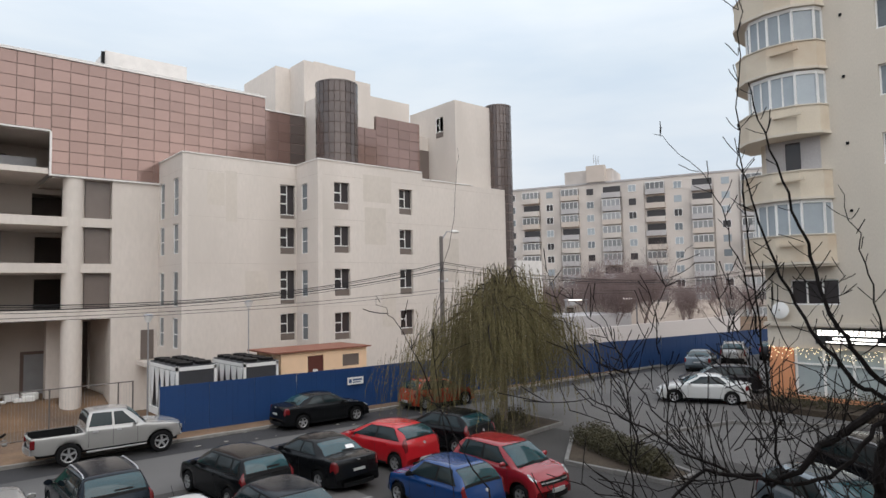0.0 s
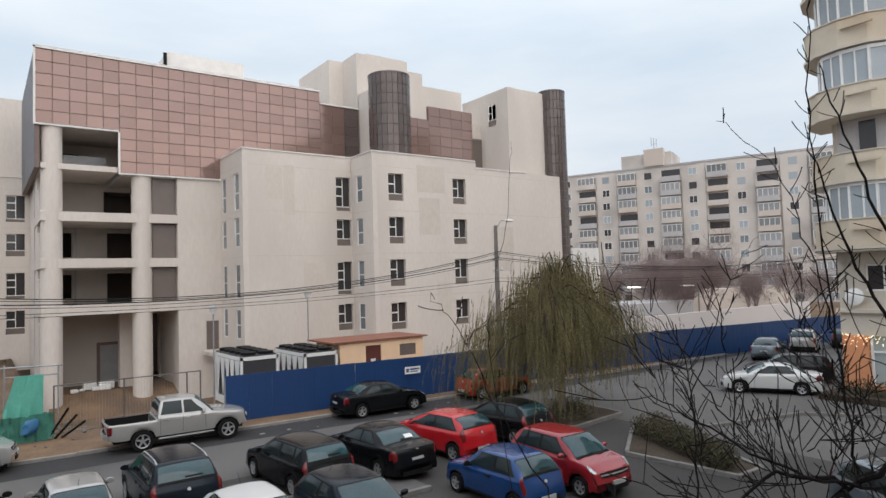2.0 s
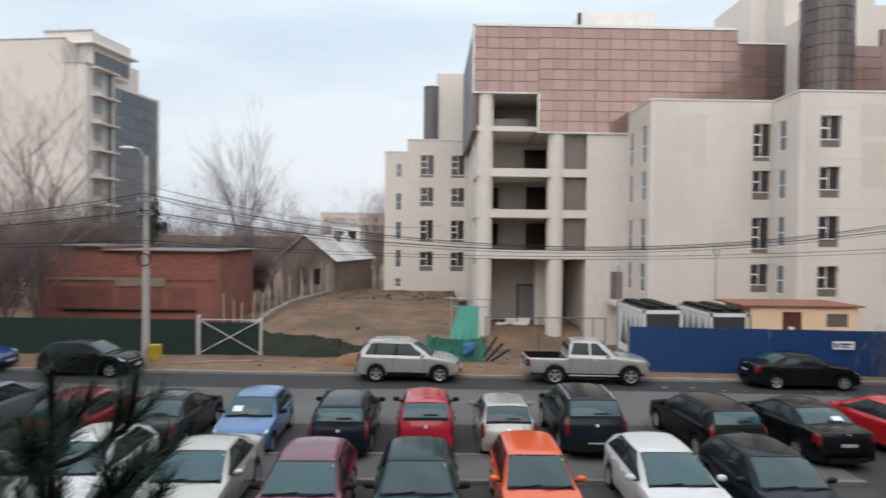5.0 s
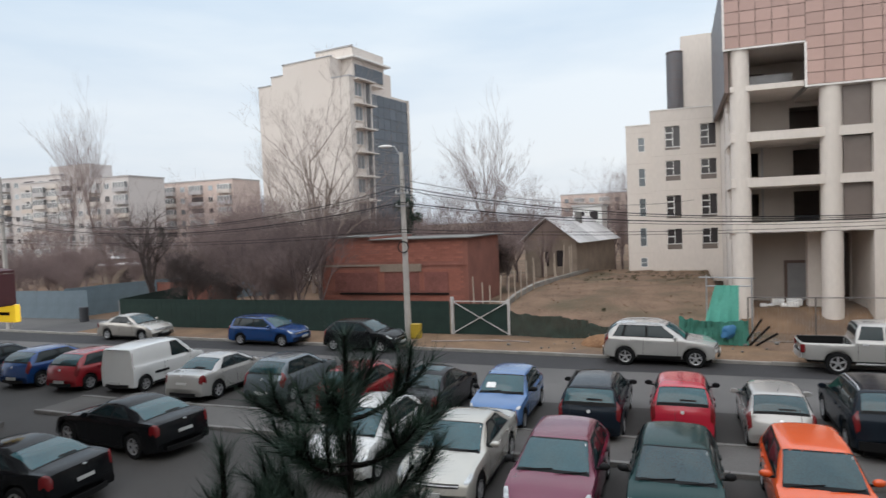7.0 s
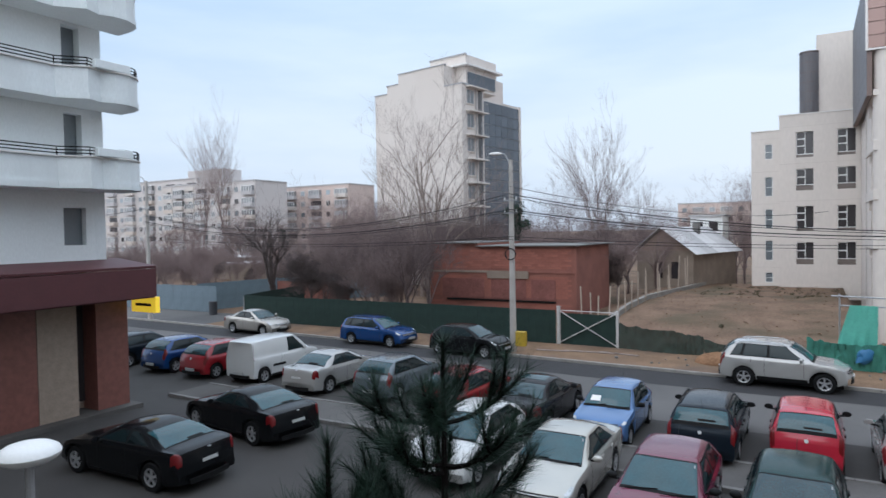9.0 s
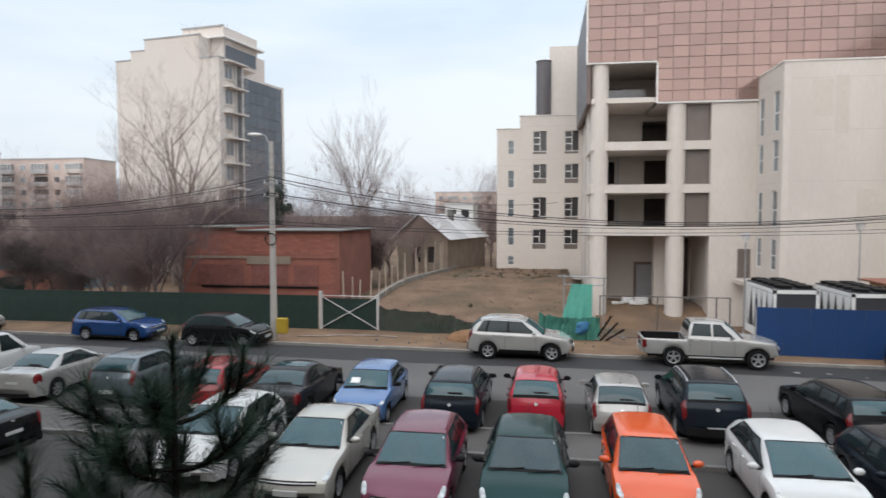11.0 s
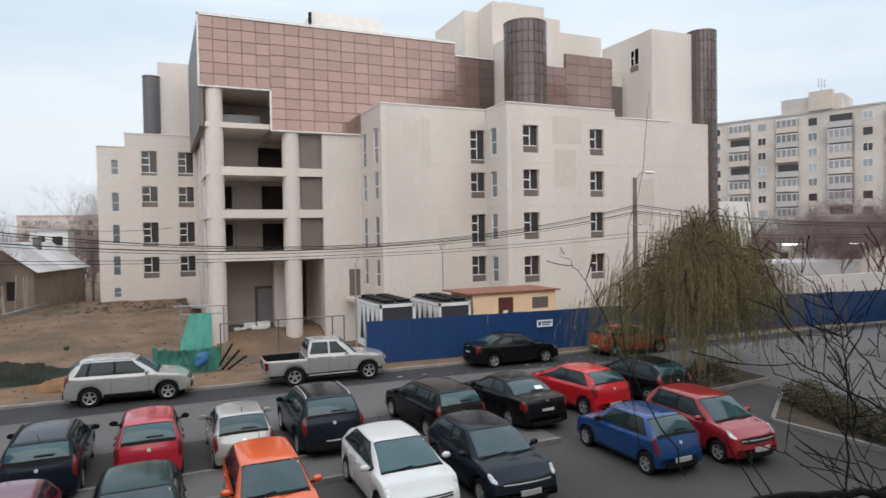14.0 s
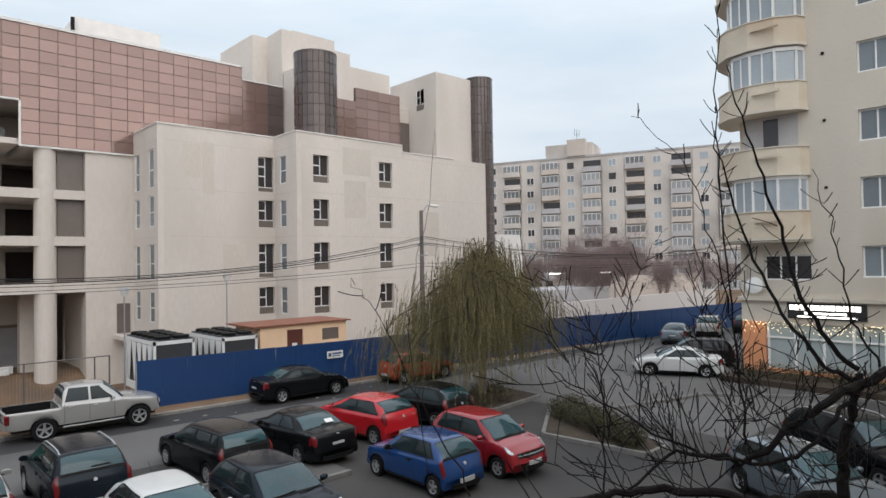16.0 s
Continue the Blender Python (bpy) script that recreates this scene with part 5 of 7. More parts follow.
single("blue_bag", bag, mat("blue_plastic", (0.03, 0.14, 0.29), 0.5), "crumpled blue plastic bag on the net", "bag")
sc = thing("scaffold_frame", pose(0, 0, 0), "rusty scaffold frame above the drive", "scaffold")
for p, q in (((0.9, 31.4, 0), (0.9, 31.4, 3.1)), ((2.75, 31.2, -0.1), (2.75, 31.2, 3.0)), ((0.6, 31.4, 3.0), (2.9, 31.2, 2.95)), ((0.9, 31.4, 2.6), (2.75, 31.2, 2.6))):
    mesh_part("tube", tubes([[(p, 0.035), (q, 0.035)]], 6), M["steel"], sc)
mf = thing("mesh_fence", pose(0, 0, 0), "grey wire site fence across the drive", "fence")
M["rust_steel"] = mat("weathered_dark_steel", (0.15, 0.13, 0.12), 0.7, 0.3, var=0.25, scale=4)
for x in (2.6, 5.25, 7.9, 8.5):
    mesh_part("post", tubes([[((x, 31.35, height(x, 31.4) - 0.1), 0.035), ((x, 31.35, 2.1), 0.035)]], 6), M["rust_steel"], mf)
for z in (0.12, 2.08):
    mesh_part("rail", tubes([[((2.6, 31.35, z), 0.025), ((8.5, 31.35, z), 0.025)]], 5), M["rust_steel"], mf)
for i in range(48):
    x = 2.72 + i * 0.12
    mesh_part("wire", tubes([[((x, 31.35, 0.12), 0.0035), ((x, 31.35, 2.08), 0.0035)]], 3), M["steel"], mf)
for x, y, s in ((5.9, 46.6, 0.5), (6.3, 46.5, 0.7), (5.2, 46.8, 0.35), (5.5, 47.4, 0.8), (6.4, 47.2, 0.9), (4.7, 46.5, 0.45)):
    single("cement_sack", B(x, x + s, y, y + s * 0.7, -0.42, -0.42 + s * 0.5, 0.05), M["white"], "white sacks of building material in the entrance", "sack", "sacks")
for i in range(3):
    mesh_ = tubes([[((2.3 + 0.25 * i, 30.4, 0.1), 0.05), ((3.0 + 0.3 * i, 30.1, 1.3 - 0.3 * i), 0.05)]], 5)
    mesh_.materials.append(M["bark_dark"])
    tagged(new("loose_plank", mesh_), "dark loose plank leaning by the drive", "plank", "planks")
random.seed(4)
for i in range(26):
    x, y = random.uniform(-9, 9), random.uniform(28.2, 31)
    s = random.uniform(0.06, 0.2)
    single("rubble", B(x, x + s, y, y + s * 0.8, 0.1, 0.1 + s * 0.6, s * 0.2), M["kerb"], "broken lump of pale rubble on the verge", "rubble", "rubble")

clods = bmesh.new()
random.seed(41)
for i in range(420):
    x, y = random.uniform(-9.8, 2.2), random.uniform(33, 58)
    r_ = random.uniform(0.02, 0.07)
    m_ = Matrix.Translation((x, y, height(x, y) + r_ * 0.1)) @ Matrix.Rotation(random.uniform(0, 6), 4, "Z") @ Matrix.Diagonal((random.uniform(0.8, 2.2), random.uniform(0.6, 1.4), random.uniform(0.3, 0.6), 1))
    bmesh.ops.create_icosphere(clods, subdivisions=1, radius=r_, matrix=m_)
single("soil_clods", clods, M["sand"], "scattered clods of brown soil on the heap", "soil", kind="stuff")

for i in range(34):
    x, y = random.uniform(3.2, 8.8), random.uniform(31.8, 45.5)
    s = random.uniform(0.08, 0.3)
    single("rubble", B(0, s, 0, s * 0.8, -0.03, s * 0.4, s * 0.12), M["sand"] if i % 3 else M["kerb"], "broken lump of rubble on the sandy drive", "rubble", "rubble", m=pose(x, y, height(x, y) - 0.05, 0, 0, 37 * i))
mound = bmesh.new()
bmesh.ops.create_icosphere(mound, subdivisions=4, radius=1, matrix=Matrix.Translation((-3.0, 29.7, 0.05)) @ Matrix.Diagonal((1.6, 0.8, 0.5, 1)))
for v in mound.verts:
    v.co += Vector((0.6, 0.6, 1)) * 0.16 * noise.noise(v.co * 2.2)
single("soil_mound", mound, mat("orange_soil", (0.21, 0.115, 0.062), 0.95, var=0.35, scale=1.5, grain=10, bump=0.7, spec=0.2), "small heap of orange-brown soil on the verge", "soil", smooth=True)
for x, y, w, a_ in ((-10.5, 29.6, 2.6, 4), (-8.9, 29.9, 1.9, -7), (-11.8, 29.2, 1.6, 9)):
    single("loose_board", B(0, w, 0, 0.16, 0, 0.045, 0.008), M["bark_mid"], "weathered board lying on the verge", "board", "boards", m=pose(x, y, 0.102, 0, 0, a_))

# low wall with wooden stakes up the side of the soil heap
lw = thing("low_wall", pose(0, 0, 0), "low concrete wall beside the soil heap", "wall", kind="structure")
bm = bmesh.new()
pts = [(-10.9, 32.2), (-10.5, 42.0), (-7.3, 61.0)]
for (ax, ay), (bx, by) in zip(pts, pts[1:]):
    for k in range(6):
        t0, t1 = k / 6, (k + 1) / 6
        x0, y0, x1, y1 = ax + (bx - ax) * t0, ay + (by - ay) * t0, ax + (bx - ax) * t1, ay + (by - ay) * t1
        z0, z1 = 0.24 + max(height(x0 + 0.9, y0), 0), 0.24 + max(height(x1 + 0.9, y1), 0)
        v = [bm.verts.new(p) for p in ((x0 - 0.12, y0, -0.1), (x0 + 0.12, y0, -0.1), (x0 + 0.12, y0, z0), (x0 - 0.12, y0, z0), (x1 - 0.12, y1, -0.1), (x1 + 0.12, y1, -0.1), (x1 + 0.12, y1, z1), (x1 - 0.12, y1, z1))]
        for f in ((3, 2, 6, 7), (0, 3, 7, 4), (1, 5, 6, 2), (0, 1, 2, 3), (4, 7, 6, 5)):
            bm.faces.new([v[k2] for k2 in f])
part("wall_body", bm, M["kerb_pale"], lw)
stake = data_of("stake", B(-0.035, 0.035, -0.035, 0.035, 0, 2.3, 0.01), mat("pale_timber", (0.38, 0.31, 0.25), 0.9, obj=0.2))
for i in range(22):
    t = i / 21
    ob = new("stake", stake)
    ob.matrix_world = pose(-11.4 + 3.6 * t + random.uniform(-0.2, 0.2), 35 + 25 * t, 0.1 + 0.9 * t, random.uniform(-3, 3), random.uniform(-3, 3), 20 * i) @ Matrix.Diagonal((1, 1, random.uniform(0.75, 1.4), 1))
    tagged(ob, "pale wooden stake beside the low wall", "stake", "stakes")


# ---- poles and overhead cables ----
M["pole_dark"] = mat("weathered_pole", (0.16, 0.14, 0.13), 0.85, var=0.15, scale=2)


def street_lamp(x, y, h, arm, label, tone="pole"):
    p = thing("street_lamp", pose(x, y, 0.1), label, "street lamp", "street lamps")
    part("pole", cyl(bmesh.new(), 0, 0, 0, h, 0.17, 0.10, 14), M[tone], p, smooth=True)
    mesh_part("arm", tubes([[((0, 0, h - 0.25), 0.04), ((arm[0] * 0.5, arm[1] * 0.5, h + 0.28), 0.035), ((arm[0], arm[1], h + 0.32), 0.03)]], 8), M["steel"], p)
    g = bmesh.new()
    bmesh.ops.create_icosphere(g, subdivisions=2, radius=1, matrix=Matrix.Translation((arm[0] * 1.25, arm[1] * 1.25, h + 0.30)) @ Matrix.Rotation(math.atan2(arm[1], arm[0]), 4, "Z") @ Matrix.Diagonal((0.34, 0.14, 0.09, 1)))
    part("lamp_head", g, M["coping"], p, "pale oval lamp head", True)
    for k, z in enumerate((h - 2.0, h - 2.6)):
        part("bracket", B(-0.35, 0.35, -0.14, -0.08, z, z + 0.07), M["steel"], p)
        for s in (-0.3, 0.3):
            part("insulator", cyl(bmesh.new(), s, -0.11, z + 0.07, z + 0.2, 0.035, n=8), M["white"], p)
    return p


lp = street_lamp(-12.66, 28.41, 9.3, (-0.55, -0.2), "tall concrete street lamp with cable coil and fittings")
tor = [[((0.27 * math.cos(a) + 0.0, -0.2, 4.75 + 0.27 * math.sin(a)), 0.03) for a in [2 * math.pi * k / 16 for k in range(17)]]]
mesh_part("cable_coil", tubes(tor, 6), M["cable"], lp, "black coil of cable")
part("meter_box", B(0.25, 0.75, -0.35, -0.05, 0.35, 1.05, 0.03), M["yellow"], lp, "yellow meter box")
street_lamp(24.0, 27.79, 8.9, (0.75, -0.1), "dark weathered street lamp by the willow", "pole_dark")
street_lamp(-41.4, 29.2, 9.9, (-0.6, -0.2), "concrete lamp post at the street's far end")
street_lamp(61.0, 24.5, 8.9, (0.75, -0.1), "concrete street lamp beyond the side road")


def cable(a, b, sag, r, lab="black overhead cable sagging between poles"):
    n = 24
    line = []
    for i in range(n + 1):
        t = i / n
        p = Vector(a).lerp(Vector(b), t)
        p.z -= sag * 4 * t * (1 - t)
        line.append((p, r))
    me = tubes([line], 5)
    me.materials.append(M["cable"])
    return tagged(new("overhead_cable", me), lab, "cable", "overhead cables")


for za, zb, zc, sag, r in ((7.75, 7.5, 7.6, 2.0, 0.019), (7.6, 7.4, 7.5, 1.95, 0.013), (7.0, 7.15, 7.1, 1.6, 0.022), (6.9, 7.05, 7.0, 1.62, 0.012), (5.7, 6.0, 6.0, 0.65, 0.011), (5.55, 5.8, 5.8, 0.6, 0.010)):
    cable((-12.66, 28.2, za), (24.0, 27.6, zb), sag, r)
    cable((-41.4, 29.0, zc), (-12.66, 28.2, za), sag * 0.7, r)
    cable((24.0, 27.6, zb), (61.0, 24.3, zc), sag * 0.6, r)
cable((-90, 30, 8.5), (-41.4, 29.0, 8.0), 1.0, 0.022)
cable((-12.66, 28.2, 8.1), (2.0, 60, 7.2), 0.9, 0.014)
cable((-14.0, 52, 6.6), (-12.66, 28.2, 7.9), 0.4, 0.012)

# ---- brick shed, old house, tower, far blocks ----
shed = thing("brick_shed", pose(0, 0, 0), "old red brick shed with a flat pale-edged roof", "shed")
part("wall_core", B(-25.5, -14.05, 42.0, 50.0, -0.1, 4.85), M["mortar"], shed)
part("side_wall", B(-14.04, -13.9, 41.9, 50.0, -0.1, 4.8), M["mortar"], shed)
part("roof", B(-21.4, -13.6, 41.7, 50.4, 4.86, 4.93), M["kerb"], shed)
part("roof", B(-26.0, -21.4, 41.7, 50.4, 5.1, 5.17), M["kerb"], shed)
part("wall_core", B(-25.5, -21.4, 42.0, 50, 4.85, 5.1), M["mortar"], shed)
part("lintel", B(-20.6, -17.4, 41.90, 42.0, 2.55, 3.1), M["house_wall"], shed, "weathered concrete lintel")
part("string_course", B(-25.5, -20.6, 41.93, 42.0, 2.95, 3.1), M["house_wall"], shed)
part("string_course", B(-17.4, -13.9, 41.94, 42.0, 2.97, 3.08), M["mortar"], shed)
for x0, x1 in ((-24.4, -20.9), (-20.3, -17.6), (-17.2, -15.4)):
    part("bricked_up_window", B(x0, x1, 41.955, 41.983, 1.1, 2.5), mat("dull_infill_brick", (0.19, 0.075, 0.062), 0.95, var=0.3, scale=1.2, grain=9), shed, "darker bricked-up window")
part("lintel", B(-24.0, -15.4, 41.89, 42.0, 0.9, 1.02), M["trim"], shed)
BRICK = data_of("brick", B(0, 0.46, -0.014, 0, 0, 0.155, 0.004), M["brick"])

old = thing("old_house", pose(-8.4, 55.0, 0.75, 0, 0, -14), "old low house with a patched tin roof", "house")
hw_ = wall_panel(bmesh.new(), -4.9, 0, 0, 3.3, [(-3.3, -2.6, 1.0, 2.4), (-1.9, -1.2, 1.0, 2.4)], 0.3)
part("wall", hw_, M["house_wall"], old)
for x in (-3.3, -1.9):
    part("window", B(x, x + 0.7, 0.15, 0.2, 1.0, 2.4), M["glass_shade_dark"], old)
part("wall", B(-0.3, 0, 0.3, 9.5, 0, 3.3), M["house_wall"], old)
part("wall", B(-4.9, -4.6, 0.3, 9.5, 0, 3.3), M["house_wall"], old)
gb = bmesh.new()
ga = [gb.verts.new(p) for p in ((-4.9, -0.02, 3.31), (0, -0.02, 3.31), (-2.6, -0.02, 5.15))]
gc = [gb.verts.new(p) for p in ((-4.9, 0.2, 3.31), (0, 0.2, 3.31), (-2.6, 0.2, 5.15))]
gb.faces.new(ga)
gb.faces.new(gc[::-1])
for i in range(3):
    gb.faces.new((ga[i], gc[i], gc[(i + 1) % 3], ga[(i + 1) % 3]))
part("gable", gb, mat("brown_gable_boards", (0.26, 0.19, 0.15), 0.9, var=0.3, scale=3, stretch=(8, 1, 1)), old)
for s in range(2):
    for k in range(9):
        y0, y1 = -0.5 + 1.15 * k, -0.5 + 1.15 * (k + 1)
        g = bmesh.new()
        if s:
            plate(g, [(-2.6, y0, 5.3), (0.5, y0, 3.05), (0.5, y1 - 0.02, 3.05), (-2.6, y1 - 0.02, 5.3)], 0.04)
        else:
            plate(g, [(-2.6, y0, 5.3), (-2.6, y1 - 0.02, 5.3), (-5.4, y1 - 0.02, 3.1), (-5.4, y0, 3.1)], 0.04)
        part("roof_sheet", g, M["tin"], old)
part("chimney", B(-2.2, -1.7, 5.2, 5.7, 4.4, 5.7), M["kerb"], old)

wh = thing("white_house", pose(-13.6, 90, 0), "small white house with dark windows behind trees", "house")
part("wall", B(0, 3.6, 0, 6, 0, 7.5), M["white"], wh)
for x, z in ((0.5, 5.6), (2.2, 5.6), (0.5, 3.6), (2.2, 3.6)):
    part("window", B(x, x + 0.9, -0.03, 0.0, z, z + 1.0), M["glass_shade_dark"], wh)
part("roof", B(-0.2, 3.8, -0.2, 6.2, 7.5, 7.65), M["coping"], wh)

# cream tower with a glazed flank; local x runs along its front to the left, y into depth
ax_ = Vector((-12.8, 2.0, 0)).normalized()
tower = thing("apartment_tower", Matrix.Translation((-32.6, 61.0, 0)) @ Matrix(((ax_.x, 0.154, 0, 0), (ax_.y, 0.988, 0, 0), (0, 0, 1, 0), (0, 0, 0, 1))), "nine-storey cream tower with dark glazed flank", "building")
for q in ((2.4, 9.2, 0, 11.7, 0, 24.3), (9.2, 11.0, 0, 11.7, 0, 23.2), (11.0, 13.0, 0, 11.7, 0, 22.3), (0.0, 2.4, 0, 4.1, 0, 21.9), (0.3, 2.4, 4.1, 11.7, 0, 21.0), (0.9, 6.0, 2.0, 8, 24.3, 25.6), (0.9, 2.4, 2.0, 8, 21.9, 24.3)):
    part("wall", B(*q), M["tower_wall"], tower)
cp = bmesh.new()
box(cp, 2.3, 9.3, -0.06, 0.3, 24.3, 24.42)
box(cp, 9.3, 11.1, -0.06, 0.3, 23.2, 23.32)
box(cp, 11.1, 13.1, -0.06, 0.3, 22.3, 22.42)
box(cp, 0.8, 6.1, 1.9, 2.1, 25.6, 25.75)
box(cp, -0.1, 2.4, -0.06, 4.2, 21.9, 22.02)
part("coping", cp, M["steel"], tower)
for k in range(8):
    z = 1.4 + k * 2.6
    win = new("window")
    win.parent = tower
    part("pane", B(-0.02, 0.0, 0.95, 2.05, z + 0.35, z + 1.75), M["win_mid"], win)
    fr = bmesh.new()
    for y0, y1, q0, q1 in ((0.87, 0.95, 0.27, 1.83), (2.05, 2.13, 0.27, 1.83), (1.46, 1.54, 0.35, 1.75), (0.95, 2.05, 1.75, 1.83)):
        box(fr, -0.05, 0.0, y0, y1, z + q0, z + q1)
    part("window_frame", fr, M["apt_dark"], win)
    part("window_sill", B(-0.16, 0.0, 0.8, 2.2, z + 0.24, z + 0.35), M["tower_wall"], win)
    part("canopy_slab", B(-0.75, 0.0, 0.7, 4.0, z + 2.02, z + 2.16), M["tower_wall"], tower)
    # Flat dark sheet on the wall, painted shade in place of a recess.
    part("balcony_recess", B(-0.025, -0.003, 2.95, 3.75, z - 0.25, z + 2.0), M["glass_shade_dark"], tower)
    rail = [[((-0.7, 2.6 + 1.3 * q, z + zz), 0.025) for q in (0, 1)] for zz in (0.5, 0.95)]
    rail += [[((-0.7, 2.6 + 1.3 * q / 3, z - 0.45), 0.02), ((-0.7, 2.6 + 1.3 * q / 3, z + 0.95), 0.02)] for q in range(4)]
    mesh_part("balcony_rail", tubes(rail, 4), M["steel"], tower)
mesh_part("drain_pipe", tubes([[((-0.1, 2.5, 0), 0.07), ((-0.1, 2.5, 21.8), 0.07)]], 6), M["apt_dark"], tower)
part("roof_glazing", B(0.78, 0.895, 2.3, 7.6, 22.3, 23.7), M["tower_glass"], tower, "dark roof-storey glazing")
part("roof_slab", B(0.3, 6.2, 1.4, 8.6, 24.3, 24.5), M["coping"], tower)
tg = data_of("glass_panel", B(0, 0.05, 0.02, 1.24, 0.02, 1.25), M["tower_glass"])
for i in range(6):
    for k in range(16):
        piece("glass_panel", tg, tower, pose(0.2, 4.15 + i * 1.26, 0.4 + k * 1.27))
part("corner_post", B(0.1, 0.6, 11.7, 12.1, 0, 21.0), M["tower_wall"], tower)


wh = thing("white_house", pose(-10.3, 66.0, 0), "small white house with dark upper windows behind the tin roof", "house")
part("wall", B(0, 2.9, 0, 5, 0, 7.0), M["white"], wh)
part("roof", B(-0.15, 3.05, -0.15, 5.2, 7.0, 7.2), M["tin"], wh)
for x0 in (0.35, 1.7):
    part("window", B(x0, x0 + 0.8, -0.04, -0.005, 5.7, 6.5), M["glass_shade_dark"], wh)


# ---- slab blocks of flats in the distance ----
def flats(name, origin, direction, length, storeys, sh, wall, label, bays, detail=True, depth=12.0, z0=0.0):
    """A slab block; local x along its front, facing local -y. Balcony bays alternate with window bays."""
    a = math.atan2(direction[1], direction[0])
    b = thing(name, Matrix.Translation((origin[0], origin[1], z0)) @ Matrix.Rotation(a, 4, "Z"), label, "building")
    H_ = storeys * sh + 1.2
    part("wall", B(0, length, 0, depth, 0, H_), wall, b)
    part("parapet", B(-0.15, length + 0.15, -0.15, depth + 0.1, H_, H_ + 0.35), M["apt_dark"], b)
    w = length / bays
    wm = [data_of("window", B(0, 1.4, -0.05, -0.005, 0, 1.3), M[k]) for k in ("win_blue", "win_mid", "glass_shade_dark")]
    fm_b = bmesh.new()
    for x0, x1, q0, q1 in ((-0.08, 0.0, -0.08, 1.38), (1.4, 1.48, -0.08, 1.38), (0.66, 0.74, 0, 1.3), (0, 1.4, -0.08, 0), (0, 1.4, 1.3, 1.38)):
        box(fm_b, x0, x1, -0.09, -0.002, q0, q1)
    fm = data_of("window_frame", fm_b, M["white_frame"])
    bal = {}
    for key, mt in (("a", M["apt_dark"]), ("b", M["apt1"]), ("c", M["apt2"])):
        bb = B(0, w * 0.86, -1.15, 0, 0, 1.05)
        bal[key] = data_of("balcony", bb, mt)
    gb_ = B(0, w * 0.82, -1.05, 0, 0, 1.35)
    glaz = data_of("balcony_glazing", gb_, M["win_mixed"])
    fr_ = bmesh.new()
    for k in range(5):
        xx = w * 0.82 * k / 4
        box(fr_, xx - 0.05, xx + 0.05, -1.12, -1.04, 0, 1.35)
    box(fr_, 0, w * 0.82, -1.12, -1.04, 1.28, 1.40)
    glf = data_of("glazing_frame", fr_, M["white_frame"])
    # Flat dark sheet that imitates the shade inside an unglazed loggia.
    opn = data_of("loggia_opening", B(0, w * 0.82, -0.06, -0.004, 0, 1.35), M["glass_shade_dark"])
    for i in range(bays):
        balcony_bay = i % 2 == 1
        if not balcony_bay and detail:
            part("bay_wall", B(i * w, (i + 1) * w, -0.35 if i % 4 == 0 else -0.02, 0, 0, H_ - 0.3), random.choice((M["apt1"], M["apt2"], M["apt1"])), b)
        off = -0.35 if (i % 4 == 0 and detail) else -0.02
        for k in range(storeys):
            z = 1.0 + k * sh
            if balcony_bay:
                piece("balcony", bal[random.choice("aabc")], b, pose(i * w + w * 0.07, 0, z - 0.25))
                if random.random() < 0.78:
                    piece("balcony_glazing", glaz, b, pose(i * w + w * 0.09, 0, z + 0.805))
                    piece("glazing_frame", glf, b, pose(i * w + w * 0.09, 0, z + 0.805))
                else:
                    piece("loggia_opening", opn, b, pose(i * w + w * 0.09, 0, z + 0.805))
            else:
                for dx in ((0.25, 0.62) if w > 5 else (0.3,)):
                    piece("window", random.choice(wm), b, pose(i * w + w * dx, off - 0.004, z + 0.7))
                    if random.random() < 0.7:
                        piece("window_frame", fm, b, pose(i * w + w * dx, off - 0.004, z + 0.7))
    return b


random.seed(7)
dv = Vector((14.3, -34.8)).normalized()
F0 = Vector((82.5, 76.6)) - dv * 22
F0 = F0 * 1.25
fl = flats("apartment_block", F0, dv, 107.5, 10, 2.75, M["apt1"], "weathered ten-storey panel block with mixed balconies", 25, z0=-1.5)
part("roof_room", B(39.4, 49.4, 1.2, 10.0, 29.05, 31.9), M["apt1"], fl)
part("roof_room", B(44.4, 48.2, -0.4, 1.2, 29.05, 32.5), M["apt2"], fl)
mesh_part("roof_mast", tubes([[((45.6, 3.7, 31.9), 0.10), ((45.6, 3.7, 35.4), 0.06)], [((45.1, 3.7, 33.9), 0.06), ((45.1, 3.7, 35.6), 0.06)], [((46.1, 3.7, 33.6), 0.06), ((46.1, 3.7, 35.2), 0.06)], [((45.1, 3.7, 34.2), 0.04), ((46.1, 3.7, 34.2), 0.04)]], 5), M["steel"], fl, "aerial mast")
flats("apartment_block", (-196, 122), (1, 0.0), 46, 7, 3.0, M["far"], "pale distant slab block behind bare trees", 10, False)
flats("apartment_block", (-163, 121), (1, 0.02), 36, 6, 3.2, M["far"], "pale distant block with a roof room", 8, False)
flats("apartment_block", (-150, 142), (1, 0), 38, 6, 3.1, M["far_pink"], "pinkish distant block of flats", 8, False)
flats("apartment_block", (-36, 210), (1, 0), 24, 4, 3.0, M["far_pink"], "hazy pink distant block of flats", 6, False)
flats("apartment_block", (-270, 190), (1, -0.1), 80, 8, 3.0, M["far"], "long hazy slab block far away", 14, False)
single("roof_room", B(-155, -141, 123, 130, 20.35, 24.6), M["far"], "pale roof room on a distant block", "roof room")

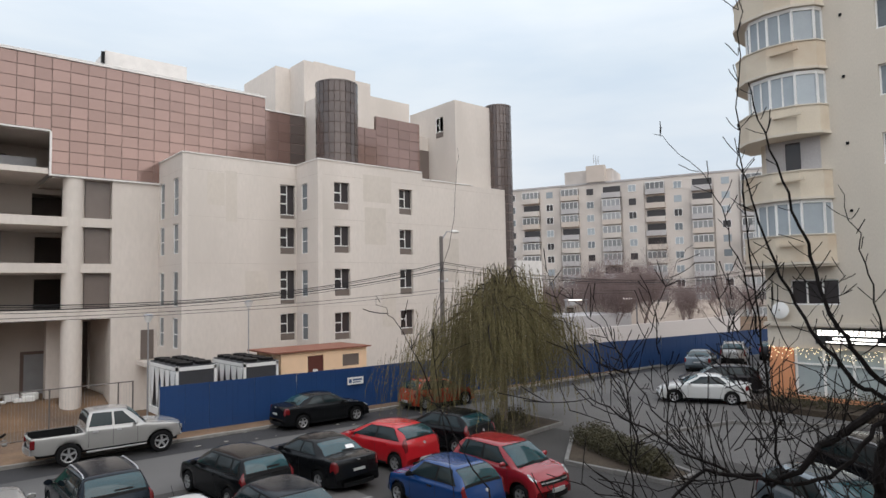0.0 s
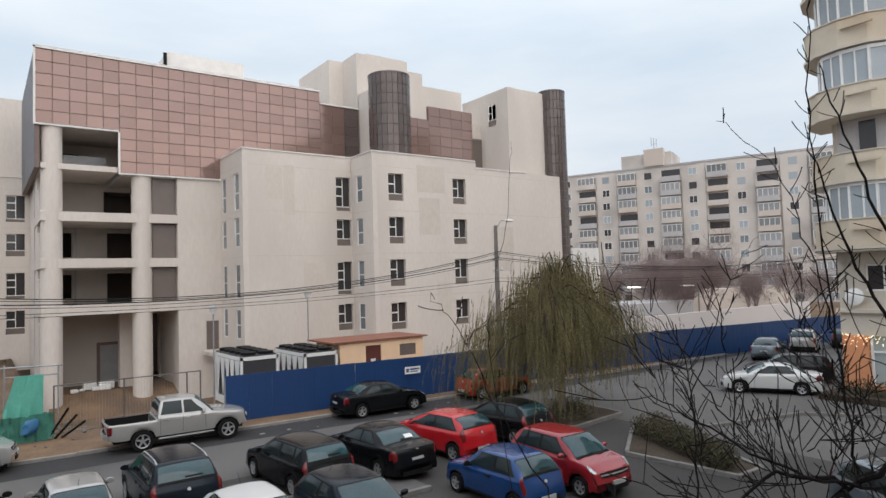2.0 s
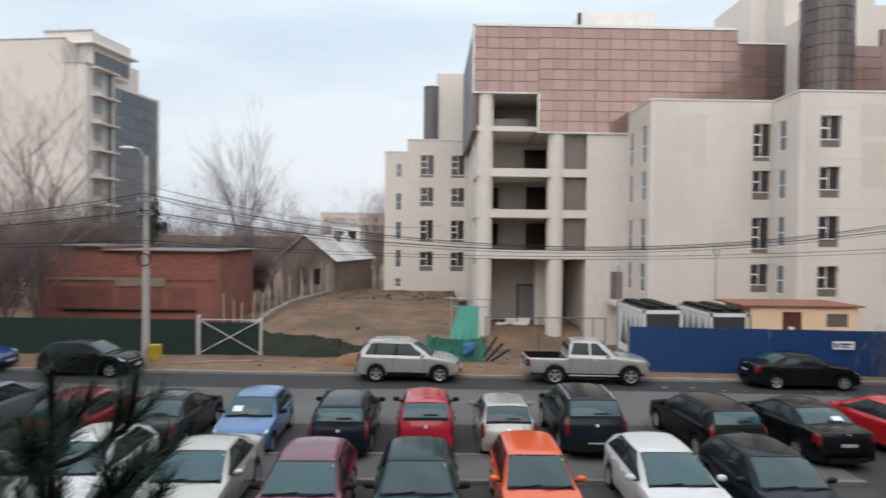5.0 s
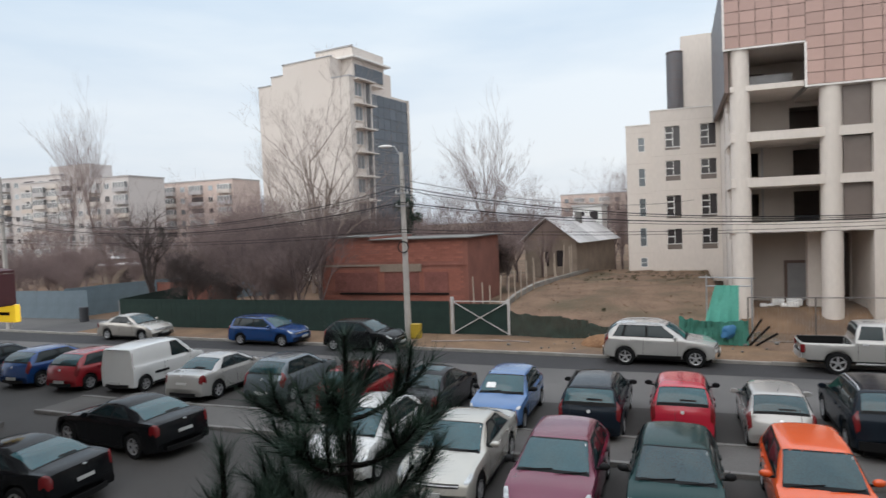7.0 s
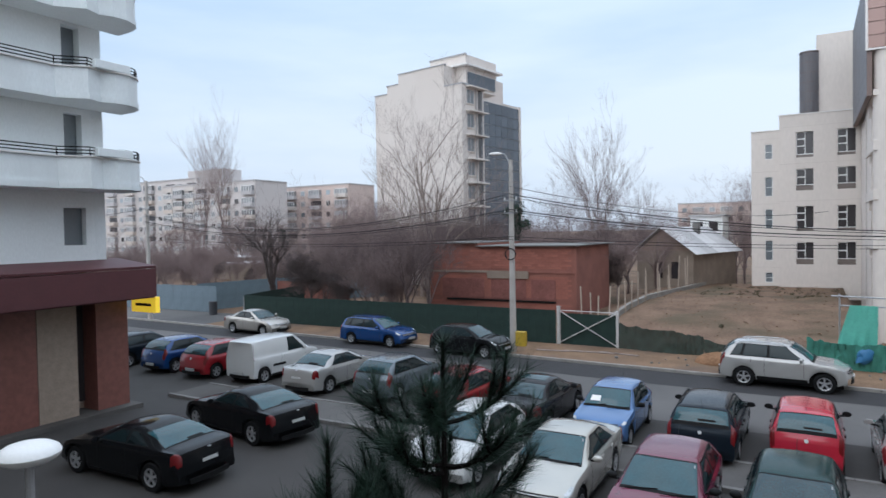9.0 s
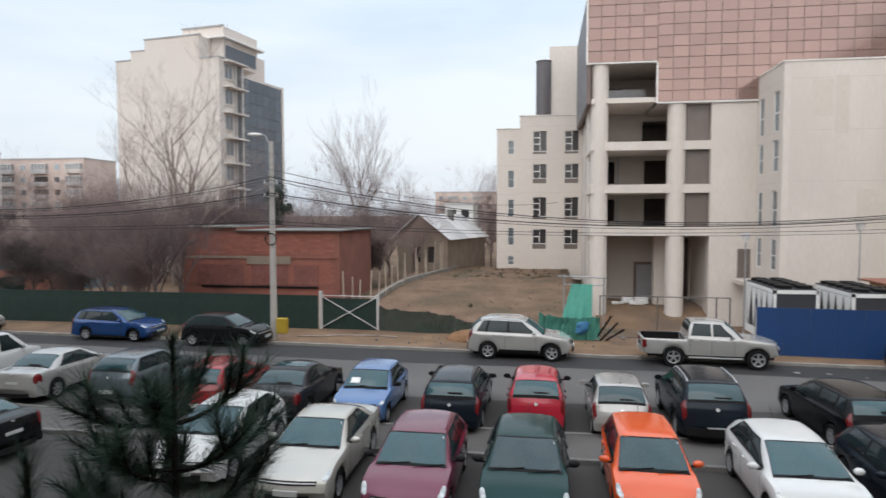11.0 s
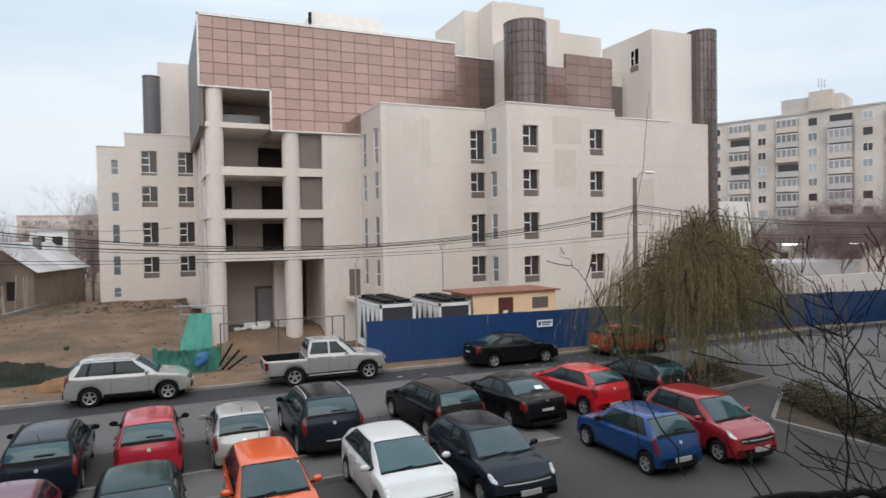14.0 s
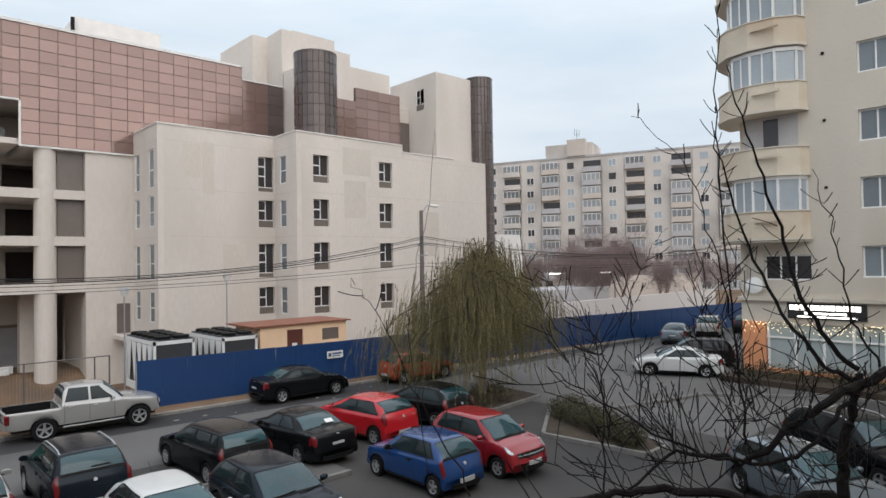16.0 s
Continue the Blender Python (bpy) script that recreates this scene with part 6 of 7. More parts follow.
# beyond the hoarding: low pale wall, sheds and lit shop canopies
single("pale_yard_wall", B(44, 74, 33.5, 33.8, -0.05, 2.35), M["far"], "long pale yard wall behind the hoarding", "wall")
single("yard_shed", B(50, 62, 40, 46, -0.05, 3.0), M["apt_dark"], "low grey shed in the yard", "shed")
single("market_hall", B(70, 98, 47, 54, -0.05, 3.6), M["apt2"], "low brown market hall before the flats", "hall")
for x, y in ((58.0, 46.0), (63.5, 43.0)):
    cn = thing("lit_canopy", pose(x, y, 0, 0, 0, -50), "small canopy with a lit white edge", "canopy")
    part("roof", B(0, 2.6, 0, 1.2, 4.4, 4.55), M["apt_dark"], cn)
    part("lit_edge", B(0.5, 1.9, -0.06, -0.005, 4.42, 4.54), M["lamp_white"], cn)
    part("post", B(0.1, 0.25, 0.5, 0.65, -0.05, 4.4), M["steel"], cn)
    part("post", B(2.35, 2.5, 0.5, 0.65, -0.05, 4.4), M["steel"], cn)

# waste ground to the left: yard walls, pale roofs, dead grass
single("yard_wall", B(-41.0, -33.0, 41.2, 41.5, -0.05, 1.95), M["mortar"], "low brown brick yard wall", "wall")
for x, y, w, h in ((-62, 55, 9, 2.6), (-50, 60, 7, 2.4), (-72, 62, 12, 3.0), (-44, 52, 5, 2.3)):
    sh_ = thing("garden_shed", pose(x, y, 0, 0, 0, random.uniform(-12, 12)), "low grey shed with a pale sheet roof", "shed", "garden sheds")
    part("wall", B(0, w, 0, 4, -0.05, h), M["house_wall"], sh_)
    part("roof", B(-0.3, w + 0.3, -0.4, 4.4, h, h + 0.12), M["tin"], sh_)

random.seed(14)
for i in range(30):
    x = random.uniform(9, 22)
    y = 27.25 - 0.045 * (x - 8) - random.uniform(0.1, 0.5) if i % 2 else random.uniform(24.4, 26.0)
    w = random.uniform(0.06, 0.22)
    z = 0.10 if y > road_y(x) + 0.16 else 0.005
    single("litter", B(x, x + w, y, y + w * 0.6, z, z + 0.03, 0.006), M["kerb_pale"], "scrap of pale litter on the street", "litter", "litter")


# ---- corner building with the shop (face looks along -x) ----
shop = thing("corner_building", pose(34, 14.6, 0, 0, 0, -90), "cream corner block of flats over a shop", "building")
# local x runs towards the camera's side, local -y is the street face
SILLS = [8.2, 11.3, 14.45, 17.6, 20.7]
holes = [(6.05, 7.5, z, z + 1.45) for z in (5.0, 8.15, 11.25, 14.4, 17.5, 20.6)] + [(1.75, 3.95, 4.85, 6.1)] + [(9.6, 11.2, z, z + 1.45) for z in (5.0, 8.15, 11.25, 14.4, 17.5, 20.6)]
part("wall", wall_panel(bmesh.new(), 0.9, 30, 3.9, 25, holes, 0.3), M["cream"], shop)
# Near-black block puts the darkness of unlit rooms into its colour.
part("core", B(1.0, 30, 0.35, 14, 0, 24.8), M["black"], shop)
part("end_wall", B(0.55, 0.88, 0.4, 14, 3.9, 25), M["cream"], shop)


def flat_window(parent, m, w, h, split=2):
    win = new("window")
    win.parent = parent
    win.matrix_basis = m
    part("pane", B(0, w, 0.05, 0.07, 0, h), M["glass_shade_dark" if split == 3 else "win_mid"], win)
    fr = bmesh.new()
    t = 0.07
    for k in range(split + 1):
        x = (w - t) * k / split
        box(fr, x, x + t, 0, 0.048, 0, h)
    box(fr, 0, w, -0.01, 0.047, h - t, h + 0.003)
    box(fr, 0, w, -0.08, 0.046, -0.05, t)
    part("window_frame", fr, M["white_frame"], win, "white plastic frame")
    return win


for a, b, z0, z1 in holes:
    flat_window(shop, pose(a, 0.14, z0), b - a, z1 - z0, 3 if a < 3 else 2)
# bow-fronted corner bays, storey by storey
PLAN = [(3.95, 0.0), (3.75, -0.55), (2.9, -1.15), (1.7, -1.30), (0.55, -0.95), (-0.3, -0.1), (-0.7, 1.0), (-0.75, 2.4)]


GLAZED = [(3.9, 0.0), (3.72, -0.52), (2.9, -1.1), (1.75, -1.22), (0.75, -0.92), (0.35, -0.35), (0.35, 1.2)]


def bay_wall(bm, z0, z1, grow=0.0, plan=PLAN):
    cx, cy = 1.8, 1.0
    out = [(x + (x - cx) * grow, y + (y - cy) * grow) for x, y in plan]
    lo = [bm.verts.new((x, y, z0)) for x, y in out]
    hi = [bm.verts.new((x, y, z1)) for x, y in out]
    for i in range(len(out) - 1):
        bm.faces.new((lo[i], lo[i + 1], hi[i + 1], hi[i]))
    bm.faces.new(hi + [bm.verts.new((3.95, 2.4, z1))])
    bm.faces.new(lo + [bm.verts.new((3.95, 2.4, z0))])
    return bm


for k, sill in enumerate(SILLS):
    bay = new("bay")
    bay.parent = shop
    part("parapet", bay_wall(bmesh.new(), sill - 1.25, sill), M["ochre"], bay)
    part("ledge", bay_wall(bmesh.new(), sill - 1.38, sill - 1.26, 0.035), M["cream"], bay)
    part("ledge", bay_wall(bmesh.new(), sill + 0.003, sill + 0.06, 0.02), M["cream"], bay)
    part("flower_rail", B(1.9, 3.2, -1.42, -1.30, sill - 0.5, sill - 0.38), M["ochre"], bay)
    if k == 1:
        # Thin grey and dark sheets over the wall paint the loggia's shade and opening.
        part("loggia_shade_sheet", B(0.95, 3.5, -0.03, -0.006, sill + 0.06, sill + 1.75), M["apt_dark"], bay, "grey sheet coloured for the shade of an open loggia")
        part("loggia_door", B(1.9, 2.6, -0.06, -0.032, sill + 0.06, sill + 1.6), M["glass_shade_dark"], bay)
        continue
    part("glazing", bay_wall(bmesh.new(), sill + 0.06, sill + 1.70, -0.04, GLAZED), M["win_blue"], bay, "grey-blue balcony glazing")
    for i in range(len(GLAZED) - 1):
        (x0, y0), (x1, y1) = GLAZED[i], GLAZED[i + 1]
        for t in ((0.0, 0.5) if 1 < i < 4 else (0.0,)):
            x, y = x0 + (x1 - x0) * t, y0 + (y1 - y0) * t
            x, y = x - (x - 1.8) * 0.03, y - (y - 1.0) * 0.03
            h_ = 0.05 if t == 0 else 0.03
            post = bmesh.new()
            box(post, x - h_, x + h_, y - 0.05, y + 0.05, sill + 0.06, sill + 1.55)
            part("glazing_frame", post, M["white_frame"], bay, "white balcony glazing frame")
    part("glazing_head", bay_wall(bmesh.new(), sill + 1.55, sill + 1.72, -0.015, GLAZED), M["white_frame"], bay)
part("wall", B(0.6, 0.95, 0.0, 0.4, 3.9, 6.9), M["cream"], shop)
part("loggia_ceiling", bay_wall(bmesh.new(), 6.72, 6.80, 0.0), M["cream"], shop)
# ground floor
part("string_course", B(0.5, 30, -0.25, 0.35, 3.82, 4.0), M["cream"], shop)
part("fascia", B(0.6, 30, -0.06, 0.34, 2.75, 3.82), M["cream"], shop)
part("pillar", B(0.75, 1.75, -0.1, 0.34, 0, 2.75), M["orange_wall"], shop, "orange rendered pillar")
part("plinth", B(1.75, 30, -0.08, 0.34, 0, 0.45), M["orange_wall"], shop)
part("shop_window", B(1.75, 30, 0.12, 0.18, 0.45, 2.75), M["shop_glass"], shop, "pale curtained shop glazing")
for i in range(14):
    part("shop_mullion", B(1.8 + i * 1.25, 1.9 + i * 1.25, 0.04, 0.119, 0.45, 2.75), M["white_frame"], shop)
part("shop_rail", B(1.75, 19, 0.05, 0.118, 1.95, 2.04), M["white_frame"], shop)
part("end_wall", B(0.6, 0.75, 0.0, 14, 0, 3.9), M["orange_wall"], shop)
sb_ = new("sign_board")
sb_.parent = shop
part("board", B(2.85, 6.2, -0.16, -0.065, 3.0, 3.75), M["sign_black"], sb_)
bars = bmesh.new()
random.seed(11)
x = 2.95
while x < 5.9:
    w = random.uniform(0.1, 0.24)
    box(bars, x, x + w, -0.172, -0.163, 3.42, 3.66)
    x += w + 0.05
box(bars, 3.6, 5.4, -0.172, -0.163, 3.22, 3.32)
box(bars, 3.3, 5.8, -0.172, -0.163, 3.07, 3.14)
part("lit_lettering_bar", bars, M["lamp_white"], sb_, "glowing white lettering bars")
fl_ = bmesh.new()
for i in range(170):
    x = 0.7 + i * 0.05 + random.uniform(-0.02, 0.02)
    z = 2.78 - random.random() ** 1.5 * 0.55
    bmesh.ops.create_icosphere(fl_, subdivisions=1, radius=0.02, matrix=Matrix.Translation((x, -0.16, z)))
ob = single("fairy_lights", fl_, M["fairy"], "string of warm fairy lights over the shop window", "fairy lights", kind="stuff", m=shop.matrix_world.copy())
dish = bmesh.new()
bmesh.ops.create_cone(dish, cap_ends=False, segments=20, radius1=0.42, radius2=0.05, depth=0.14, matrix=Matrix.Rotation(radians(80), 4, "X"))
d = single("satellite_dish", dish, M["white"], "white satellite dish on the facade", "satellite dish", m=shop.matrix_world @ pose(1.35, -0.35, 4.6))
part("bracket", B(-0.03, 0.03, 0.05, 0.4, -0.03, 0.03), M["steel"], d)
ac = thing("air_conditioner", shop.matrix_world @ pose(8.0, -0.35, 8.2), "white air conditioner on the facade", "air conditioner")
part("casing", B(0, 0.8, 0, 0.33, 0, 0.55, 0.02), M["white"], ac)
part("fan_grille", cyl(bmesh.new(), 0.28, 0.0, 0, 0.02, 0.2), M["ink"], ac).matrix_basis = pose(0, 0.0, 0.28, 90, 0, 0)
for z in (9.2, 12.4, 15.6, 18.6):
    part("vent_cap", B(4.6, 4.72, -0.06, 0.0, z, z + 0.12), M["trim"], shop)
single("shop_hedge_bed", B(31.2, 33.85, 3, 14.0, -0.05, 0.28), M["bed_soil"], "brown planted strip under the shop window", "flower bed")

# ---- white building with rounded balconies (face looks along +x) ----
wb_b = thing("balcony_building", pose(-21.5, 13.9, 0), "white block of flats with rounded balconies over a shop", "building")
m_face = pose(0, 0, 0, 0, 0, 90)
wp = part("wall", wall_panel(bmesh.new(), -16.0, -0.8, 5.0, 24, [(-1.75, -1.15, z, z + 1.75) for z in (8.4, 11.3, 14.2)] + [(-1.85, -1.1, 5.75, 7.0)], 0.4), M["white_wall"], wb_b)
wp.matrix_basis = m_face
part("core", B(-14, -0.45, -16, -0.82, 0, 23.8), M["dim"], wb_b)
part("end_wall", B(-14, -0.02, -0.8, -0.4, 5.0, 24), M["white_wall"], wb_b)
for z in (8.4, 11.3, 14.2):
    part("door_pane", B(-0.38, -0.33, -1.75, -1.15, z, z + 1.75), M["win_mid"], wb_b)
part("window_pane", B(-0.30, -0.25, -1.85, -1.1, 5.75, 7.0), M["win_mid"], wb_b)


def round_balcony(z0):
    """A balcony slab and parapet with a rounded end, a rail above."""
    bl = new("balcony")
    bl.parent = wb_b
    plan = [(0.02, -9.0), (1.15, -9.0), (1.15, -2.6), (1.75, -1.9)] + [(0.75 + 1.05 * math.cos(a), -0.75 + 1.0 * math.sin(a)) for a in [math.radians(q) for q in (-40, -15, 10, 35, 60, 85)]] + [(0.02, 0.28)]
    def prism(pl, a, b):
        bm = bmesh.new()
        lo = [bm.verts.new((x, y, a)) for x, y in pl]
        hi = [bm.verts.new((x, y, b)) for x, y in pl]
        for i in range(len(pl)):
            j = (i + 1) % len(pl)
            bm.faces.new((lo[i], lo[j], hi[j], hi[i]))
        bm.faces.new(lo[::-1])
        bm.faces.new(hi)
        return bm
    part("slab", prism(plan, z0, z0 + 0.2), M["white_wall"], bl)
    inner = [(x - 0.05 if x > 0.1 else x, y) for x, y in plan]
    part("parapet", prism(inner, z0 + 0.203, z0 + 0.98), M["white_wall"], bl)
    part("coping", prism([(x + 0.03, y) for x, y in plan], z0 + 0.983, z0 + 1.02), M["coping"], bl)
    rail = []
    for zz in (1.10, 1.2, 1.3):
        rail.append([((x - 0.08, y, z0 + zz), 0.02) for x, y in plan[1:-1]])
    for x, y in plan[1:-1]:
        rail.append([((x - 0.08, y, z0 + 1.02), 0.018), ((x - 0.08, y, z0 + 1.3), 0.018)])
    mesh_part("rail", tubes(rail, 5), M["trim"], bl, "dark metal rail")
    part("planter", B(1.45, 1.8, -1.7, -0.5, z0 + 1.03, z0 + 1.30, 0.02), M["white_wall"], bl)


for z in (7.55, 10.35, 13.15, 15.95):
    round_balcony(z)
# shop front below
fa = bmesh.new()
plate(fa, [(-0.2, -16, 5.25), (1.9, -16, 5.0), (1.9, 0.15, 5.0), (-0.2, 0.15, 5.25)], 0.08)
part("canopy_roof", fa, M["maroon"], wb_b)
part("canopy_fascia", B(1.8, 1.9, -16, 0.15, 3.95, 4.9), M["maroon"], wb_b, "dark maroon fascia")
part("canopy_soffit", B(-0.2, 1.8, -16, 0.15, 3.9, 3.95), M["maroon"], wb_b)
part("shop_wall", B(-0.6, -0.4, -16, -0.3, 0, 4.0), M["tan_stone"], wb_b)
for y0, y1, mt in ((-1.15, 0.0, "granite"), (-3.05, -1.8, "tan_stone"), (-5.2, -3.07, "granite")):
    part("pillar", B(-0.38, 0.45, y0, y1, 0, 3.9), M[mt], wb_b)
part("shop_window", B(-0.38, -0.3, -1.8, -1.15, 0.4, 3.9), M["glass_shade_dark"], wb_b)
part("step", B(-0.6, 0.9, -16, 0.2, -0.05, 0.14), M["paving"], wb_b)
ys = thing("lit_sign", pose(-21.0, 14.0, 3.35), "small lit yellow box sign under the canopy", "sign")
part("box", B(-0.1, 1.25, 0.1, 0.28, 0, 0.55, 0.02), M["yellow_lit"], ys)
yb = bmesh.new()
box(yb, 0.15, 1.0, 0.085, 0.098, 0.22, 0.32)
part("lettering_bar", yb, M["ink"], ys)
part("hanger", B(0.5, 0.56, 0.16, 0.22, 0.55, 0.62), M["steel"], ys)
gl = thing("path_lamp", pose(-9.9, 4.9, 0), "white mushroom-shaped lamp on a grey post", "lamp")
part("post", cyl(bmesh.new(), 0, 0, 0, 2.75, 0.06, n=10), M["steel"], gl)
gs = bmesh.new()
bmesh.ops.create_uvsphere(gs, u_segments=18, v_segments=8, radius=1, matrix=Matrix.Translation((0, 0, 2.9)) @ Matrix.Diagonal((0.42, 0.42, 0.17, 1)))
part("shade", gs, M["white"], gl, "", True)
single("litter_bin", cyl(bmesh.new(), -38.8, 32.6, 0.0, 1.1, 0.3, n=14), M["ink"], "dark litter bin by the hoarding", "bin")


# ---- trees ----
def grow(rng, p, d, length, r, depth, lines, spread=0.5, up=0.15, kids=3, seg=4, droop=0.0):
    """Recursive limbs; appends tapered polylines."""
    pts = [(Vector(p), r)]
    q, dd = Vector(p), Vector(d).normalized()
    for i in range(seg):
        dd = (dd + Vector((rng.uniform(-1, 1), rng.uniform(-1, 1), rng.uniform(-1, 1))) * 0.13 + Vector((0, 0, up - droop)) * 0.25).normalized()
        q = q + dd * length / seg
        pts.append((q.copy(), max(r * (1 - 0.55 * (i + 1) / seg), 0.004)))
    lines.append(pts)
    if depth <= 0:
        return
    for k in range(kids):
        t = rng.uniform(0.35, 1.0)
        i = min(int(t * seg), seg - 1)
        base = pts[i][0].lerp(pts[i + 1][0], t * seg - i)
        side = Vector((rng.uniform(-1, 1), rng.uniform(-1, 1), rng.uniform(-0.3, 0.8)))
        nd = (dd * (1 - spread) + side.normalized() * spread).normalized()
        grow(rng, base, nd, length * rng.uniform(0.5, 0.8), pts[i][1] * 0.62, depth - 1, lines, spread, up, kids, seg, droop)


def bare_tree_mesh(seed, h, r, depth, kids, spread, material, fan=0.6):
    rng = random.Random(seed)
    lines = []
    trunk = [(Vector((0, 0, 0)), r), (Vector((0.05, 0, h * 0.15)), r * 0.9), (Vector((0, 0.05, h * 0.3)), r * 0.8)]
    lines.append(trunk)
    for k in range(5):
        grow(rng, trunk[rng.choice((1, 2, 2))][0], (rng.uniform(-fan, fan), rng.uniform(-fan, fan), 1), h * rng.uniform(0.4, 0.62), r * 0.6, depth, lines, spread, 0.2, kids)
    me = tubes(lines[:1], 8)
    me.materials.append(material)
    crown = tubes(lines[1:], 4)
    crown.materials.append(material)
    return me, crown


def bare_tree(meshes, m, label, group="bare trees", name="bare_tree"):
    t = thing(name, m, label, "tree", group)
    piece("trunk", meshes[0], t, pose(0, 0, 0))
    piece("crown", meshes[1], t, pose(0, 0, 0))
    return t


TA = bare_tree_mesh(3, 12, 0.20, 5, 3, 0.46, M["bark_mid"])
TBm = bare_tree_mesh(5, 9, 0.16, 4, 4, 0.5, M["twig"])
TC = bare_tree_mesh(8, 7, 0.27, 3, 4, 0.6, M["bark_mid_dark"])
TD = bare_tree_mesh(12, 11, 0.15, 5, 3, 0.46, M["twig"])
TK = bare_tree_mesh(23, 9, 0.15, 4, 5, 0.52, mat("dusky_brown_twigs", (0.125, 0.092, 0.088), 0.95, var=0.3, scale=2))
TP = bare_tree_mesh(29, 11, 0.13, 4, 4, 0.34, M["twig"], 0.2)
SK = bare_tree_mesh(17, 3.6, 0.06, 4, 6, 0.66, M["bark_mid_dark"])
SH = bare_tree_mesh(15, 4.2, 0.07, 4, 5, 0.55, M["twig"])
bare_tree(TA, pose(-28.4, 46.5, 0, 0, 0, 30) @ Matrix.Diagonal((1.05, 1.05, 1.12, 1)), "tall pale leafless tree before the cream tower")
bare_tree(TA, pose(-31.5, 50.5, 0, 0, 0, 140), "pale leafless tree behind the brick shed")
bare_tree(TC, pose(-36.5, 36.5, 0, 0, 0, 80), "leafless fruit tree with dark crooked limbs")
bare_tree(TP, pose(-17.2, 60, 0, 0, 0, 10) @ Matrix.Diagonal((0.9, 0.9, 0.92, 1)), "slim leafless tree behind the old house")
bare_tree(TD, pose(-21.5, 60, 0, 0, 0, 220) @ Matrix.Diagonal((0.8, 0.8, 0.8, 1)), "purple-brown leafless tree in the thicket")
bare_tree(TP, pose(-89, 78, 0, 0, 0, 20) @ Matrix.Diagonal((1.15, 1.15, 1.55, 1)), "tall leafless poplar far off")
bare_tree(TP, pose(-97, 80, 0, 0, 0, 200) @ Matrix.Diagonal((1.0, 1.0, 1.4, 1)), "tall leafless poplar far off")
bare_tree(TBm, pose(-38.0, 55, 0, 0, 0, 60), "leafless tree beside the cream tower")
rng = random.Random(21)
for i in range(95):
    keep = rng.random()
    x, y = rng.uniform(-64, -11), rng.uniform(52, 82)
    if -47 < x < -26 and y > 58:
        y = rng.uniform(50, 57)
    if x < -34 and keep < 0.6:
        continue
    bare_tree(rng.choice((TBm, TK, TK, TD)), pose(x, y, 0, 0, 0, rng.uniform(0, 360)) @ Matrix.Diagonal([rng.uniform(0.46, 0.74)] * 3 + [1]), "purple-brown leafless tree in the thicket", "thicket trees")
for i in range(26):
    x, y = rng.uniform(-34, -15), rng.uniform(33.5, 40.5)
    if x > -22:
        y = rng.uniform(50.5, 53)
        x = rng.uniform(-26, -12.5)
    bare_tree(rng.choice((SH, SH, SH, SK)), pose(x, y, 0, 0, 0, rng.uniform(0, 360)) @ Matrix.Diagonal([rng.uniform(0.7, 1.25)] * 3 + [1]), "tangled leafless shrub behind the green fence", "shrubs", "shrub")
for i in range(14):
    x, y = rng.uniform(-62, -42), rng.uniform(36, 43)
    bare_tree(SH, pose(x, y, 0, 0, 0, rng.uniform(0, 360)) @ Matrix.Diagonal([rng.uniform(0.6, 1.0)] * 3 + [1]), "tangled leafless shrub in the waste ground", "shrubs", "shrub")
for i in range(6):
    x, y = rng.uniform(-30.5, -22), rng.uniform(33.5, 39)
    bare_tree(rng.choice((SH, TK)), pose(x, y, 0, 0, 0, rng.uniform(0, 360)) @ Matrix.Diagonal([rng.uniform(0.5, 0.8)] * 3 + [1]), "dense dark leafless shrub before the brick shed", "shrubs", "shrub")
for i in range(22):
    x, y = rng.uniform(-90, -40), rng.uniform(44, 70)
    bare_tree(SK, pose(x, y, 0, 0, 0, rng.uniform(0, 360)) @ Matrix.Diagonal([rng.uniform(0.45, 0.9)] * 3 + [1]), "dark leafless shrub in the waste ground", "shrubs", "shrub")
for i in range(20):
    x, y = rng.uniform(-80, -40), rng.uniform(42, 62)
    bare_tree(SH, pose(x, y, 0, 0, 0, rng.uniform(0, 360)) @ Matrix.Diagonal([rng.uniform(0.55, 1.0)] * 3 + [1]), "tangled leafless shrub in the waste ground", "shrubs", "shrub")
for i in range(40):
    x, y = rng.uniform(-150, 0), rng.uniform(88, 118)
    bare_tree(rng.choice((TBm, TD, TBm)), pose(x, y, 0, 0, 0, rng.uniform(0, 360)) @ Matrix.Diagonal([rng.uniform(0.7, 1.0)] * 3 + [1]), "hazy leafless tree in the distance", "far trees")
for i in range(9):
    x, y = rng.uniform(-14, -3), rng.uniform(72, 86)
    bare_tree(rng.choice((TBm, TD)), pose(x, y, 0, 0, 0, rng.uniform(0, 360)) @ Matrix.Diagonal([rng.uniform(0.55, 0.85)] * 3 + [1]), "hazy leafless tree behind the old house", "far trees")
for i in range(26):
    x, y = rng.uniform(58, 92), rng.uniform(34, 62)
    bare_tree(SH, pose(x, y, 0, 0, 0, rng.uniform(0, 360)) @ Matrix.Diagonal([rng.uniform(1.0, 1.6)] * 3 + [1]), "purple-brown shrub before the flats", "shrubs by the flats", "shrub")


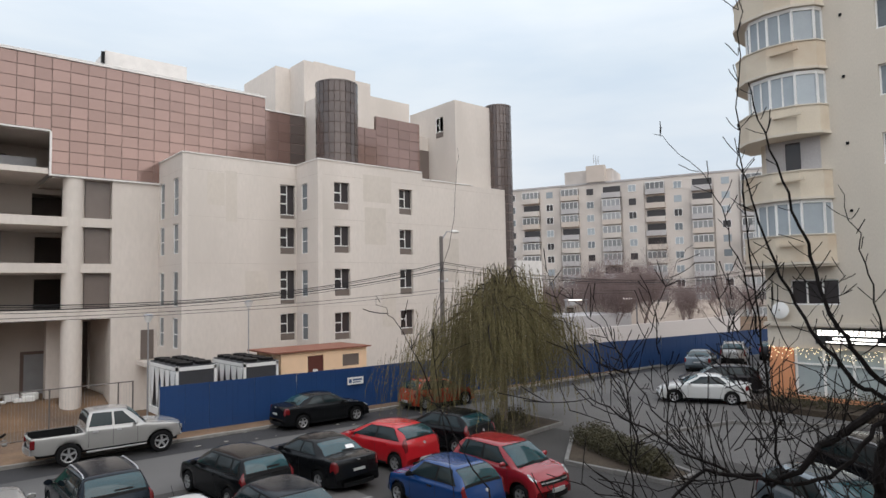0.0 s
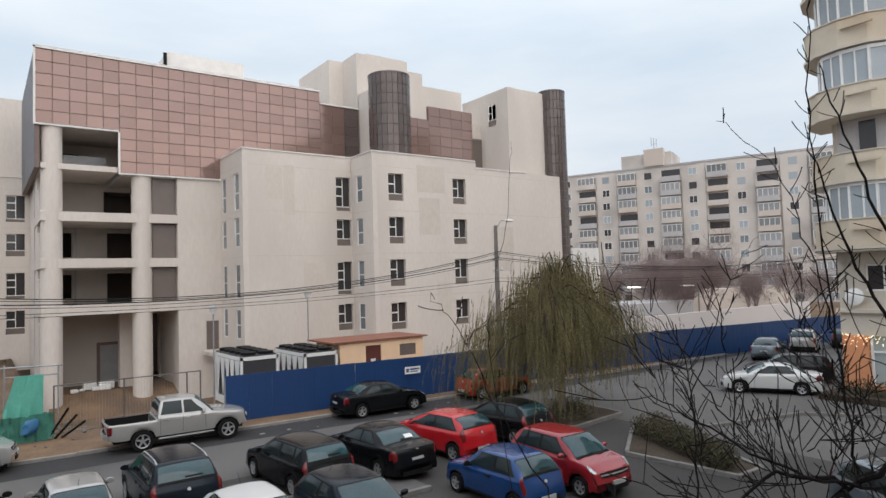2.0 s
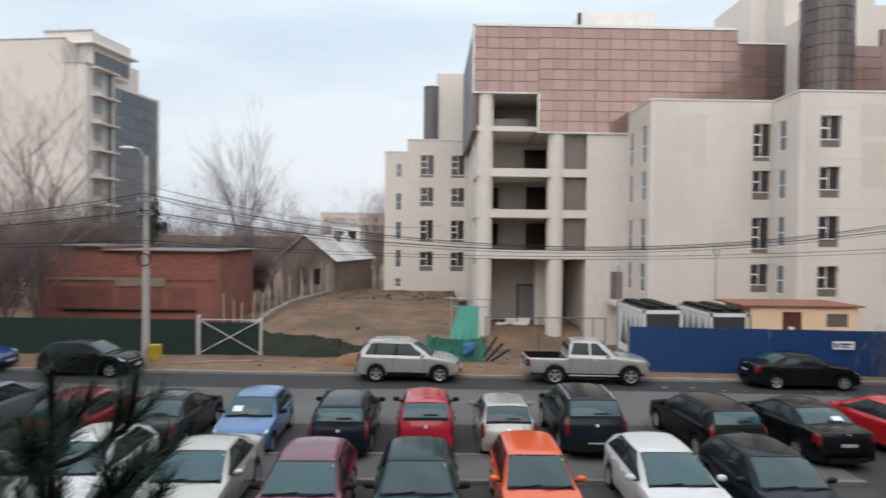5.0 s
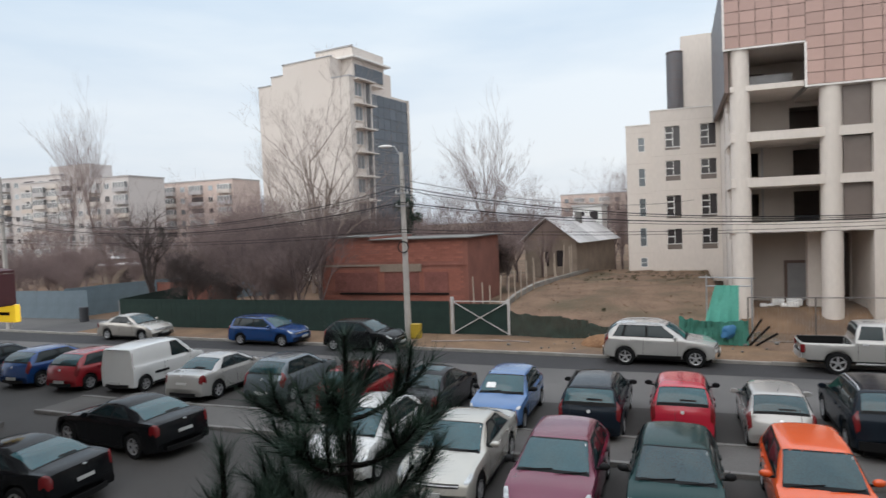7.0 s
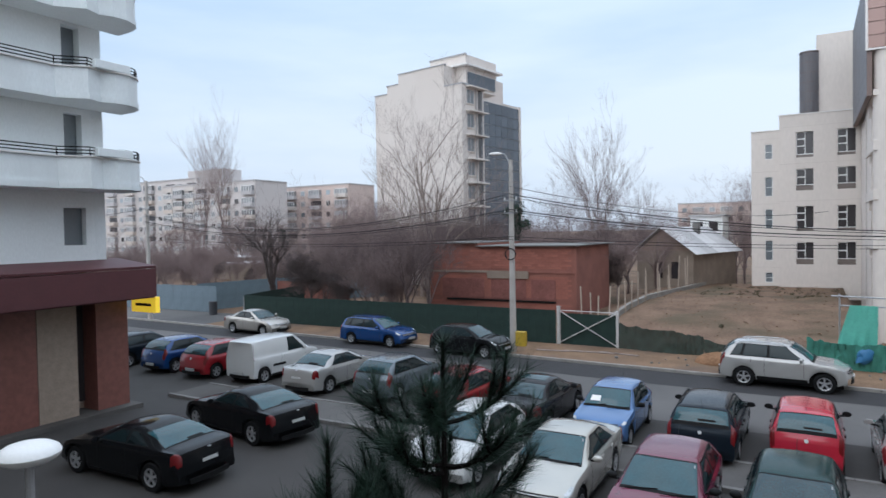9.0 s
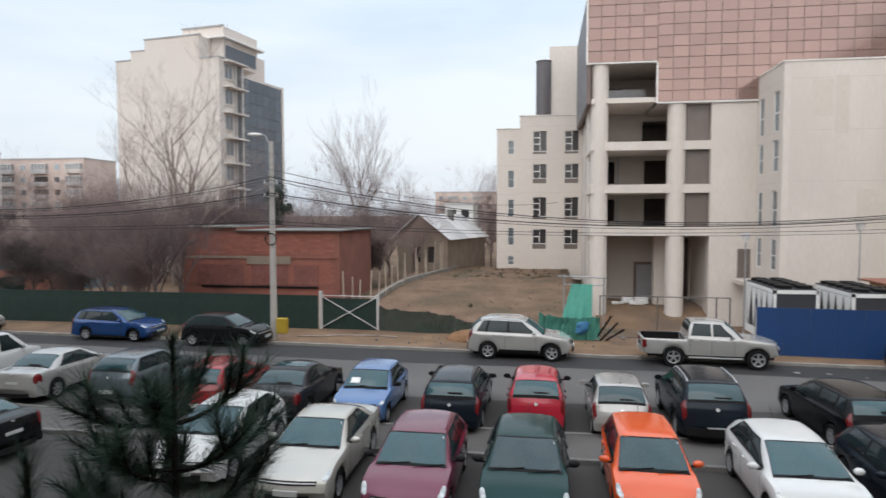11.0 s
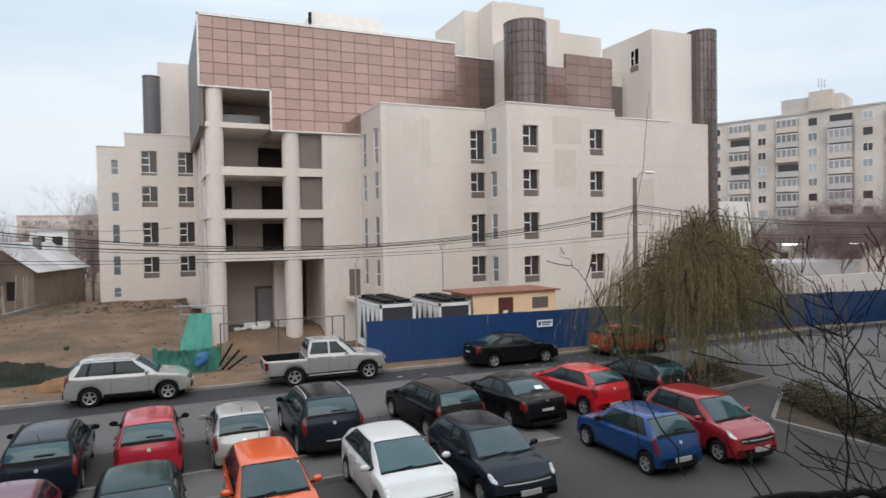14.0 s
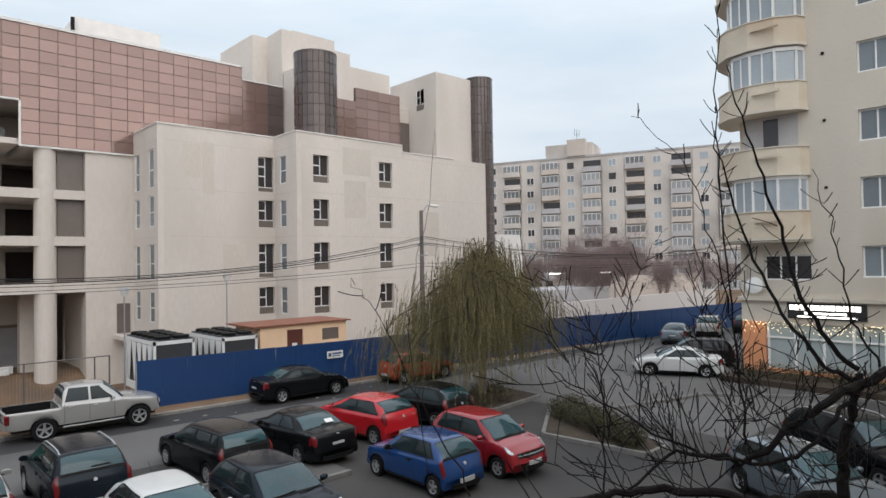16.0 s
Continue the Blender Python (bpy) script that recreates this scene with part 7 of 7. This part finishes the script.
def leaf_cloud(rng, centres, n, size, flat=0.6):
    """Many small leaf faces scattered round centres (point, radius)."""
    vs, fs = [], []
    for i in range(n):
        c, r = rng.choice(centres)
        v = Vector((rng.gauss(0, 1), rng.gauss(0, 1), rng.gauss(0, 1)))
        p = Vector(c) + v.normalized() * r * rng.random() ** 0.4
        a = Vector((rng.uniform(-1, 1), rng.uniform(-1, 1), rng.uniform(-1, 1))).normalized() * size * rng.uniform(0.6, 1.3)
        b = a.cross(Vector((rng.uniform(-1, 1), rng.uniform(-1, 1), rng.uniform(-1, 1)))).normalized() * size * 0.5
        k = len(vs)
        vs += [tuple(p - a), tuple(p + b), tuple(p + a), tuple(p - b)]
        fs.append((k, k + 1, k + 2, k + 3))
    me = bpy.data.meshes.new("leaves")
    me.from_pydata(vs, [], fs)
    return me


# ivy-clad stump beside the house and dark evergreen far off
iv = thing("ivy_tree", pose(-22.6, 52, 0), "dead tree trunk wrapped in dark ivy", "tree")
mesh_part("trunk", tubes([[((0, 0, 0), 0.25), ((0.1, 0, 8.0), 0.12)]], 8), M["bark"], iv)
rng = random.Random(31)
mesh_part("crown", leaf_cloud(rng, [((0, 0, 4 + 0.45 * k), 0.5 + 0.45 * rng.random()) for k in range(10)] + [((0.9, 0, 6.5), 0.5), ((-0.8, 0, 7.6), 0.5)], 2600, 0.11), M["ivy"], iv)
ev = thing("evergreen", pose(-60, 62, 0), "dark green conifer in the distance", "tree")
mesh_part("trunk", tubes([[((0, 0, 0), 0.2), ((0, 0, 7), 0.05)]], 6), M["bark"], ev)
mesh_part("crown", leaf_cloud(rng, [((0, 0, 1 + 0.55 * k), 1.9 - 0.17 * k) for k in range(11)], 3000, 0.2), M["ivy"], ev)

# weeping willow: trunk, arching limbs, hanging strands with narrow leaves
rng = random.Random(40)
wil = thing("willow_tree", pose(20.55, 19.85, 0.08), "weeping willow with hanging yellow-green strands", "tree")
limbs, tips = [], []
mesh_part("trunk", tubes([[((0, 0, 0), 0.20), ((0.08, 0, 1.2), 0.17), ((0, 0.05, 2.6), 0.15)], [((0, 0.05, 2.5), 0.14), ((-0.3, 0, 4.6), 0.07), ((-0.2, 0, 6.0), 0.03)]], 8), M["bark"], wil)
for k in range(84):
    a = rng.uniform(0, 2 * math.pi)
    reach = rng.uniform(0.5, 1.05) * (5.15 + 0.3 * math.cos(a))
    if k % 3 == 0:
        reach *= 0.45
    z0 = 5.3 - 2.5 * reach / 5.5 * rng.uniform(0.75, 1.25)
    rise = rng.uniform(1.1, 2.1) * (1.12 - reach / 6.5)
    line = []
    for i in range(9):
        t = i / 8
        rr = reach * t ** 0.85
        z = z0 + rise * math.sin(t * 2.2) * 1.15 - 1.0 * t * t + 0.9 * (1 - t)
        line.append((Vector((rr * math.cos(a + 0.3 * t), rr * math.sin(a + 0.3 * t) * 0.9, z)), 0.035 * (1 - 0.85 * t)))
        if i > 1:
            tips.append(line[-1][0].copy())
    limbs.append(line)
mesh_part("limb_mass", tubes(limbs, 5), M["bark_dark"], wil)
strands, vs, fs = [], [], []
for k in range(3500):
    p = rng.choice(tips) + Vector((rng.gauss(0, 0.55), rng.gauss(0, 0.55), rng.uniform(-0.1, 0.25)))
    end = max((0.3 if p.x < 0.5 else 0.9) + 0.9 * rng.random() ** 1.3, p.z - rng.uniform(0.8, 4.4) * (0.75 + 0.5 * abs(noise.noise((p.x * 0.8, p.y * 0.8, 7)))))
    out = Vector((p.x, p.y, 0)) * 0.06
    n = 8
    pts = []
    for i in range(n + 1):
        t = i / n
        q = p + out * math.sin(t * 1.5) + Vector((rng.gauss(0, 0.025), rng.gauss(0, 0.025), 0))
        q.z = p.z + (end - p.z) * t
        pts.append((q, 0.006))
    strands.append(pts)
    m_ = int((p.z - end) * 19)
    for j in range(m_):
        t = rng.random()
        i = min(int(t * n), n - 1)
        q = pts[i][0].lerp(pts[i + 1][0], t * n - i)
        d = Vector((rng.gauss(0, 0.4), rng.gauss(0, 0.4), -1)).normalized() * rng.uniform(0.06, 0.11)
        s = Vector((rng.uniform(-1, 1), rng.uniform(-1, 1), 0.1)).normalized() * 0.0135
        b0 = len(vs)
        vs += [tuple(q), tuple(q + d * 0.5 + s), tuple(q + d), tuple(q + d * 0.5 - s)]
        fs.append((b0, b0 + 1, b0 + 2, b0 + 3))
lm = bpy.data.meshes.new("leaves")
lm.from_pydata(vs, [], fs)
ob = mesh_part("leaves", lm, M["willow"], wil)
tagged(ob, kind="stuff")
ob = mesh_part("strands", tubes(strands, 3), M["willow"], wil)
tagged(ob, kind="stuff")

# clipped hedge on the island, low twiggy growth under the willow
rng = random.Random(50)
hd = leaf_cloud(rng, [((18.15 + 0.17 * k + q * (0.35 + 0.035 * k), 10.9 + 0.36 * k, 0.30 + 0.22 * w_), 0.32) for k in range(13) for q in (-0.6, 0.1, 0.8) for w_ in (0, 1)], 15000, 0.042)
hd.materials.append(M["hedge"])
tagged(new("hedge", hd), "low brown-green clipped hedge on the island", "hedge", kind="stuff")
hd = leaf_cloud(rng, [((rng.uniform(17.8, 22.3), rng.uniform(18.2, 20.8), 0.3), 0.4) for k in range(16)], 4500, 0.04)
hd.materials.append(M["hedge"])
tagged(new("ground_shrub", hd), "dead brown growth under the willow", "shrub", kind="stuff")
hd = leaf_cloud(rng, [((31.6 + rng.uniform(0, 1.4), 3.5 + 0.5 * k, 0.5), 0.5) for k in range(20)], 6500, 0.05)
hd.materials.append(M["hedge"])
tagged(new("hedge", hd), "brown winter hedge under the shop window", "hedge", kind="stuff")


# ---- near leafless tree on the right of the window ----
nt = thing("near_bare_tree", pose(0, 0, 0), "dark leafless tree with long budding twigs close by", "tree")
rng = random.Random(61)


def aim(az, el, dist):
    """A place seen from the window at a compass turn (clockwise from +y), height angle and distance."""
    a, e_ = radians(az), radians(el)
    return Vector((dist * math.sin(a) * math.cos(e_), dist * math.cos(a) * math.cos(e_), 6.0 + dist * math.sin(e_)))


lines, twigs = [], []


def limb(ctrl, r0, r1, twig=8, tl=0.8):
    """A smooth limb through (turn, height angle, distance) places, with side twigs and buds."""
    P = [aim(*c) for c in ctrl]
    pts = []
    for i in range(len(P) - 1):
        p0, p1, p2, p3 = P[max(i - 1, 0)], P[i], P[i + 1], P[min(i + 2, len(P) - 1)]
        for k in range(6):
            t = k / 6
            pts.append(0.5 * (2 * p1 + (p2 - p0) * t + (2 * p0 - 5 * p1 + 4 * p2 - p3) * t * t + (3 * p1 - p0 - 3 * p2 + p3) * t ** 3))
    pts.append(P[-1])
    n = len(pts)
    r0, r1 = (r0 * 0.55 if r0 > 0.07 else r0 * 0.40), r1 * 0.42
    line = [(p + Vector((rng.gauss(0, 1), rng.gauss(0, 1), rng.gauss(0, 1))) * 0.014, r0 + (r1 - r0) * i / (n - 1)) for i, p in enumerate(pts)]
    lines.append(line)
    for k in range(twig):
        i = rng.randrange(n // 5, n - 1)
        d = (pts[i + 1] - pts[i]).normalized()
        side = d.cross(Vector((rng.uniform(-1, 1), rng.uniform(-1, 1), rng.uniform(-1, 1)))).normalized()
        nd = (d * 0.45 + side * 0.9 + Vector((0, 0, 0.15))).normalized()
        grow(rng, pts[i], nd, tl * rng.uniform(0.35, 1.0), min(max(line[i][1] * 0.35, 0.0032), 0.007), 1 if tl > 0.4 else 0, twigs, 0.45, 0.25, 2)


limb([(74, -52.7, 7.6), (74, -48, 6.95), (74.3, -21.8, 6.6), (74.2, -17.0, 6.5), (74.7, -12.1, 6.4), (75.5, -8.3, 6.4)], 0.13, 0.075, 10)
limb([(75.5, -8.3, 6.4), (72.6, -4.7, 6.3), (70.7, 1.5, 6.3), (68.8, 8.8, 6.3), (67.1, 15.2, 6.4)], 0.058, 0.010, 20, 0.26)
limb([(75.1, -8.8, 6.4), (72.2, -6.9, 6.2), (69.2, -1.1, 6.2), (67.1, 5.3, 6.2), (65.9, 10.5, 6.2)], 0.052, 0.010, 20, 0.26)
limb([(68.0, -15.3, 6.0), (67.4, -8.4, 6.0), (66.6, 1.7, 6.0), (66.2, 11.8, 6.1), (66.7, 22.0, 6.2)], 0.028, 0.009, 22, 0.24)
limb([(67.0, -4.8, 6.0), (65.7, 1.7, 6.0), (63.7, 7.9, 6.0), (59.7, 12.4, 6.0)], 0.018, 0.005, 12, 0.26)
limb([(76.9, -8.2, 6.4), (74.0, -10.1, 6.2), (70.9, -12.5, 6.0), (68.0, -15.3, 5.9), (62.5, -15.4, 5.7), (57.3, -19.7, 5.5)], 0.075, 0.018, 26)
limb([(74.7, -10.5, 6.2), (71.2, -14.6, 6.0), (66.4, -15.5, 5.8), (61.6, -14.1, 5.7), (56.1, -11.2, 5.6), (52.3, -8.9, 5.6)], 0.05, 0.008, 15, 0.6)
limb([(73.8, -17.0, 6.2), (68.8, -18.1, 5.9), (61.5, -18.1, 5.6), (55.9, -19.0, 5.4), (50.5, -20.2, 5.3)], 0.08, 0.045, 14, 0.6)
limb([(62.5, -14.1, 5.7), (58.9, -10.6, 5.7), (55.3, -4.9, 5.7), (51.4, -0.4, 5.8)], 0.02, 0.005, 13, 0.3)
limb([(57.4, -14.4, 5.6), (56.1, -8.8, 5.6), (52.6, -4.9, 5.7), (50.0, 1.6, 5.8)], 0.018, 0.005, 12, 0.26)
limb([(42.0, -19, 5.3), (40.3, -6.8, 5.5), (40.6, -1.8, 5.5), (42.2, 5.8, 5.6), (42.7, 11.8, 5.7)], 0.010, 0.003, 3, 0.35)
limb([(56.8, -19.7, 5.5), (56.8, -12.6, 5.6), (56.4, -6.9, 5.7), (53.9, -1.0, 5.8)], 0.022, 0.005, 13, 0.3)
limb([(45.6, -19.2, 5.3), (41.2, -11.7, 5.4), (37.8, -4.7, 5.6), (35.3, -1.2, 5.7)], 0.018, 0.004, 12, 0.26)
limb([(56.1, -11.6, 5.7), (58.1, -5.9, 5.8), (60.1, -0.6, 5.9), (62.0, 2.8, 6.0)], 0.016, 0.004, 10, 0.28)
limb([(76.9, -7.8, 6.5), (75.2, -4.6, 6.5), (74.3, 1.0, 6.5), (72.9, 6.7, 6.6)], 0.03, 0.006, 13, 0.3)
for k in range(19):
    a = rng.uniform(56, 77)
    e0 = rng.uniform(-25, -11)
    limb([(a, e0, 5.8), (a - rng.uniform(-3, 4), e0 + rng.uniform(3, 7), 5.9), (a - rng.uniform(-4, 7), e0 + rng.uniform(7, 13), 6.0)], 0.012, 0.003, 6, 0.42)
mesh_part("trunk", tubes(lines[:1], 9), M["bark_dark"], nt)
for ln in lines[1:]:
    mesh_part("limb", tubes([ln], 7), M["bark_dark"], nt)
ob = mesh_part("twigs", tubes(twigs, 4), M["bark_dark"], nt)
tagged(ob, kind="stuff")

# ---- pine tops under the window ----
pn = thing("pine_tree", pose(0, 0, 0), "dark green pine top with long needles below the window", "tree")
rng = random.Random(70)
stem, shoots, nv, nf = [], [], [], []


def needles(p, d, length, count, nl):
    """A shoot clothed in long needles that point outwards and forwards."""
    d = d.normalized()
    for i in range(count):
        t = rng.random()
        q = p + d * length * t
        side = d.cross(Vector((rng.uniform(-1, 1), rng.uniform(-1, 1), rng.uniform(-1, 1)))).normalized()
        v = (d * rng.uniform(0.4, 1.1) + side * rng.uniform(0.4, 1.1)).normalized() * nl * rng.uniform(0.75, 1.3)
        w = v.cross(side).normalized() * 0.0022
        b0 = len(nv)
        nv.extend([tuple(q - w), tuple(q + w), tuple(q + v)])
        nf.append((b0, b0 + 1, b0 + 2))


def brush(p, d, length, bare, nl):
    """A branch that bends upwards, bare near the stem and clothed like a bottle brush further out."""
    pts, q, dd = [(p, 0.013)], Vector(p), d.normalized()
    n = 6
    for i in range(n):
        dd = (dd + Vector((rng.uniform(-0.05, 0.05), rng.uniform(-0.05, 0.05), 0.16))).normalized()
        q0, q = q, q + dd * length / n
        pts.append((q.copy(), 0.012 - 0.0012 * i))
        if (i + 1) / n > bare:
            needles(q0, dd, length / n, int(500 * length / n) + 8, nl)
    needles(q, dd, 0.05, 26, nl * 1.05)
    shoots.append(pts)
    return pts


def pine_top(top, h, reach, tiers):
    foot = top - Vector((0, 0, h))
    stem.append([(foot, 0.03), (top, 0.010)])
    needles(top - Vector((0, 0, 0.46)), Vector((0, 0, 1)), 0.46, 420, 0.155)
    for k in range(tiers):
        z = 0.42 + (h - 0.5) * k / tiers
        count = 5 if k else 4
        a0 = rng.uniform(0, 6.28)
        for j in range(count):
            a = a0 + 6.283 * (j + rng.uniform(-0.2, 0.2)) / count
            r_ = reach * (0.62 + 0.45 * k / tiers) * rng.uniform(0.8, 1.15)
            p = top - Vector((0, 0, z + rng.uniform(-0.05, 0.05)))
            pts = brush(p, Vector((math.cos(a), math.sin(a), rng.uniform(-0.25, 0.15))), r_, 0.3, 0.155)
            for i in (2, 3, 4):
                side = Vector((rng.uniform(-1, 1), rng.uniform(-1, 1), 0.25))
                brush(pts[i][0], (pts[i + 1][0] - pts[i][0]).normalized() + side * 0.75, r_ * 0.42, 0.1, 0.145)


T1 = Vector((-1.858, 2.944, 5.39))
T2 = aim(-42.5, -17.8, 3.5)
pine_top(T1, 1.9, 0.72, 5)
pine_top(T2, 1.2, 0.36, 3)
mesh_part("trunk", tubes(stem + [[(T1 - Vector((0, 0, 1.9)), 0.035), (Vector((T1.x, T1.y, -0.05)), 0.13)], [(T2 - Vector((0, 0, 1.2)), 0.03), (Vector((T2.x, T2.y, -0.05)), 0.09)]], 7), M["bark_dark"], pn)
ob = mesh_part("shoots", tubes(shoots, 4), M["bark_dark"], pn)
tagged(ob, kind="stuff")
nm = bpy.data.meshes.new("needles")
nm.from_pydata(nv, [], nf)
ob = mesh_part("needles", nm, M["pine"], pn)
tagged(ob, kind="stuff")

# dead grass on the soil heap
rng = random.Random(90)
hd = leaf_cloud(rng, [((rng.uniform(-7, 2.0), rng.uniform(49, 57), 1.05), 0.22) for k in range(60)] + [((rng.uniform(-10, 1.5), rng.uniform(33, 48), 0.55), 0.12) for k in range(3)], 3800, 0.05)
hd.materials.append(M["hedge"])
tagged(new("dead_grass", hd), "tufts of dead grass on the soil heap", "grass", kind="stuff")

# ---- the flats behind the window, out of view, closing the place ----
hm = thing("own_building", pose(0, 0, 0), "unseen plain rendered wall of the flats behind, sized to dim the cars", "building", kind="structure")
# Unseen wall; its height and width are set to darken car reflections and skylight.
part("wall", B(-26, 26, -4.0, -3.6, 0, 13), M["cream"], hm)

# ---- bricks of the shed, course by course ----
nb_ = 0
rest = bmesh.new()
z = 0.0
row = 0
while z < 4.6:
    x = -25.4 + (0.24 if row % 2 else 0)
    while x < -14.5:
        if not (2.75 < z < 3.15 or 0.78 < z < 1.05) and z > 1.1 and x > -23.5 and nb_ < 300 and z > 3.1:
            piece("brick", BRICK, shed, pose(x, 41.998, z))
            nb_ += 1
        elif not (2.70 < z < 3.15 or 0.75 < z < 1.05):
            box(rest, x, x + 0.46, 41.984, 41.998, z, z + 0.155)
        x += 0.485
    z += 0.172
    row += 1
ob = part("brick_courses", rest, M["brick"], shed)
tagged(ob, kind="stuff")
